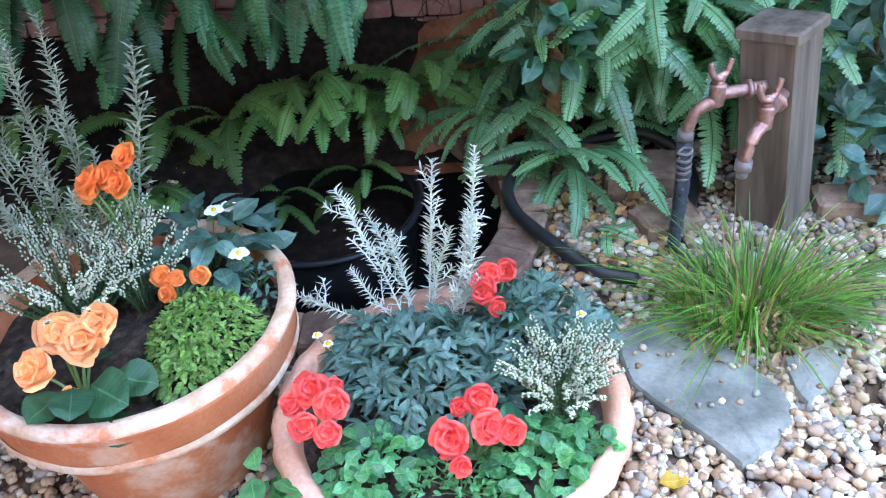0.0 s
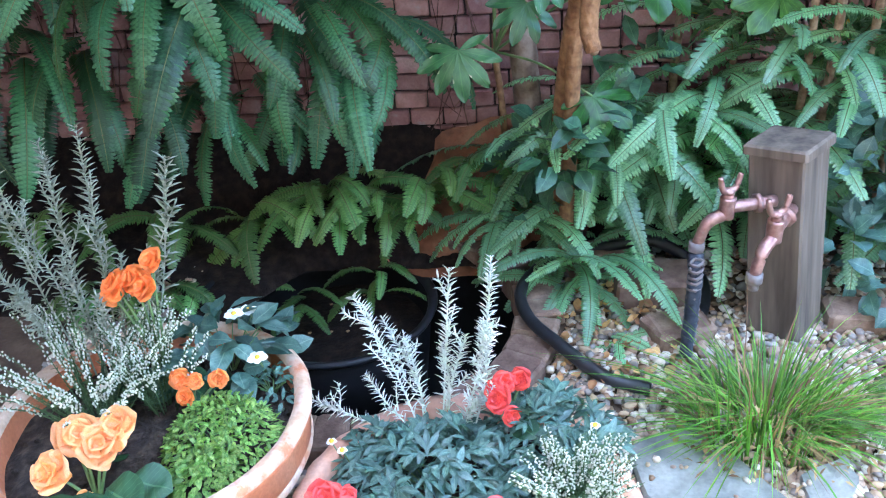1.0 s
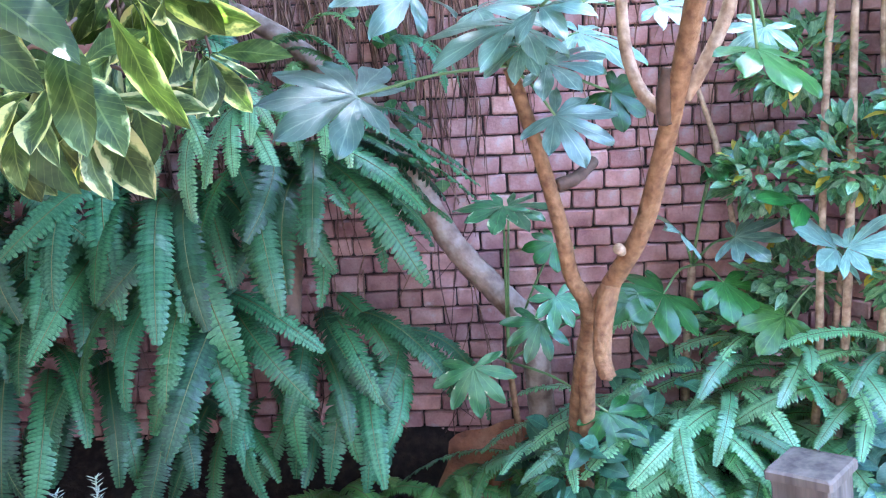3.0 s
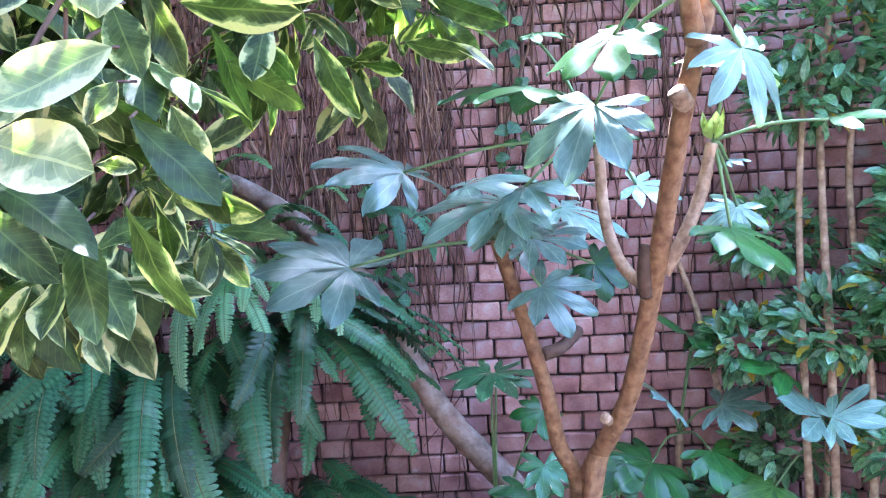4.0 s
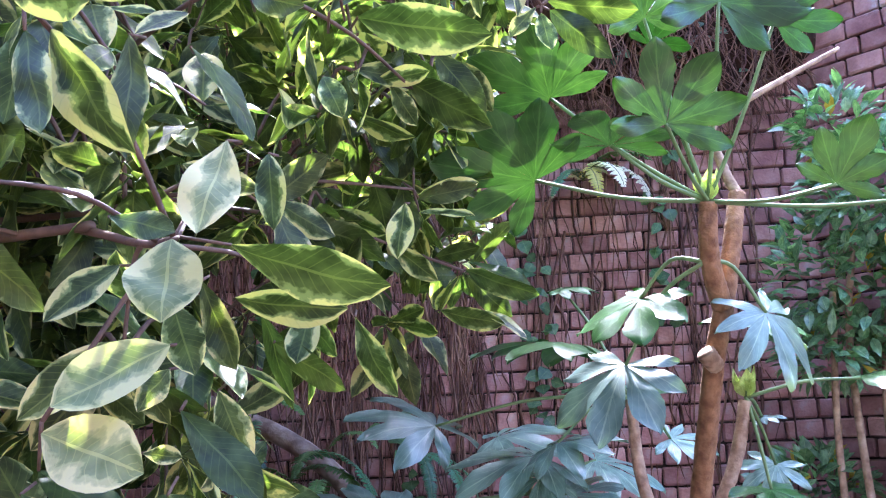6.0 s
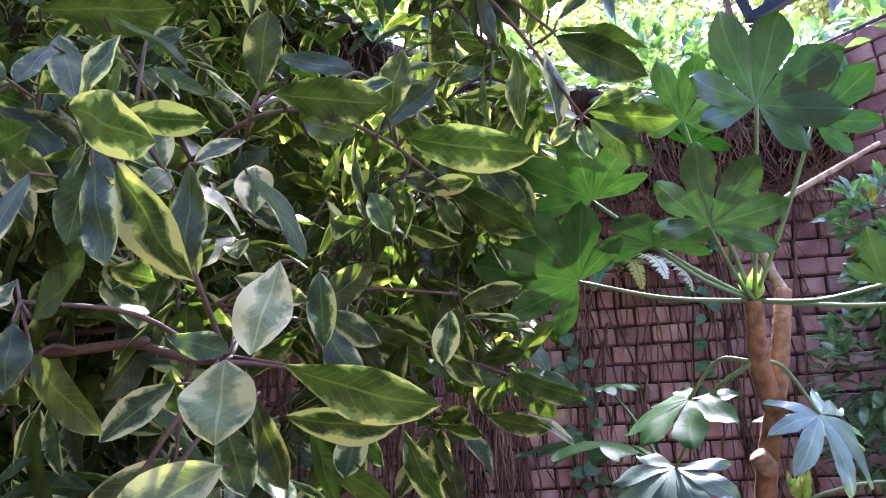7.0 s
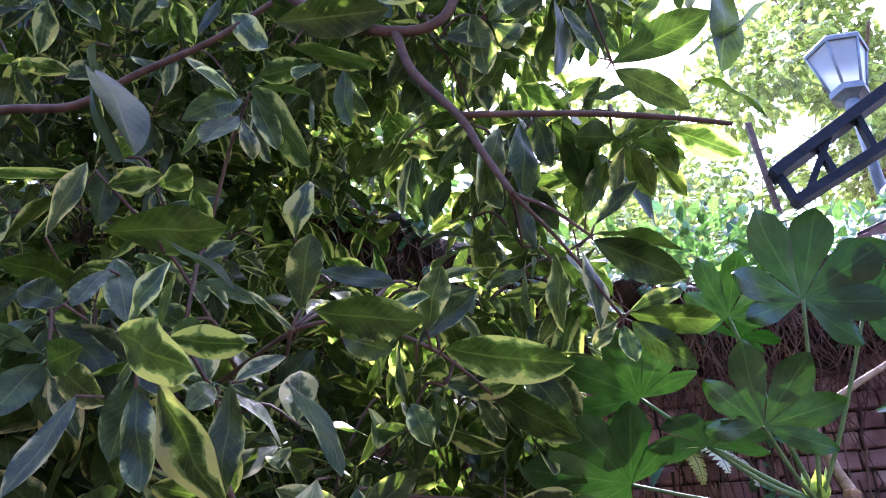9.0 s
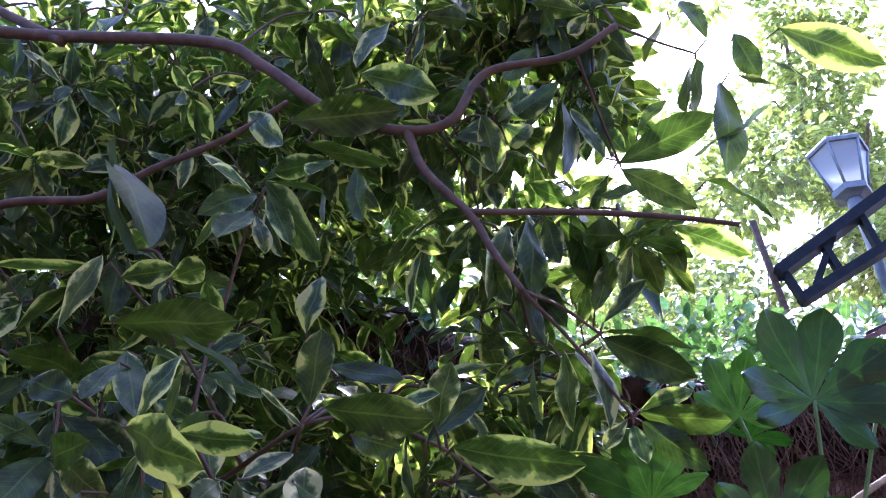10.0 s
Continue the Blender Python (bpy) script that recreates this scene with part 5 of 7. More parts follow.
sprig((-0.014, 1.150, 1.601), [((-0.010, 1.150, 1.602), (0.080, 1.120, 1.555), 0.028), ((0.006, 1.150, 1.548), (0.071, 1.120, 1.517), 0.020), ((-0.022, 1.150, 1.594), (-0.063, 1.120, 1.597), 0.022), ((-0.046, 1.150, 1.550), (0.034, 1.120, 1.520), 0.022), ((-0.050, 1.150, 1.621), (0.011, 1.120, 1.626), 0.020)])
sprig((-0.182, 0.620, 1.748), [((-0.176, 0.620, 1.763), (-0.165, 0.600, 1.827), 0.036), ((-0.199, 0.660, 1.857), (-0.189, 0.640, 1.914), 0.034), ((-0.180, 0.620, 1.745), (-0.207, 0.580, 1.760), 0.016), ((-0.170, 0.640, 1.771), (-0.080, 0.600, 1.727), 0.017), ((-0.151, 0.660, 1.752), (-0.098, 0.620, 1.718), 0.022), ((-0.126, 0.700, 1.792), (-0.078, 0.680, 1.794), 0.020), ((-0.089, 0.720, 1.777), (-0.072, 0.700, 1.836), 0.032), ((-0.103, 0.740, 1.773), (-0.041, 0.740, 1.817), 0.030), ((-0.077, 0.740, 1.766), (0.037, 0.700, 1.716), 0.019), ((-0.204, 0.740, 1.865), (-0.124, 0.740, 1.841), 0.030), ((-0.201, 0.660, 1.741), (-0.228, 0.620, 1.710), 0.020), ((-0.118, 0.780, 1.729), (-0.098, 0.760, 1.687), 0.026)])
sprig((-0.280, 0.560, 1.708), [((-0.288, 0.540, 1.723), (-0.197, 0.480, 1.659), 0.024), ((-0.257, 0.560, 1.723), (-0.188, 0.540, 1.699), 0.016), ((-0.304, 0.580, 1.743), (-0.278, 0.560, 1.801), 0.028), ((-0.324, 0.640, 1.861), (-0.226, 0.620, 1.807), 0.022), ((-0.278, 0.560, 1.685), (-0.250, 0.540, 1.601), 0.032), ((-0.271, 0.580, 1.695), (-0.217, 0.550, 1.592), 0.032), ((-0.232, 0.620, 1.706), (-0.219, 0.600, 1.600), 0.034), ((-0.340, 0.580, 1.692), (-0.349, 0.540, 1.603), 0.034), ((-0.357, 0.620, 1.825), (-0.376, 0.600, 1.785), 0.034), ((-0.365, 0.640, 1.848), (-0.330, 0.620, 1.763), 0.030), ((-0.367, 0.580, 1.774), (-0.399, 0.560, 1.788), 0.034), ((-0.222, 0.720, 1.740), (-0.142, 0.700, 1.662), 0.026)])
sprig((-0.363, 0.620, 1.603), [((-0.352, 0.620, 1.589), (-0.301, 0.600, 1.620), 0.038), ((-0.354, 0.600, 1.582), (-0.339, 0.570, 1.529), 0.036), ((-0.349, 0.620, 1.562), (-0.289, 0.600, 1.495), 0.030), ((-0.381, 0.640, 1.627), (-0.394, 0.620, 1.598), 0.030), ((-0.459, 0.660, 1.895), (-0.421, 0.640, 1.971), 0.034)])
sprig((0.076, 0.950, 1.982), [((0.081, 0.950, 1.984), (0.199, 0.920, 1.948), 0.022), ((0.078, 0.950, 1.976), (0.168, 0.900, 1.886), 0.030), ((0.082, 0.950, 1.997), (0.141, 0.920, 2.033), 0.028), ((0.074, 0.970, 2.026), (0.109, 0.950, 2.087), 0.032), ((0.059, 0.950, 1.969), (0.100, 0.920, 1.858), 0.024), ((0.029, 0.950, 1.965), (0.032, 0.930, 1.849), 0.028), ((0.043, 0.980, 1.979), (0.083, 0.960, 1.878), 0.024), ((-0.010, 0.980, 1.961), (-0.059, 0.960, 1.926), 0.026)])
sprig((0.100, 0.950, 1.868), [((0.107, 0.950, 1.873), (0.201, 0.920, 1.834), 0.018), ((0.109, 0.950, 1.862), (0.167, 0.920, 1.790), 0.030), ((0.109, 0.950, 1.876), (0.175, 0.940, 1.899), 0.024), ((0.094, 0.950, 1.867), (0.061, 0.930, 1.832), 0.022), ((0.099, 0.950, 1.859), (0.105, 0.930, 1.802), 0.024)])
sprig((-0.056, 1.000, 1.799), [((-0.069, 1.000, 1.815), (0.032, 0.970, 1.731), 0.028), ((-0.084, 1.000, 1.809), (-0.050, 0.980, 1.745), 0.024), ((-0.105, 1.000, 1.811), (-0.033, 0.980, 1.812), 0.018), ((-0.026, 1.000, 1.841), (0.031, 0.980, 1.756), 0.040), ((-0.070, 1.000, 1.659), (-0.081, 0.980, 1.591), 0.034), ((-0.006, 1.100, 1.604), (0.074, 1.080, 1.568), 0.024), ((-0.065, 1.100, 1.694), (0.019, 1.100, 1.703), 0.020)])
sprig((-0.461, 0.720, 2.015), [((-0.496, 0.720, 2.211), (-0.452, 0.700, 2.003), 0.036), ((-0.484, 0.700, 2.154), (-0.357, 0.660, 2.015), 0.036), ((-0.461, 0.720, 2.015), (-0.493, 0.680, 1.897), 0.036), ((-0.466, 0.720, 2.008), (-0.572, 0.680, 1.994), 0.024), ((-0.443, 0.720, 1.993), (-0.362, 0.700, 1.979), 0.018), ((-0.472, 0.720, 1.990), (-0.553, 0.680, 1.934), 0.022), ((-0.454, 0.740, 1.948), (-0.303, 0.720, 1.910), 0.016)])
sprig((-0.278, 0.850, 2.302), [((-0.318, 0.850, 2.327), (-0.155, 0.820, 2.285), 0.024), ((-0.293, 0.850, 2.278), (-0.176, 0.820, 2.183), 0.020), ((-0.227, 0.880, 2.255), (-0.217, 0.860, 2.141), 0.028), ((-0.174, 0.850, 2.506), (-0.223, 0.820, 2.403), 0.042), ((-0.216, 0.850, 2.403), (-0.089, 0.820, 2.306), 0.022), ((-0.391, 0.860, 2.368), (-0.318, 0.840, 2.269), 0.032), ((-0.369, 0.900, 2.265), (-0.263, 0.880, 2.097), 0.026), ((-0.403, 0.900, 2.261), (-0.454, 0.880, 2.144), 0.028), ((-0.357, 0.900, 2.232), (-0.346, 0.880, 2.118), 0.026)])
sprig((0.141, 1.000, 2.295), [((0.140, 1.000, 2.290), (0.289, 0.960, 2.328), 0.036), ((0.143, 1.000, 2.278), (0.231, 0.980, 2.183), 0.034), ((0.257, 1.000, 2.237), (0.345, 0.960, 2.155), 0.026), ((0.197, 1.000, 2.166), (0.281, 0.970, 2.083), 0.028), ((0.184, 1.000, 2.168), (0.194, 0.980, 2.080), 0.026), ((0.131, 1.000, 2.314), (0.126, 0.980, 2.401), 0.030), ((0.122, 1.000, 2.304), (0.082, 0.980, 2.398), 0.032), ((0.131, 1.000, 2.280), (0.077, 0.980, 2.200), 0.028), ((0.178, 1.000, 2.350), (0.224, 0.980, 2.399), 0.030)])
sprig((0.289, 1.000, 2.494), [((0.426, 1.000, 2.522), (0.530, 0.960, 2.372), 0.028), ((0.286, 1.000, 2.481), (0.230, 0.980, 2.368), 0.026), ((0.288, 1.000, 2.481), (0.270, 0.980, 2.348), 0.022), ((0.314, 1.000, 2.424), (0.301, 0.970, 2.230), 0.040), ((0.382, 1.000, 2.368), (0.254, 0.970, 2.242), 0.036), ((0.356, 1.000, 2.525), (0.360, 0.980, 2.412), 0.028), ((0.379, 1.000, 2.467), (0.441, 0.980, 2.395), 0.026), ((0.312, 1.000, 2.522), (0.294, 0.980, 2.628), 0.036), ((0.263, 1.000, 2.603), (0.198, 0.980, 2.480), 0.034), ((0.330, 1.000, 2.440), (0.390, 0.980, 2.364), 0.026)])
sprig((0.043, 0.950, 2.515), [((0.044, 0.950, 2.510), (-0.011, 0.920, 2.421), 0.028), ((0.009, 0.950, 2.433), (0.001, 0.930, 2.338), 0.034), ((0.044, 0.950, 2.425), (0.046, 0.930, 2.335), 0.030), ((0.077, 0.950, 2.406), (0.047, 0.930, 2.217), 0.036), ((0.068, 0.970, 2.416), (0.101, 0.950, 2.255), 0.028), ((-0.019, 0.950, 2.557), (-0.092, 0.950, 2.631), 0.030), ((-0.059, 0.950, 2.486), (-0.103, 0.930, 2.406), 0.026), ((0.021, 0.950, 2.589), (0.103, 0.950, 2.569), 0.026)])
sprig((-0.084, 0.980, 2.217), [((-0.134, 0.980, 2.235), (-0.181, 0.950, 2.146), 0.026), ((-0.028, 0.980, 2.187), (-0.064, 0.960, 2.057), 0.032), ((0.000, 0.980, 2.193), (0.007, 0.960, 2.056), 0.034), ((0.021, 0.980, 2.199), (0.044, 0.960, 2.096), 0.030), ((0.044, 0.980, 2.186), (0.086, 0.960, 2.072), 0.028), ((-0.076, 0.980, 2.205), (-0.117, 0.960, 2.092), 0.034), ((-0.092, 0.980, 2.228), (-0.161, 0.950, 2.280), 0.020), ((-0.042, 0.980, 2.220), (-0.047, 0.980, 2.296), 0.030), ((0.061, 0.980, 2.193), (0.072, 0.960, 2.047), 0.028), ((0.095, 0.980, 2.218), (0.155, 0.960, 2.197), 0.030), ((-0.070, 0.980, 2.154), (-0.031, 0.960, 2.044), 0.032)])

# The rest of the crown behind, grown by chance.
zs = (1.20, 1.36, 1.54, 1.70, 1.85, 2.0, 2.3, 2.5, 3.0)
xm = (-0.36, -0.27, -0.16, -0.08, 0.0, 0.10, 0.24, 0.22, 0.40)
whorls = []
while len(whorls) < 470:
    z = U(1.24, 3.05)
    x = U(-1.12, float(np.interp(z, zs, xm)))
    y = U(0.92, 1.35) if U(0, 1) < 0.7 or z < 1.9 else U(1.2, 1.75)
    if x < -0.25 and z < 2.15 and U(0, 1) < 0.35:
        y = U(0.70, 0.95)
    # Gaps in the crown, through which wall top and sky show.
    if any(math.hypot(0.05 + (x - 0.05) / y - gx, 1.46 + (z - 1.46) / y - gz) < gr for gx, gz, gr in ((0.28, 2.44, 0.11), (-0.13, 2.30, 0.06), (0.30, 2.30, 0.05), (-0.36, 2.17, 0.10), (-0.26, 2.11, 0.11), (-0.17, 2.06, 0.09), (0.14, 2.02, 0.09))):
        continue
    if z < 1.75 and x > -0.35 and U(0, 1) < 0.4:
        continue
    if any(math.dist((x, y, z), w) < 0.05 for w in whorls) or any(math.dist((x, y, z), w) < 0.05 for w in set_places):
        continue
    whorls.append((x, y, z))
for k in range(76):
    z = U(1.52, 2.15)
    whorls.append((U(-0.75, -0.02 + 0.2 * (z - 1.62)), U(1.25, 1.75), z))
for k in range(100):
    z = U(1.22, 1.85)
    whorls.append((U(-0.95, -0.42 + 0.2 * (z - 1.22)), U(0.78, 1.15), z))
for k in range(46):
    y, px, pz = U(0.95, 1.3), U(-0.36, 0.16), U(2.36, 2.72)
    whorls.append((0.05 + (px - 0.05) * y, y, 1.46 + (pz - 1.46) * y))
whorls.sort(key=lambda w: min(((limb_pts - np.array(w)) ** 2).sum(1)))
nodes = limb_pts
rest = Bag()
leafjobs = []
for x, y, z in whorls:
    c = np.array((x, y, z))
    near = nodes[np.argmin(((nodes - c) ** 2).sum(1))]
    nodes = np.vstack([nodes, c])
    d = c - near
    mid = near + d * 0.5 + np.array((0, 0, 0.03))
    twigs.add(*tube([near, mid, c], 0.0028, 0.0018, 5, k=4))
    ax = d / (np.linalg.norm(d) + 1e-6) * 0.6 + np.array((U(-0.8, 0.8), U(-0.9, 0.4), U(-0.3, 0.8)))
    ax /= np.linalg.norm(ax)
    n = int(rng.integers(6, 11))
    a = np.cross(ax, (0.2, 0.3, 0.9))
    a /= np.linalg.norm(a)
    bb = np.cross(ax, a)
    for i in range(n):
        t = 2 * math.pi * (i + U(-0.2, 0.2)) / n
        out = (a * math.cos(t) + bb * math.sin(t)) * U(0.8, 1.1) + ax * U(-0.3, 1.0) + np.array((U(-0.3, 0.3), U(-0.3, 0.3), U(-1.1, 0.1)))
        leafjobs.append((y, frame_of(c + ax * U(-0.045, 0.01), out, tuple(ax + np.array((0, -0.1, 0.7))), U(-40, 40), U(0.06, 0.115))))
tagged(part("twig_growth", twigs.mesh("twig_growth", BARK_BROWN), vs), kind="stuff")
leafjobs.sort(key=lambda j: j[0])
for i, (y, m) in enumerate(leafjobs):
    b, me = VLEAF[int(rng.integers(12))]
    if i < 300 - len(set_places):
        part("leaf", me, vs, m=m)
    else:
        rest.add(np.concatenate(b.v), b.f, np.concatenate(b.uv), m)
tagged(part("foliage", rest.mesh("foliage", VARI_JOINED), vs), kind="stuff")


# The shrub carried on west over the hanging ferns, mostly unseen, to shade them.
far = Bag()
for k in range(1500):
    c = (U(-1.95, -1.05), U(0.5, 2.1), U(1.75, 3.0)) if k < 1000 else (U(-1.1, -0.45), U(1.5, 2.15), U(2.1, 3.1))
    b, me = VLEAF[int(rng.integers(12))]
    far.add(np.concatenate(b.v), b.f, np.concatenate(b.uv), frame_of(c, (U(-1, 1), U(-1, 1), U(-0.8, 0.3)), (0, -0.3, 1), U(-30, 30), U(0.08, 0.13)))
for k in range(1300):
    c = (U(-2.4, -0.25), U(1.5, 2.5), U(2.75, 3.6))
    b, me = VLEAF[int(rng.integers(12))]
    far.add(np.concatenate(b.v), b.f, np.concatenate(b.uv), frame_of(c, (U(-1, 1), U(-1, 1), U(-0.8, 0.3)), (0, -0.3, 1), U(-30, 30), U(0.08, 0.14)))
for k in range(600):
    c = (U(-1.9, -0.1), U(1.1, 1.9), U(2.65, 3.4))
    b, me = VLEAF[int(rng.integers(12))]
    far.add(np.concatenate(b.v), b.f, np.concatenate(b.uv), frame_of(c, (U(-1, 1), U(-1, 1), U(-0.8, 0.3)), (0, -0.3, 1), U(-30, 30), U(0.07, 0.12)))
for k in range(1700):
    c = (U(-1.7, -0.32), U(1.3, 2.1), U(2.75, 3.7))
    b, me = VLEAF[int(rng.integers(12))]
    far.add(np.concatenate(b.v), b.f, np.concatenate(b.uv), frame_of(c, (U(-1, 1), U(-1, 1), U(-0.8, 0.3)), (0, -0.3, 1), U(-30, 30), U(0.08, 0.13)))
for pts in ([(-1.22, 1.0, 2.86), (-1.1, 1.4, 3.3), (-0.8, 1.9, 3.45), (-0.3, 2.1, 3.55)], [(-1.1, 1.4, 3.3), (-0.7, 1.8, 3.2), (-0.1, 2.0, 3.3)], [(-1.1, 1.4, 3.3), (-1.7, 1.9, 3.4), (-2.2, 2.2, 3.5)]):
    trunk_part(vs, pts, 0.02, 0.006, BARK_BROWN, "limb", 8)
tagged(part("outer_foliage", far.mesh("outer_foliage", VARI_JOINED), vs), kind="stuff")


# ---- clumps of small leaves ----
def leafy(name, label, cat, clumps, leaves, L, W, mat, stems=(), stem_mat=None, up=0.4, droop=0.3, kind="", group="", power=0.9, at=None, yellow=0.0):
    """A shrub of small leaves: clumps are (x, y, z, rx, ry, rz) ellipsoids; stems are (points, r0, r1)."""
    t = thing(name, label, cat, (0, 0, 0), group, kind)
    for pts, r0, r1 in stems:
        trunk_part(t, pts, r0, r1, stem_mat or BARK_BROWN, "stem", 7)
    f, ye = Bag(), Bag()
    vol = np.array([c[3] * c[4] * c[5] for c in clumps]) ** 0.7
    for k in rng.choice(len(clumps), leaves, p=vol / vol.sum()):
        x, y, z, rx, ry, rz = clumps[k]
        d = rng.normal(size=3)
        d /= np.linalg.norm(d)
        q = U(0.45, 1.0) ** 0.6
        out = d + np.array((0, 0, up)) + rng.normal(size=3) * 0.4
        v, ff, uv = leaf(L * U(0.7, 1.2), W * U(0.8, 1.2), U(0.45, 0.55), droop, 0.2, 0.08, 4, power)
        (ye if U(0, 1) < yellow else f).add(v, ff, uv, frame_of((x + d[0] * rx * q, y + d[1] * ry * q, z + d[2] * rz * q), out, (d[0] * 0.5, d[1] * 0.5 - 0.2, 1), U(-40, 40)))
    tagged(part("foliage", f.mesh("foliage", mat), t), kind="stuff")
    if ye.n:
        tagged(part("yellow_leaves", ye.mesh("yellow_leaves", YELLOW), t, "yellowed leaves"), kind="stuff")
    return t


leafy("camellia", "glossy evergreen shrub on thin bare stems by the wall", "shrub", [(0.80, 1.98, 1.68, 0.17, 0.10, 0.18), (0.88, 1.92, 1.85, 0.16, 0.1, 0.15), (0.75, 2.0, 1.52, 0.12, 0.08, 0.08), (0.97, 1.9, 1.60, 0.12, 0.1, 0.15), (0.82, 1.98, 2.02, 0.10, 0.08, 0.1), (1.05, 1.85, 1.8, 0.1, 0.1, 0.2)], 1900, 0.052, 0.022, CAMELLIA,
      [([(0.75, 2.05, 0.0), (0.745, 1.98, 0.46), (0.73, 1.96, 0.8), (0.74, 2.0, 1.3), (0.77, 2.0, 1.65)], 0.011, 0.007), ([(0.80, 2.05, 0.0), (0.79, 1.96, 0.45), (0.78, 1.94, 0.9), (0.79, 2.0, 1.5), (0.83, 1.98, 1.8)], 0.012, 0.007), ([(0.88, 2.02, 0.0), (0.86, 1.94, 0.5), (0.855, 1.92, 0.9), (0.85, 2.0, 1.35), (0.88, 1.95, 1.7)], 0.011, 0.007)], BARK_TAN, yellow=0.02)
leafy("evergreen_shrub", "glossy evergreen shrub with some yellow leaves", "shrub", [(0.64, 2.05, 0.98, 0.10, 0.08, 0.07), (0.80, 1.98, 1.02, 0.11, 0.09, 0.09), (0.94, 1.9, 1.12, 0.11, 0.1, 0.12), (0.92, 1.9, 0.78, 0.10, 0.08, 0.07), (0.70, 2.05, 0.74, 0.09, 0.07, 0.06), (1.05, 1.85, 0.95, 0.1, 0.1, 0.16), (0.62, 2.12, 0.60, 0.10, 0.06, 0.06), (0.82, 2.0, 0.55, 0.09, 0.06, 0.05), (0.70, 2.08, 1.22, 0.13, 0.07, 0.08), (1.0, 1.9, 1.3, 0.12, 0.1, 0.12)], 3000, 0.054, 0.023, CAMELLIA,
      [([(0.95, 1.95, 0.0), (0.93, 1.93, 0.5), (0.9, 1.9, 1.1)], 0.010, 0.006), ([(0.62, 2.12, 0.3), (0.60, 2.1, 0.7), (0.55, 2.12, 1.0), (0.49, 2.14, 1.2)], 0.010, 0.006), ([(0.72, 2.1, 0.62), (0.80, 2.06, 0.70), (0.95, 2.0, 0.74)], 0.006, 0.004)], BARK_TAN, yellow=0.05)
leafy("broadleaf_shrub", "blue-green broad-leaved plant beside the tap post", "shrub", [(0.86, 1.78, 0.32, 0.09, 0.06, 0.10), (0.83, 1.74, 0.16, 0.09, 0.05, 0.08), (0.92, 1.66, 0.10, 0.09, 0.05, 0.08), (0.96, 1.74, 0.32, 0.09, 0.06, 0.12), (0.90, 1.82, 0.44, 0.1, 0.06, 0.1)], 290, 0.072, 0.044, PALEBLUE,
      [([(0.97, 1.86, 0.0), (0.94, 1.85, 0.25), (0.9, 1.82, 0.45)], 0.006, 0.003)], up=0.0, droop=0.35)
leafy("broadleaf_plant", "dark broad-leaved plant among the ferns", "shrub", [(0.30, 2.0, 0.42, 0.10, 0.06, 0.07), (0.16, 2.05, 0.30, 0.09, 0.05, 0.07), (0.38, 1.98, 0.52, 0.06, 0.05, 0.06), (0.10, 2.06, 0.22, 0.06, 0.04, 0.06), (0.18, 1.82, 0.36, 0.09, 0.04, 0.07), (0.13, 1.90, 0.22, 0.06, 0.03, 0.05), (0.26, 1.84, 0.42, 0.07, 0.04, 0.05)], 130, 0.072, 0.045, SHADELEAF, [([(0.26, 2.05, 0.0), (0.27, 2.04, 0.3), (0.3, 2.0, 0.45)], 0.005, 0.003)], up=0.0, droop=0.35)

# ---- planting on top of the wall, trees and distance ----
bank_clumps = []
for k in range(46):
    x = U(-2.6, 2.0)
    yy = WALL_Y + 0.15 - max(0, x - 0.86) + U(0.05, 1.3)
    s = (yy - (WALL_Y + 0.1 - max(0, x - 0.86))) / 5
    zz = TOP + 0.75 * s + 0.45 * max(0, min(1, (-0.1 - x) / 0.5)) + U(0.05, 0.25)
    bank_clumps.append((x, yy, zz, U(0.15, 0.3), U(0.15, 0.25), U(0.1, 0.22)))
for k in range(18):
    x = -2.2 + k * 0.2 + U(-0.06, 0.06)
    bank_clumps.append((x, WALL_Y + 0.02 - max(0, x - 0.86), TOP + U(-0.08, 0.06), U(0.1, 0.18), 0.07, U(0.06, 0.12)))
leafy("ground_cover", "pale leafy ground cover spilling over the wall top", "ground cover", bank_clumps, 4200, 0.075, 0.04, BANK, kind="stuff", up=0.3)
for x in (-1.5, -1.1, -0.75, -0.4, 0.25, 0.55, 0.8):
    fern((x, WALL_Y + 0.03, TOP + 0.0 + (0.25 if x < -0.3 else 0)), (("hang", 4), ("low", 3)), -170, -10, (0.45, 0.7), "fern hanging from the top of the wall", 0.05)


def tree(at, h, crown, leaves, label, L=0.12):
    x, y, z0 = at
    stems = [([(x, y, z0), (x + 0.1, y, z0 + h * 0.4), (x - 0.05, y + 0.1, z0 + h * 0.75), (x + 0.05, y, z0 + h)], 0.12, 0.015)]
    for k in range(7):
        a, hh = U(0, 6.28), z0 + h * U(0.35, 0.85)
        stems.append(([(x + 0.03, y, hh), (x + math.cos(a) * crown * 0.4, y + math.sin(a) * crown * 0.4, hh + 0.3), (x + math.cos(a) * crown * 0.85, y + math.sin(a) * crown * 0.85, hh + U(0.3, 0.9))], 0.05, 0.012))
    cl = []
    for k in range(26):
        a, q = U(0, 6.28), crown * math.sqrt(U(0.02, 1))
        cl.append((x + q * math.cos(a), y + q * math.sin(a), z0 + h * U(0.32, 1.08), U(0.3, 0.6), U(0.3, 0.6), U(0.15, 0.35)))
    for k in range(10):
        cl.append((x + U(-0.4, 0.4), y + U(-0.5, 0.3), z0 + h * (0.45 + 0.065 * k), U(0.4, 0.6), U(0.4, 0.6), U(0.25, 0.4)))
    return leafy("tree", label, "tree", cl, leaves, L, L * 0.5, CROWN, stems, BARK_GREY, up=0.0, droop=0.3)


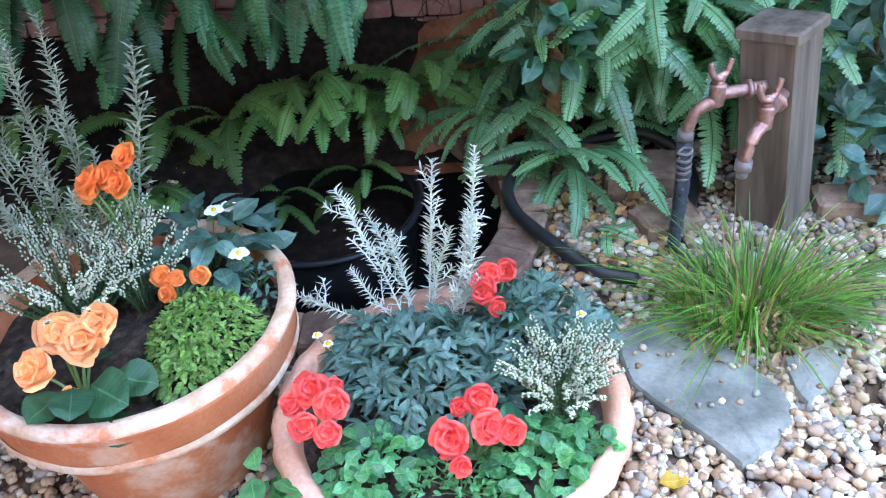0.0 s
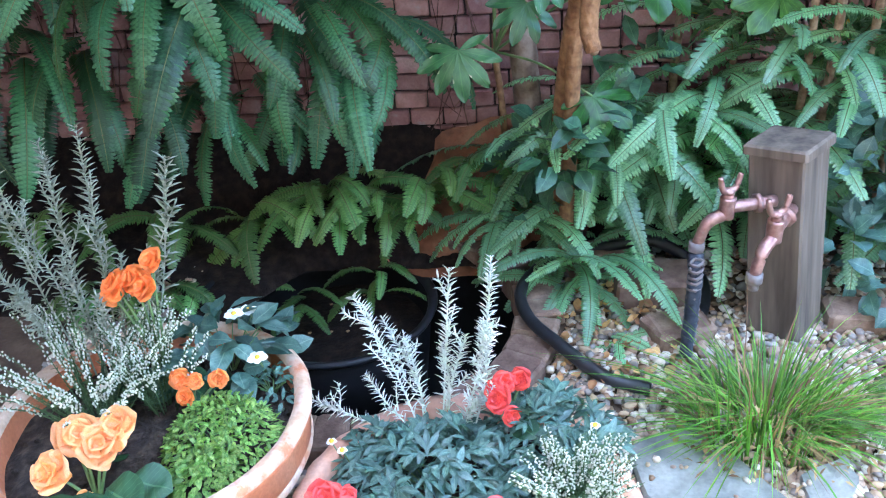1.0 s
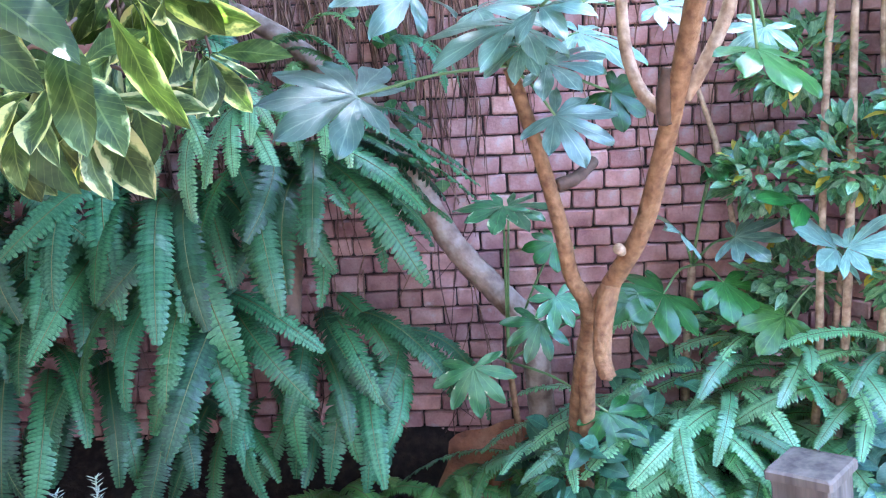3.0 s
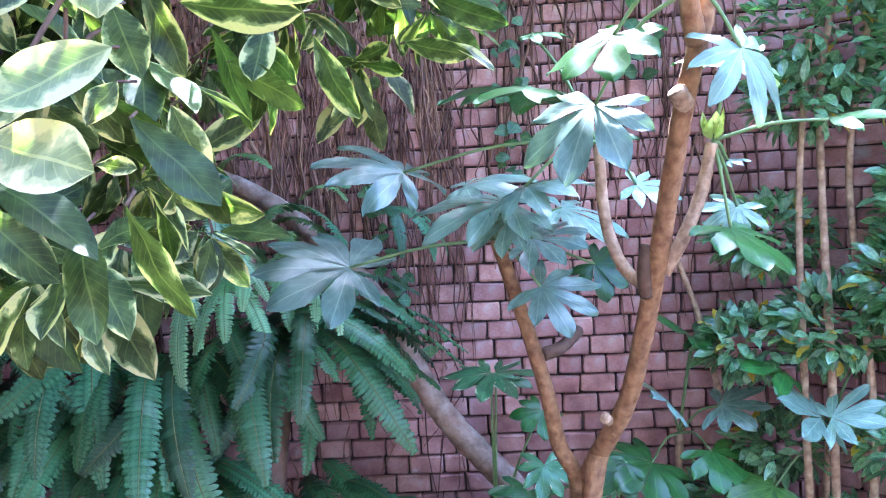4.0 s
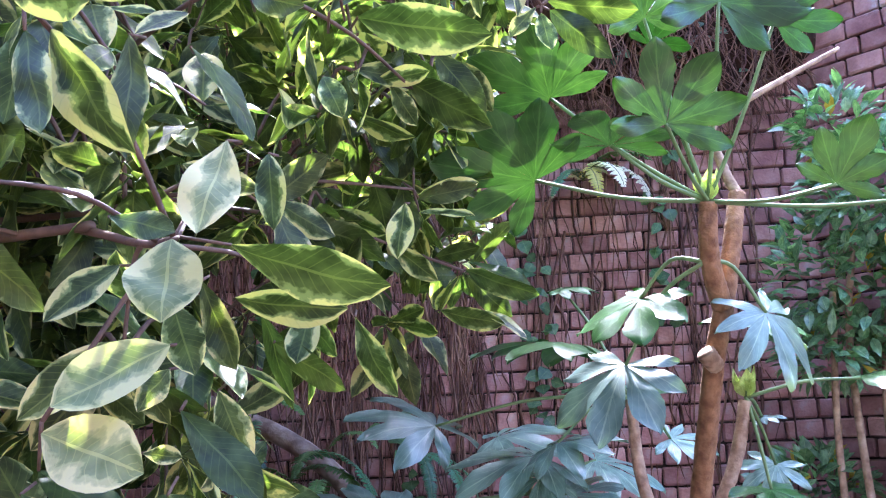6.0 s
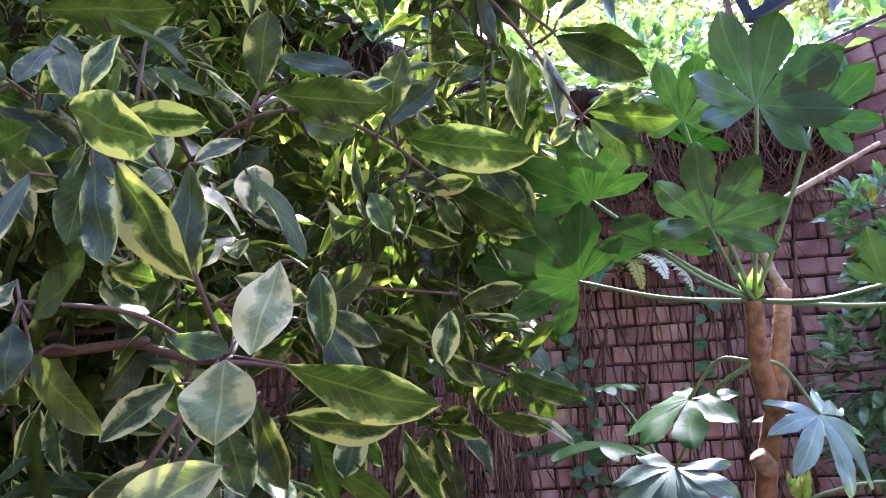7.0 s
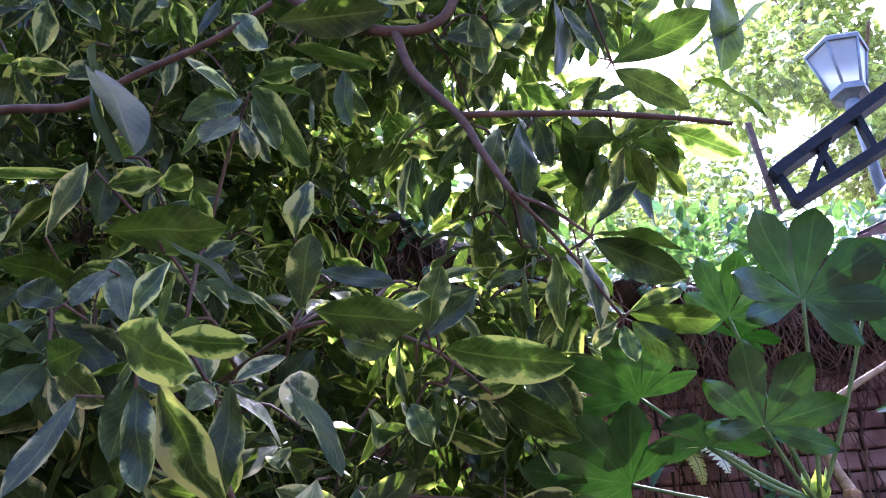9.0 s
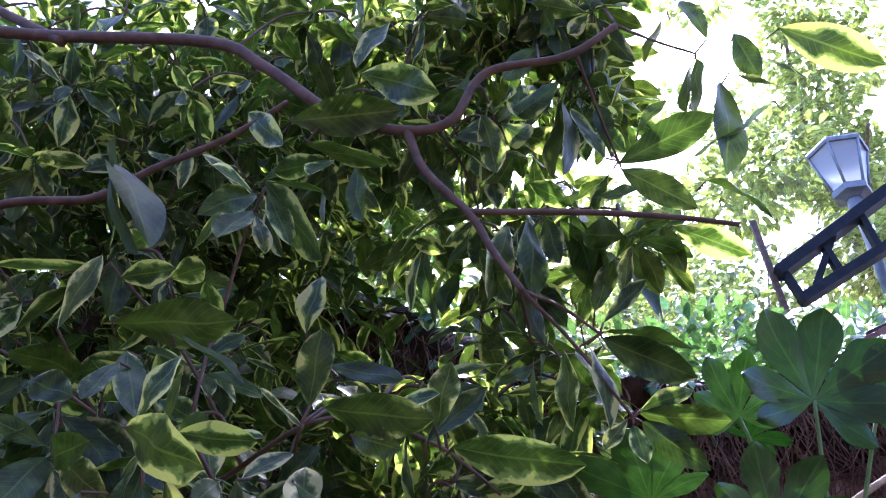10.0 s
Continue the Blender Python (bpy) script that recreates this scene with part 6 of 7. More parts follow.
tree((2.75, 7.2, 2.6), 6.5, 2.0, 9500, "sunlit tree with yellow-green leaves beyond the wall")
tree((0.9, 8.5, 2.8), 4.2, 1.9, 8000, "bright leafy tree behind the bank")
tree((-1.8, 7.5, 2.8), 6.0, 2.2, 7500, "tall leafy tree behind the bank")
tree((-4.5, 6.5, 2.8), 6.5, 2.2, 1800, "tall leafy tree at the far end of the bank")

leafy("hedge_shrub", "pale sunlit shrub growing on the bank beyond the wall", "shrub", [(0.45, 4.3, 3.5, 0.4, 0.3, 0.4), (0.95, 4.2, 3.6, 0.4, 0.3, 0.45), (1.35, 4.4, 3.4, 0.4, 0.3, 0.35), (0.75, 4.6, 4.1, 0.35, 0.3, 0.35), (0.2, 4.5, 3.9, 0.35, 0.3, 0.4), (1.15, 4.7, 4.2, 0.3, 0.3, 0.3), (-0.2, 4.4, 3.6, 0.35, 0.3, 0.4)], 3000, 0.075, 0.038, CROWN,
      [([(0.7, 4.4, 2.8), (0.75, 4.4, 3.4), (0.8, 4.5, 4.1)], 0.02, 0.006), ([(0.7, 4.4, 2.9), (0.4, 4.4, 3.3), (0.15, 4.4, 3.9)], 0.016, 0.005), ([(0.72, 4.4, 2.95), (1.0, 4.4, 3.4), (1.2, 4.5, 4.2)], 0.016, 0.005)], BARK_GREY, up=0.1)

# Lantern on its pole and the iron pergola.
ln = thing("lantern", "grey six-sided garden lantern with frosted panes", "street lamp", (1.635, 4.05, 0))
b = Bag()
b.add(*tube([(0, 0, 2.75), (0, 0, 4.33)], 0.032, 0.028, 10, k=3))
b.add(*tube([(0, 0, 4.24), (0, 0, 4.29), (0, 0, 4.34)], 0.045, 0.04, 10, k=2))
part("pole", b.mesh("pole", LANTERN), ln)
b = Bag()
v, f = lathe([(0, 4.33), (0.05, 4.335), (0.075, 4.35), (0.105, 4.36), (0.105, 4.40), (0.09, 4.405), (0, 4.405)], 6)
b.add(v, f)
part("base_plate", b.mesh("base_plate", LANTERN, False), ln)
b = Bag()
v, f = lathe([(0.17, 4.655), (0.175, 4.675), (0.165, 4.69), (0.10, 4.72), (0.035, 4.745), (0.03, 4.78), (0.012, 4.80), (0, 4.81)], 6)
b.add(v, f)
v, f = lathe([(0.165, 4.655), (0, 4.66)], 6)
b.add(v, f)
part("roof", b.mesh("roof", LANTERN, False), ln)
for k in range(6):
    a0, a1 = math.pi / 3 * k, math.pi / 3 * (k + 1)
    p = [(0.092 * math.cos(a0), 0.092 * math.sin(a0), 4.405), (0.092 * math.cos(a1), 0.092 * math.sin(a1), 4.405), (0.155 * math.cos(a1), 0.155 * math.sin(a1), 4.655), (0.155 * math.cos(a0), 0.155 * math.sin(a0), 4.655)]
    b = Bag()
    q = [tuple(c * 0.97 if i < 2 else c for i, c in enumerate(z)) for z in p]
    b.add(p + q, [(0, 1, 2, 3), (7, 6, 5, 4), (0, 4, 5, 1), (1, 5, 6, 2), (2, 6, 7, 3), (3, 7, 4, 0)])
    part("pane", b.mesh("pane", GLASS, False), ln)
    b = Bag()
    b.add(*tube([(0.095 * math.cos(a0), 0.095 * math.sin(a0), 4.40), (0.16 * math.cos(a0), 0.16 * math.sin(a0), 4.66)], 0.008, 0.008, 6, k=1))
    part("glazing_bar", b.mesh("glazing_bar", LANTERN), ln)

pg = thing("pergola", "black iron pergola beam with slanting braces", "pergola")


def bar(owner, a, c, w, h, mat, name):
    a, c = Vector(a), Vector(c)
    b = Bag()
    v, f = boxy(w, (c - a).length, h, 0.004)
    b.add(v + (0, (c - a).length / 2, -h / 2), f, m=frame_of(a, c - a))
    part(name, b.mesh(name, mat, False), owner)


R0, R1 = Vector((1.09, 3.9, 3.83)), Vector((2.6, 3.9, 4.80))
S0, S1 = Vector((1.16, 3.9, 3.66)), Vector((2.6, 3.9, 4.42))
bar(pg, R0, R1, 0.10, 0.06, IRON, "rail")
bar(pg, S0, S1, 0.08, 0.05, IRON, "rail")
for k in range(7):
    s = 0.02 + k * 0.15
    bar(pg, R0.lerp(R1, s), S0.lerp(S1, s - 0.01), 0.05, 0.035, IRON, "rung")
for s in (0.22, 0.52, 0.8):
    bar(pg, R0.lerp(R1, s), S0.lerp(S1, s - 0.17), 0.045, 0.035, IRON, "brace")
bar(pg, (1.16, 3.93, 2.6), (1.05, 3.93, 4.2), 0.03, 0.03, BARK_BROWN, "post")
bar(pg, (2.5, 3.9, 2.0), (2.5, 3.9, 4.7), 0.06, 0.06, IRON, "post")

# ---- growth on the wall ----
# A dark mat of roots and earth overhanging the top of the wall, high in the west and low in the east.
mt, mroots, mleaf = Bag(), Bag(), Bag()
mv, mf = [], []


def mat_top(x):
    return float(np.interp(x, (-2.6, -0.95, -0.5, -0.1, 0.4, 0.9), (3.22, 3.16, 2.86, 2.62, 2.46, 2.58)))


def mat_front(x, s):
    """A point on the mat: s runs from its foot up over the brow to the back."""
    lo, hi = 2.26 + 0.10 * noise.noise((x * 4, 0, 1)), mat_top(x)
    bulge = 0.10 * math.sin(min(1.0, s / 0.7) * math.pi * 0.5) + 0.07 * noise.noise((x * 5, s * 4, 7)) + 0.03 * noise.noise((x * 15, s * 11, 2))
    back = max(0.0, s - 0.7) / 0.3
    return (x, WALL_Y - 0.01 - bulge * (1 - back) + 0.9 * back * back, lo + (hi - lo) * min(1.0, s / 0.75) + 0.03 * noise.noise((x * 12, s * 9, 4)))


nx, ns = 110, 16
for i in range(nx):
    for j in range(ns):
        mv.append(mat_front(-2.6 + 3.5 * i / (nx - 1), j / (ns - 1)))
for i in range(nx - 1):
    for j in range(ns - 1):
        mf.append((i * ns + j, i * ns + ns + j, i * ns + ns + j + 1, i * ns + j + 1))
mt.add(mv, mf)
mat_ = thing("root_mat", "dark brown mat of roots and earth overhanging the wall top", "roots")
part("earth_mass", mt.mesh("earth_mass", MATEARTH), mat_)
for k in range(1500):
    x, s = U(-1.7, 0.85), U(0.0, 0.72)
    p = np.array(mat_front(x, s)) - (0, 0.006, 0)
    ln_ = U(0.06, 0.26)
    pts = [p, p + (U(-0.05, 0.05), -U(0.0, 0.03), -ln_ * 0.5), p + (U(-0.09, 0.09), -U(-0.01, 0.03), -ln_)]
    mroots.add(*tube(pts, U(0.0012, 0.0034), 0.0008, 4, k=3, close=False))
tagged(part("root_growth", mroots.mesh("root_growth", ROOT), mat_), kind="stuff")
for k in range(900):
    x = U(-1.9, 0.88)
    s = U(0.62, 0.95) if k % 3 else U(0.1, 0.7)
    p = np.array(mat_front(x, s)) - (0, 0.02, 0)
    v, f, uv = leaf(U(0.02, 0.045), U(0.018, 0.035), 0.45, 0.3, 0.1, 0.05, 4, 0.8)
    mleaf.add(v, f, uv, frame_of(p, (U(-1, 1), U(-1, 0.1), U(-0.7, 0.3)), (U(-0.3, 0.3), -0.5, 1), U(-30, 30)))
tagged(part("creeper_growth", mleaf.mesh("creeper_growth", CREEPER), mat_, "pale green creeper leaves"), kind="stuff")

rb = Bag()
for k in range(1050):
    u = U(0, 1)
    x = U(-0.85, -0.02) if u < 0.7 else (U(0.0, 0.75) if u < 0.85 else U(-1.6, -0.8))
    z1 = U(1.45, 2.60) if u < 0.85 else U(0.8, 2.3)
    ln_ = U(0.15, 0.75)
    pts, q = [], np.array((x, WALL_Y - 0.010, z1))
    for s in range(6):
        pts.append(q.copy())
        q = q + np.array((U(-0.03, 0.03), U(-0.004, 0.004), -ln_ / 5))
        q[1] = min(WALL_Y - 0.003, max(WALL_Y - 0.03, q[1]))
    rb.add(*tube(pts, U(0.0014, 0.0040) * (2 if U(0, 1) < 0.06 else 1), 0.0010, 4, k=2, close=False))
for k in range(120):
    x, z1 = U(-1.1, 0.0), U(0.15, 1.2)
    rb.add(*tube([(x, WALL_Y - 0.01, z1), (x + U(-0.04, 0.04), WALL_Y - 0.015, z1 - 0.12), (x + U(-0.08, 0.08), WALL_Y - 0.01, z1 - U(0.2, 0.3))], 0.002, 0.001, 4, k=2, close=False))
thing("vine_roots", "dry brown vine roots hanging down the bricks", "vine", kind="stuff", data=rb.mesh("vine_roots", ROOT))
IVY = blade("ivy_leaf", ((0.05, 0.13, 0.05), (0.12, 0.22, 0.10)), None, rough=0.4, island=True)
ib = Bag()
for path, n in (([(0.10, 1.95), (0.12, 1.75), (0.13, 1.6), (0.10, 1.4)], 34), ([(-0.27, 1.40), (-0.22, 1.25), (-0.19, 1.1), (-0.13, 0.95)], 30), ([(0.55, 2.2), (0.45, 1.9), (0.47, 1.6)], 20), ([(-0.75, 2.2), (-0.6, 1.9), (-0.62, 1.6)], 20)):
    p = smooth_path([(x, WALL_Y - 0.015, z) for x, z in path], 8)
    ib.add(*tube(p, 0.0025, 0.0015, 4, k=1), slot=1)
    for k in range(n):
        c = p[int(rng.integers(len(p)))]
        v, f, uv = leaf(U(0.028, 0.05), U(0.026, 0.045), 0.4, 0.25, 0.1, 0, 4)
        ib.add(v, f, uv, frame_of(c + np.array((U(-0.03, 0.03), -0.008, U(-0.02, 0.02))), (U(-1, 1), -0.5, U(-0.9, 0.4)), (0, -1, 0.4), U(-20, 20)))
thing("ivy", "thin ivy runners climbing the brick wall", "ivy", kind="stuff", data=ib.mesh("ivy", [IVY, BARK_BROWN]))
wf = thing("fern", "fern drooping from the bricks, sunlight put into its pale fronds", "fern", (0.265, WALL_Y - 0.02, 2.02), "sword ferns")
for k, (az, s, me) in enumerate(((-140, 0.8, PFROND), (-60, 1.1, PFROND), (-35, 1.25, PFROND), (-110, 1.1, FROND["hang"][1]), (-20, 0.9, FROND["low"][2]), (-80, 0.9, YFROND))):
    part("frond", me, wf, m=pose(0, 0, 0, U(-8, 8), 0, az - 90) @ Matrix.Scale(s * (0.45 if k == 3 else 1), 4))


# ---- plants in the pots ----
def spire(bag, base, tip, leaves, L, r, bend=0.02, dense=1.0, slot=0):
    """A stem with short needle leaves set round it, thicker towards the tip."""
    base, tip = np.array(base), np.array(tip)
    mid = (base + tip) / 2 + rng.uniform(-bend, bend, 3)
    p = smooth_path([base, mid, tip], 8)
    bag.add(*tube(p, r, r * 0.7, 5, k=1), slot=slot)
    ax = (tip - base) / np.linalg.norm(tip - base)
    for k in range(leaves):
        s = 0.12 + 0.88 * (k / leaves) ** (1 / dense)
        i = s * (len(p) - 1)
        c = p[int(i)] + (p[min(len(p) - 1, int(i) + 1)] - p[int(i)]) * (i % 1)
        a = k * 2.39996
        u = np.cross(ax, (0.3, 0.9, 0.1))
        u /= np.linalg.norm(u)
        w = np.cross(ax, u)
        o = u * math.cos(a) + w * math.sin(a)
        q = o * U(0.75, 1) + ax * U(0.25, 0.6)
        q /= np.linalg.norm(q)
        ll = L * U(0.7, 1.15) * (1.0 if s < 0.9 else 0.75)
        side = np.cross(q, ax)
        side = side / (np.linalg.norm(side) + 1e-9) * ll * 0.085
        nn = np.cross(side, q)
        bag.add([c - side, c + side, c + q * ll * 0.6 + side * 1.2 + nn * 0.6, c + q * ll * 0.6 - side * 1.2 + nn * 0.6, c + q * ll, c - nn * 0.8], [(0, 1, 2, 3), (3, 2, 4), (1, 0, 5), (0, 3, 5), (1, 5, 2), (5, 3, 4), (2, 5, 4)], slot=slot)


def silver_plant(at, spires, label, mat):
    t = thing("silver_bush", label, "plant", at)
    for base, tip, n, L in spires:
        b = Bag()
        spire(b, base, tip, int(n * 1.7), L, 0.0017, 0.014, 1.6)
        # Side shoots near the tip.
        d = np.array(tip) - np.array(base)
        for k in range(int(rng.integers(2, 5))):
            s = U(0.35, 0.85)
            c = np.array(base) + d * s
            spire(b, c, c + d * U(0.12, 0.2) + rng.uniform(-0.028, 0.028, 3), n // 4, L * 0.8, 0.0014, 0.004, 1.2)
        part("stem", b.mesh("stem", mat), t)


silver_plant((-0.06, 1.12, 0.175), [((-0.03, 0.0, 0), (-0.14, 0.10, 0.23), 60, 0.022), ((0.0, 0.02, 0), (0.02, 0.13, 0.26), 46, 0.022), ((0.03, 0.02, 0), (0.09, 0.12, 0.27), 70, 0.022), ((-0.03, 0.02, 0), (-0.06, 0.10, 0.14), 46, 0.02), ((0.01, 0.0, 0), (0.045, 0.08, 0.16), 50, 0.02), ((0.05, 0.0, 0), (0.075, 0.06, 0.20), 60, 0.022), ((-0.04, 0, 0), (-0.26, 0.06, 0.06), 50, 0.02), ((-0.03, 0.0, 0), (-0.13, 0.07, 0.09), 36, 0.018), ((0.02, 0, 0.0), (0.09, 0.02, 0.10), 50, 0.02), ((-0.02, 0.02, 0), (-0.10, 0.12, 0.17), 44, 0.02), ((0.0, 0.03, 0), (0.0, 0.10, 0.13), 44, 0.018)], "silver-white wiry bush with small needle leaves", SILVER)
silver_plant((-0.60, 1.17, 0.285), [((0.0, 0.0, 0), (0.02, 0.04, 0.44), 80, 0.022), ((-0.03, 0.0, 0), (-0.04, 0.03, 0.42), 80, 0.022), ((0.05, 0.0, 0), (0.145, 0.04, 0.385), 46, 0.03), ((-0.05, 0.0, 0), (-0.10, 0.0, 0.34), 70, 0.02), ((0.02, 0, 0), (0.055, 0.0, 0.24), 50, 0.02), ((0.05, 0, 0), (0.10, 0.02, 0.21), 40, 0.02), ((-0.02, -0.02, 0), (-0.01, -0.05, 0.27), 60, 0.02), ((0.0, -0.02, 0), (0.03, -0.06, 0.20), 56, 0.02), ((-0.05, -0.02, 0), (-0.08, -0.08, 0.24), 60, 0.02), ((-0.06, 0, 0), (-0.14, 0.02, 0.44), 70, 0.022), ((-0.08, 0, 0), (-0.17, -0.02, 0.28), 60, 0.02)], "tall grey-green silver bush with needle leaves", SILVERGREEN)


def heather(at, n, h, spread, label):
    t = thing("heather", label, "plant", at)
    for k in range(n):
        a, q = U(0, 6.28), math.sqrt(U(0, 1))
        bx, by = q * spread * 0.45 * math.cos(a), q * spread * 0.45 * math.sin(a)
        tip = np.array((bx * 2.3, by * 2.3, h * U(0.65, 1.05)))
        g = Bag()
        base = np.array((bx * 0.5, by * 0.5, 0))
        p = smooth_path([base, base * 0.5 + tip * 0.5 + (0, 0, 0.02), tip], 6)
        g.add(*tube(p, 0.0013, 0.0008, 4, k=1), slot=0)
        for i in range(64):
            s = 0.08 + 0.92 * i / 64
            j = s * (len(p) - 1)
            c = p[int(j)] + (p[min(len(p) - 1, int(j) + 1)] - p[int(j)]) * (j % 1)
            aa = i * 2.4
            o = np.array((math.cos(aa), math.sin(aa), 0.25))
            if s > 0.38 and i % 3:
                c2 = c + o * 0.0034
                r = 0.0021
                g.add([c2 + (r, 0, 0), c2 + (-r, 0, 0), c2 + (0, r, 0), c2 + (0, -r, 0), c2 + (0, 0, r * 1.3), c2 - (0, 0, r * 1.3)], [(0, 2, 4), (2, 1, 4), (1, 3, 4), (3, 0, 4), (2, 0, 5), (1, 2, 5), (3, 1, 5), (0, 3, 5)], slot=1)
            else:
                e = np.cross(o, (0, 0, 1)) * 0.0012
                g.add([c - e, c + e, c + o * 0.009], [(0, 1, 2)], slot=0)
        part("sprig", g.mesh("sprig", [HEATH_GREEN, HEATH_WHITE]), t)


heather((-0.60, 1.06, 0.285), 70, 0.17, 0.18, "white-flowering heather in the terracotta pot")
heather((-0.50, 1.08, 0.285), 26, 0.15, 0.10, "white-flowering heather sprigs in the terracotta pot")
heather((0.150, 0.94, 0.175), 75, 0.12, 0.10, "white-flowering heather spilling over the bowl rim")


def mound(at, r, h, n, L, W, mat, label, name="bedding_plant", up=0.5, power=0.9, lobes=0):
    t = thing(name, label, "plant", at)
    b = Bag()
    for k in range(n):
        a, q = U(0, 6.28), math.sqrt(U(0, 1))
        z = h * math.sqrt(max(0, 1 - q * q)) * U(0.55, 1.0)
        d = (math.cos(a) * q, math.sin(a) * q)
        v, f, uv = leaf(L * U(0.7, 1.2), W * U(0.8, 1.2), 0.5, 0.3, 0.15, 0.12, 4, power)
        m = frame_of((d[0] * r, d[1] * r, z), (d[0] + U(-0.7, 0.7), d[1] + U(-0.7, 0.7), U(-0.2, up)), (d[0] * 0.5, d[1] * 0.5, 1), U(-30, 30))
        b.add(v, f, uv, m)
        for q in range(lobes):
            g = (q % 2 * 2 - 1) * (34 if q < 2 else 68)
            b.add(v * (0.8 if q < 2 else 0.6), f, uv, m @ pose(0, L * (0.22 if q < 2 else 0.05), 0.0008 * (q + 1), 0, 0, g))
    tagged(part("foliage", b.mesh("foliage", mat), t), kind="stuff")
    b = Bag()
    for k in range(14):
        a = k * 0.45 * 6.28
        b.add(*tube([(0, 0, -0.005), (math.cos(a) * r * 0.3, math.sin(a) * r * 0.3, h * 0.4), (math.cos(a) * r * 0.6, math.sin(a) * r * 0.6, h * 0.7)], 0.0015, 0.001, 4, k=2))
    part("stalk_growth", b.mesh("stalk_growth", STALK), t)
    return t


mound((-0.375, 0.99, 0.28), 0.085, 0.085, 1300, 0.014, 0.0055, LIMELEAF, "lime-green small-leaved mound in the terracotta pot")
mound((-0.385, 0.93, 0.28), 0.045, 0.045, 160, 0.022, 0.010, LIMELEAF, "lime-green small-leaved mound in the terracotta pot")
mound((-0.42, 1.19, 0.27), 0.10, 0.12, 70, 0.062, 0.034, BLUELEAF, "dark green broad-leaved bedding plant")
mound((-0.335, 1.13, 0.27), 0.05, 0.05, 120, 0.020, 0.007, BLUELEAF, "fine-leaved bidens with a few white flowers")
mound((-0.06, 1.0, 0.17), 0.125, 0.085, 190, 0.046, 0.014, BLUELEAF, "dark blue-green lobed bedding plant", power=1.1, lobes=4)
mound((0.12, 1.10, 0.17), 0.105, 0.085, 150, 0.046, 0.014, BLUELEAF, "dark blue-green lobed bedding plant", power=1.1, lobes=4)
mound((-0.15, 1.07, 0.17), 0.06, 0.06, 60, 0.038, 0.012, BLUELEAF, "dark blue-green lobed bedding plant", power=1.1, lobes=4)
mound((-0.125, 0.83, 0.17), 0.070, 0.06, 130, 0.026, 0.020, MIDLEAF, "fresh green round-leaved bedding plant", power=0.7)
mound((0.105, 0.835, 0.17), 0.070, 0.06, 130, 0.026, 0.020, MIDLEAF, "fresh green round-leaved bedding plant", power=0.7)
mound((0.165, 0.865, 0.17), 0.05, 0.05, 80, 0.024, 0.018, MIDLEAF, "fresh green round-leaved bedding plant", power=0.7)
mound((0.0, 0.80, 0.17), 0.075, 0.04, 330, 0.016, 0.006, MIDLEAF, "fine-leaved green filler in the bowl")
mound((-0.275, 0.80, 0.0), 0.06, 0.215, 30, 0.06, 0.038, MIDLEAF, "fresh green plant in front of the bowl", up=0.2)


PETALS = {}


def petal_flower(owner, at, up, r, mat, layers=3):
    """A double begonia bloom: rings of cupped round petals."""
    m = frame_of(at, up) @ Matrix.Rotation(radians(-90), 4, "X") @ Matrix.Rotation(U(0, 6), 4, "Z") @ Matrix.Translation((0, 0, -0.004))
    b = Bag()
    v, f = lathe([(0, -0.006), (r * 0.18, -0.004), (r * 0.22, 0.004), (r * 0.15, 0.35 * r), (0, 0.42 * r)], 8)
    b.add(v, f)
    bloom = part("bloom", b.mesh("bloom", mat), owner, m=m)
    for k in range(layers):
        n = 5 - (k > 1) - (k > 2)
        rr = r * (1 - 0.22 * k)
        key = (mat.name, k)
        if key not in PETALS:
            pb = Bag()
            pb.add(*leaf(1.0, 1.5, 0.62, 0.12 - 0.5 * (0.3 + 0.28 * k), 0.22, 0.20, 9, 0.45))
            PETALS[key] = pb.mesh("petal", mat)
        for i in range(n):
            a = 2 * math.pi * (i + 0.5 * (k % 2) + U(-0.08, 0.08)) / n
            part("petal", PETALS[key], bloom, m=frame_of((0, 0, 0.004 * k), (math.cos(a), math.sin(a), 0.18 + 0.34 * k + U(-0.08, 0.08)), (0, 0, 1), U(-18, 18), rr * U(0.85, 1.12)))


def begonia(at, blooms, leaves, mat, label):
    """blooms: (x, y, z, radius) from its foot; leaves: (x, y, z, size)."""
    t = thing("begonia", label, "flower", at)
    for x, y, z, r in blooms:
        petal_flower(t, (x, y, z), (U(-0.5, 0.5) + x * 3, -0.8 + U(-0.4, 0.3), 0.8), r, mat)
        b = Bag()
        b.add(*tube([(0, 0, 0), (x * 0.5, y * 0.5, z * 0.6), (x, y, z - 0.004)], 0.0028, 0.002, 5, k=4))
        part("flower_stem", b.mesh("flower_stem", STALK), t)
    for x, y, z, s in leaves:
        b = Bag()
        v, f, uv = leaf(s, s * 0.92, 0.52, 0.25, 0.15, 0.12, 7, 0.6)
        b.add(v, f, uv)
        b.add(*tube([(0, 0.0, 0), (0, 0.02, 0)], 0.002, 0.002, 4, k=1), slot=0)
        part("leaf", b.mesh("leaf", DARKLEAF), t, m=frame_of((x * 0.6, y * 0.6, z), (x + 0.001, y - 0.01, U(-0.02, 0.02)), (0, -0.35, 1), U(-20, 20)))
    return t


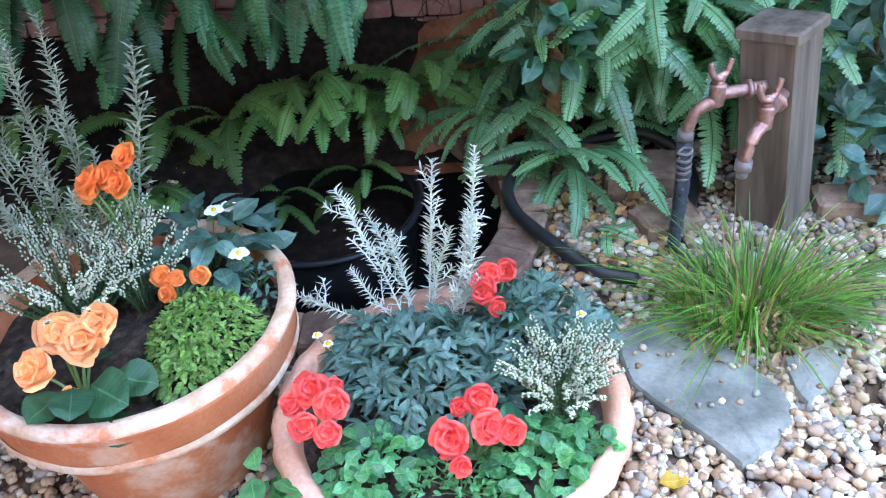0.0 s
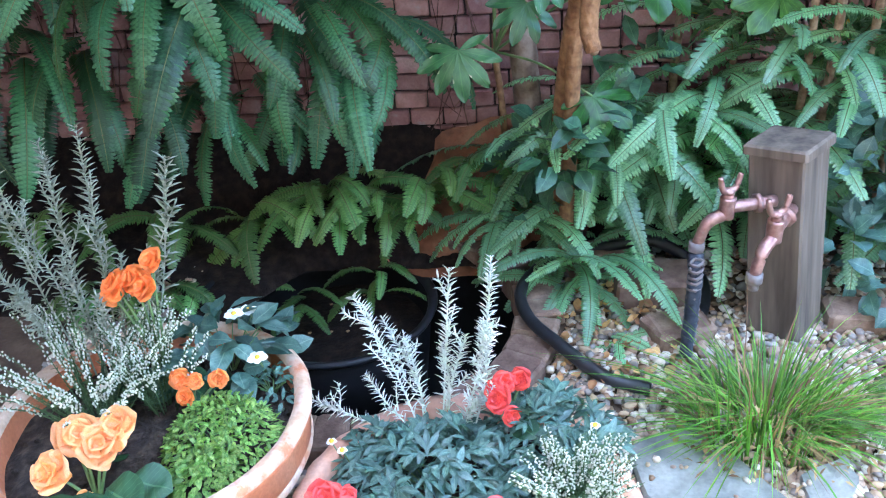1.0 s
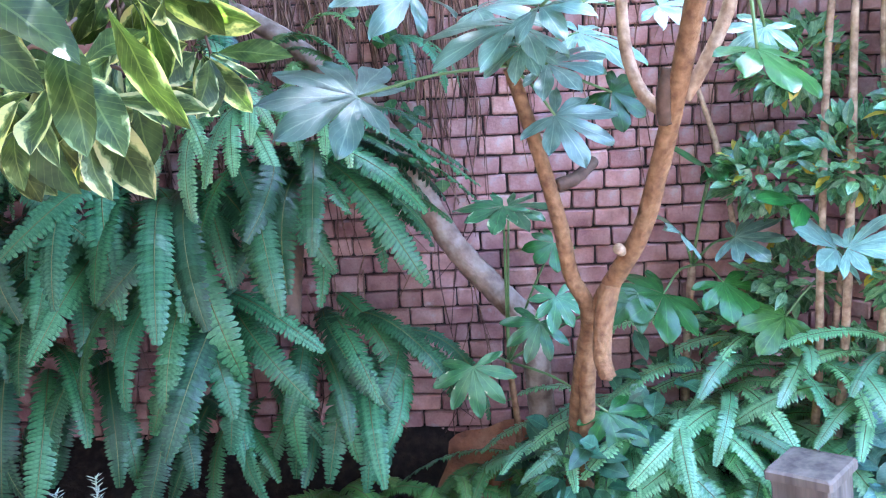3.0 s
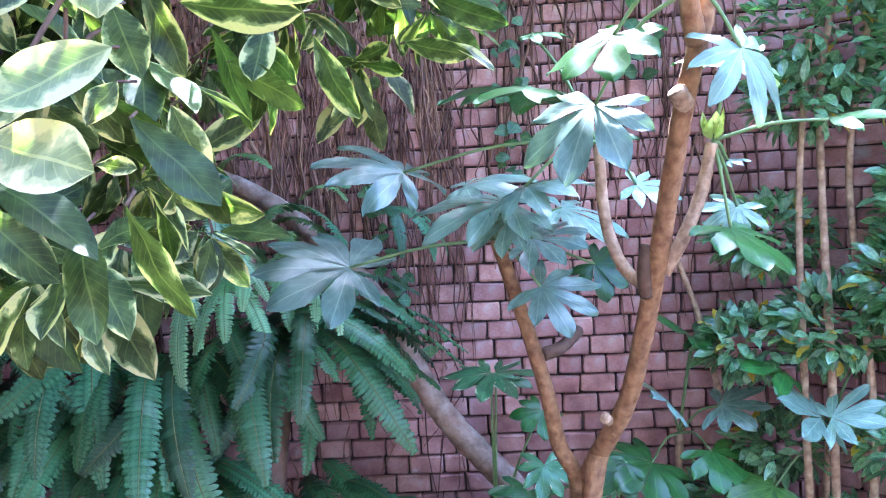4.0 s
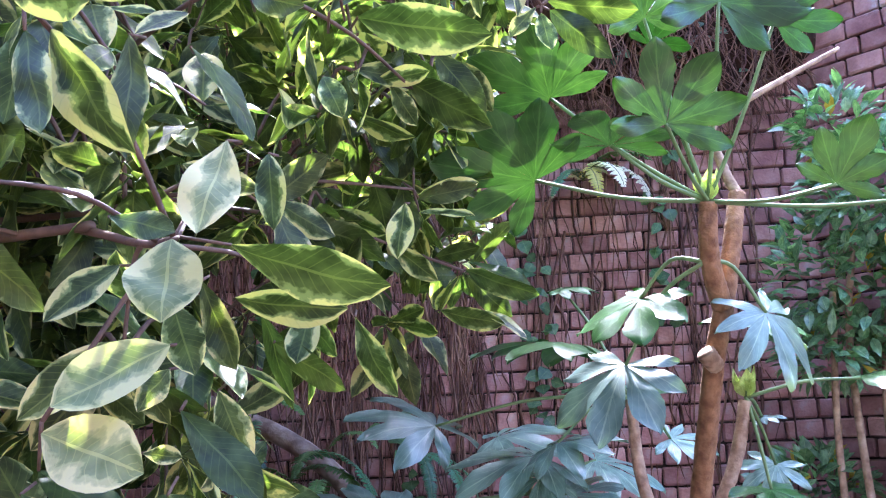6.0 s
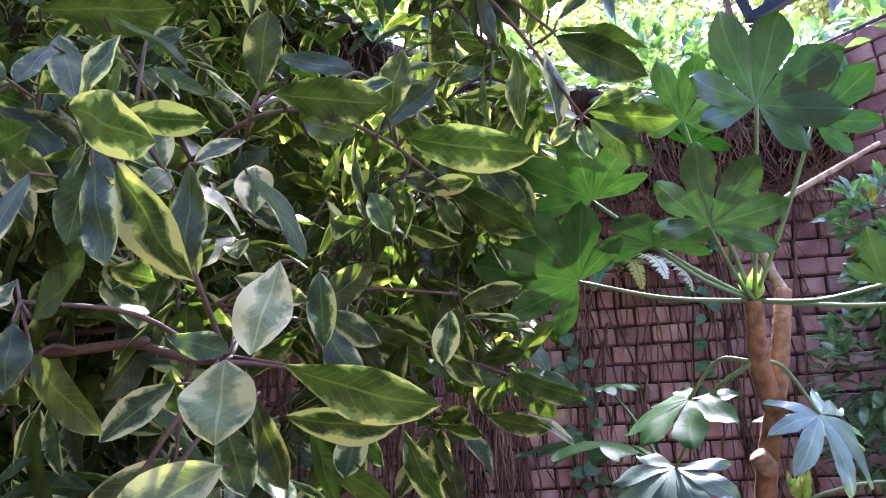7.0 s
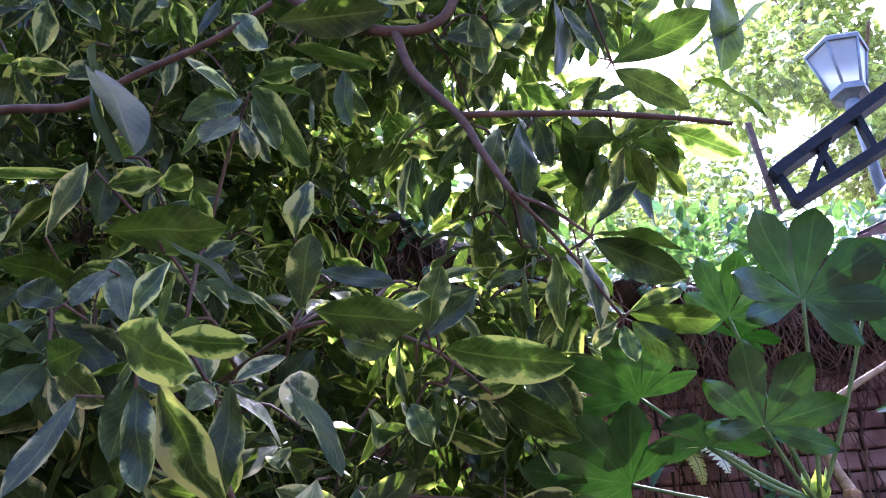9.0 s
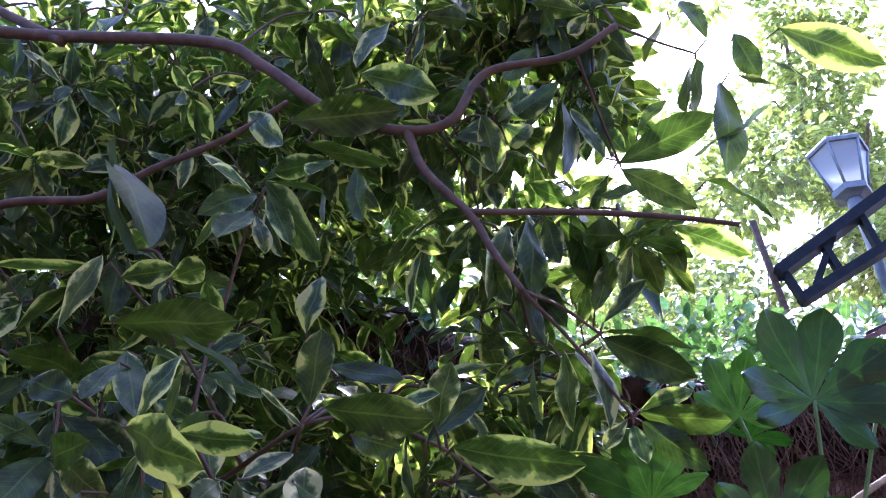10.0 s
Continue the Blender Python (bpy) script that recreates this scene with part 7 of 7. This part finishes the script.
begonia((-0.53, 0.885, 0.275), [(-0.012, 0.035, 0.105, 0.0306), (0.022, 0.02, 0.098, 0.0342), (-0.045, -0.01, 0.075, 0.0297), (0.036, 0.045, 0.108, 0.0288), (-0.03, 0.04, 0.10, 0.0270), (0.005, -0.03, 0.05, 0.0108)], [(0.06, -0.04, 0.06, 0.0780), (-0.02, -0.04, 0.045, 0.0624), (0.05, -0.07, 0.04, 0.0663), (0.09, 0.0, 0.05, 0.0663), (0.0, 0.05, 0.05, 0.0624), (0.09, -0.08, 0.02, 0.0546), (0.02, -0.05, 0.06, 0.0624)], PEACH, "peach begonia with large dark green leaves")
begonia((-0.507, 1.14, 0.28), [(-0.045, 0.0, 0.205, 0.026), (0.012, 0.02, 0.235, 0.021), (0.0, 0.0, 0.20, 0.025), (-0.02, 0.01, 0.21, 0.023), (-0.055, 0.0, 0.19, 0.020)], [(0.05, -0.04, 0.04, 0.07), (-0.05, -0.04, 0.04, 0.07)], ORANGE, "orange begonia at the back of the pot")
begonia((-0.445, 1.07, 0.28), [(-0.01, 0.0, 0.075, 0.0171), (0.012, 0.0, 0.07, 0.0144), (0.045, 0.01, 0.065, 0.0153), (0.0, -0.02, 0.055, 0.0162)], [(0.03, 0.05, 0.04, 0.07), (-0.04, 0.04, 0.04, 0.06)], ORANGE, "small orange begonia blooms")
begonia((0.045, 1.12, 0.18), [(0.0, 0.03, 0.095, 0.0206), (0.028, 0.04, 0.09, 0.0206), (-0.008, -0.01, 0.09, 0.0224), (-0.015, 0.02, 0.08, 0.0206), (0.012, -0.025, 0.07, 0.0163)], [(0.03, -0.03, 0.05, 0.05)], RED, "coral-red begonia in the planting bowl")
begonia((-0.20, 0.88, 0.18), [(-0.012, 0.03, 0.085, 0.0258), (0.022, 0.0, 0.085, 0.0249), (-0.04, 0.015, 0.07, 0.0172), (-0.012, -0.035, 0.08, 0.0215), (0.02, -0.04, 0.07, 0.0189), (0.02, 0.045, 0.075, 0.0138)], [(0.05, -0.02, 0.04, 0.05)], RED, "coral-red begonia at the bowl rim")
begonia((0.02, 0.85, 0.18), [(0.01, 0.03, 0.09, 0.0241), (-0.03, -0.04, 0.09, 0.0267), (0.02, -0.02, 0.085, 0.0224), (0.052, -0.025, 0.085, 0.0198), (-0.02, 0.025, 0.08, 0.0146), (-0.015, -0.07, 0.07, 0.0155), (0.02, 0.0, 0.075, 0.0206)], [(0.05, 0.03, 0.05, 0.06), (-0.05, 0.02, 0.04, 0.06)], RED, "coral-red begonia at the front of the bowl")


def daisy(at, r, group="white bidens flowers", stem=0.06):
    t = thing("bidens_flower", "small white bidens flower with yellow centre", "flower", at, group)
    for i in range(5):
        b = Bag()
        v, f, uv = leaf(r, r * 0.75, 0.6, 0.1, 0.1, 0.05, 4, 0.6)
        b.add(v, f, uv)
        part("petal", b.mesh("petal", WHITE), t, m=frame_of((0, 0, 0), (math.cos(i * 1.257), math.sin(i * 1.257) - 0.2 * 0, 0.1), (0, -0.5, 1)))
    b = Bag()
    v, f = lathe([(0.004, 0), (0.0045, 0.002), (0.003, 0.004), (0, 0.005)], 8)
    b.add(v, f)
    part("centre", b.mesh("centre", GOLD), t)
    b = Bag()
    b.add(*tube([(0, 0, 0), (0.004, 0.01, -stem * 0.5), (0.01, 0.02, -stem)], 0.0012, 0.0012, 4, k=3))
    part("flower_stem", b.mesh("flower_stem", STALK), t)


for at in ((-0.405, 1.215, 0.375), (-0.385, 1.23, 0.372), (-0.345, 1.12, 0.355)):
    daisy(at, 0.018)
for at in ((-0.205, 1.02, 0.25), (-0.225, 1.04, 0.25), (0.185, 1.06, 0.26)):
    daisy(at, 0.009)

# Grass tuft by the post.
gt = thing("grass_tuft", "green grassy sedge tuft beside the slate slab", "grass", (0.535, 1.315, 0.015))
gb_ = Bag()
gs_ = Bag()
for k in range(640):
    a, q = U(0, 6.28), math.sqrt(U(0, 1)) * 0.11
    ln_ = U(0.07, 0.20) if k % 6 else U(0.20, 0.31)
    lean = U(0.15, 1.6) + (0.5 if k % 5 == 0 else 0)
    w = U(0.0013, 0.0029)
    a += U(-0.5, 0.5)
    d = np.array((math.cos(a), math.sin(a) * 0.75 - 0.05, 0))
    sd_ = np.array((-math.sin(a), math.cos(a), 0)) * w
    p0 = np.array((q * math.cos(a) * 1.3, q * math.sin(a), 0.0))
    v, uv = [], []
    for i in range(6):
        s = i / 5
        c = p0 + d * ln_ * lean * s * s * 0.85 + np.array((0, 0, ln_ * (s - 0.42 * lean * s * s)))
        ww = sd_ * (1 - s ** 2) + 1e-5
        v += [c - ww, c + ww]
        uv += [(s, -1), (s, 1)]
    (gs_ if k % 7 == 3 else gb_).add(v, [(2 * i, 2 * i + 1, 2 * i + 3, 2 * i + 2) for i in range(5)], uv)
tagged(part("grass_growth", gb_.mesh("grass_growth", GRASS), gt), kind="stuff")
tagged(part("dry_growth", gs_.mesh("dry_growth", STRAW), gt, "straw-coloured dry blades"), kind="stuff")
lb_ = Bag()
for k in range(150):
    v, f, uv = leaf(U(0.014, 0.034), U(0.012, 0.024), 0.5, U(-0.2, 0.4), 0.3, 0.3, 4, 0.7)
    lb_.add(v, f, uv, frame_of((U(0.16, 0.42), U(1.44, 1.84), U(0.012, 0.03)), (U(-1, 1), U(-1, 1), U(-0.3, 0.4)), (U(-0.5, 0.5), U(-0.5, 0.5), 1)))
thing("leaf_litter", "rusty dead leaves lying between kerb and bricks", "litter", (0, 0, 0), kind="stuff", data=lb_.mesh("leaf_litter", RUST))
lb_ = Bag()
for k in range(240):
    a, q = U(0, 6.28), U(0.02, 0.16)
    v, f, uv = leaf(U(0.012, 0.035), U(0.004, 0.014), 0.5, 0.3, 0.3, 0.2, 3)
    lb_.add(v, f, uv, frame_of((q * math.cos(a) * 1.25, q * math.sin(a) * 0.9 - 0.02, U(0.012, 0.03)), (U(-1, 1), U(-1, 1), U(-0.2, 0.2)), (U(-0.3, 0.3), U(-0.3, 0.3), 1)))
thing("dry_litter", "dry brown leaf litter under the grass", "litter", (0.53, 1.30, 0.02), kind="stuff", data=lb_.mesh("dry_litter", STRAW))


def fallen(at, L, W, mat, label, rz):
    b = Bag()
    v, f, uv = leaf(L, W, 0.5, 0.05, 0.2, 0.15, 6, 0.7)
    b.add(v, f, uv)
    thing("fallen_leaf", label, "leaf", at, "fallen leaves", data=b.mesh("fallen_leaf", mat), rz=rz)


fallen((0.30, 0.925, 0.022), 0.05, 0.035, YELLOW, "fallen yellow leaf on the gravel", -80)
fallen((0.88, 1.36, 0.03), 0.06, 0.04, LIMELEAF, "fallen pale green leaf on the gravel", 10)
fallen((0.05, 2.02, 0.13), 0.03, 0.028, YELLOW, "yellow leaf caught in the ferns", 30)
for k in range(9):
    fallen((U(0.2, 0.9), U(1.2, 1.7), 0.025), U(0.02, 0.035), U(0.012, 0.02), STRAW, "curled dry brown leaf on the gravel", U(0, 360))
for k in range(6):
    a, q = U(0, 6.28), U(0.02, 0.2)
    fallen((-0.389 + q * math.cos(a), 1.874 + q * math.sin(a), -0.125), 0.012, 0.01, STRAW, "dry leaf scrap on the tub soil", U(0, 360))

# ---- bricks of the wall as single pieces ----
for owner, me, m in todo_parts:
    part("brick", me, owner, m=m)
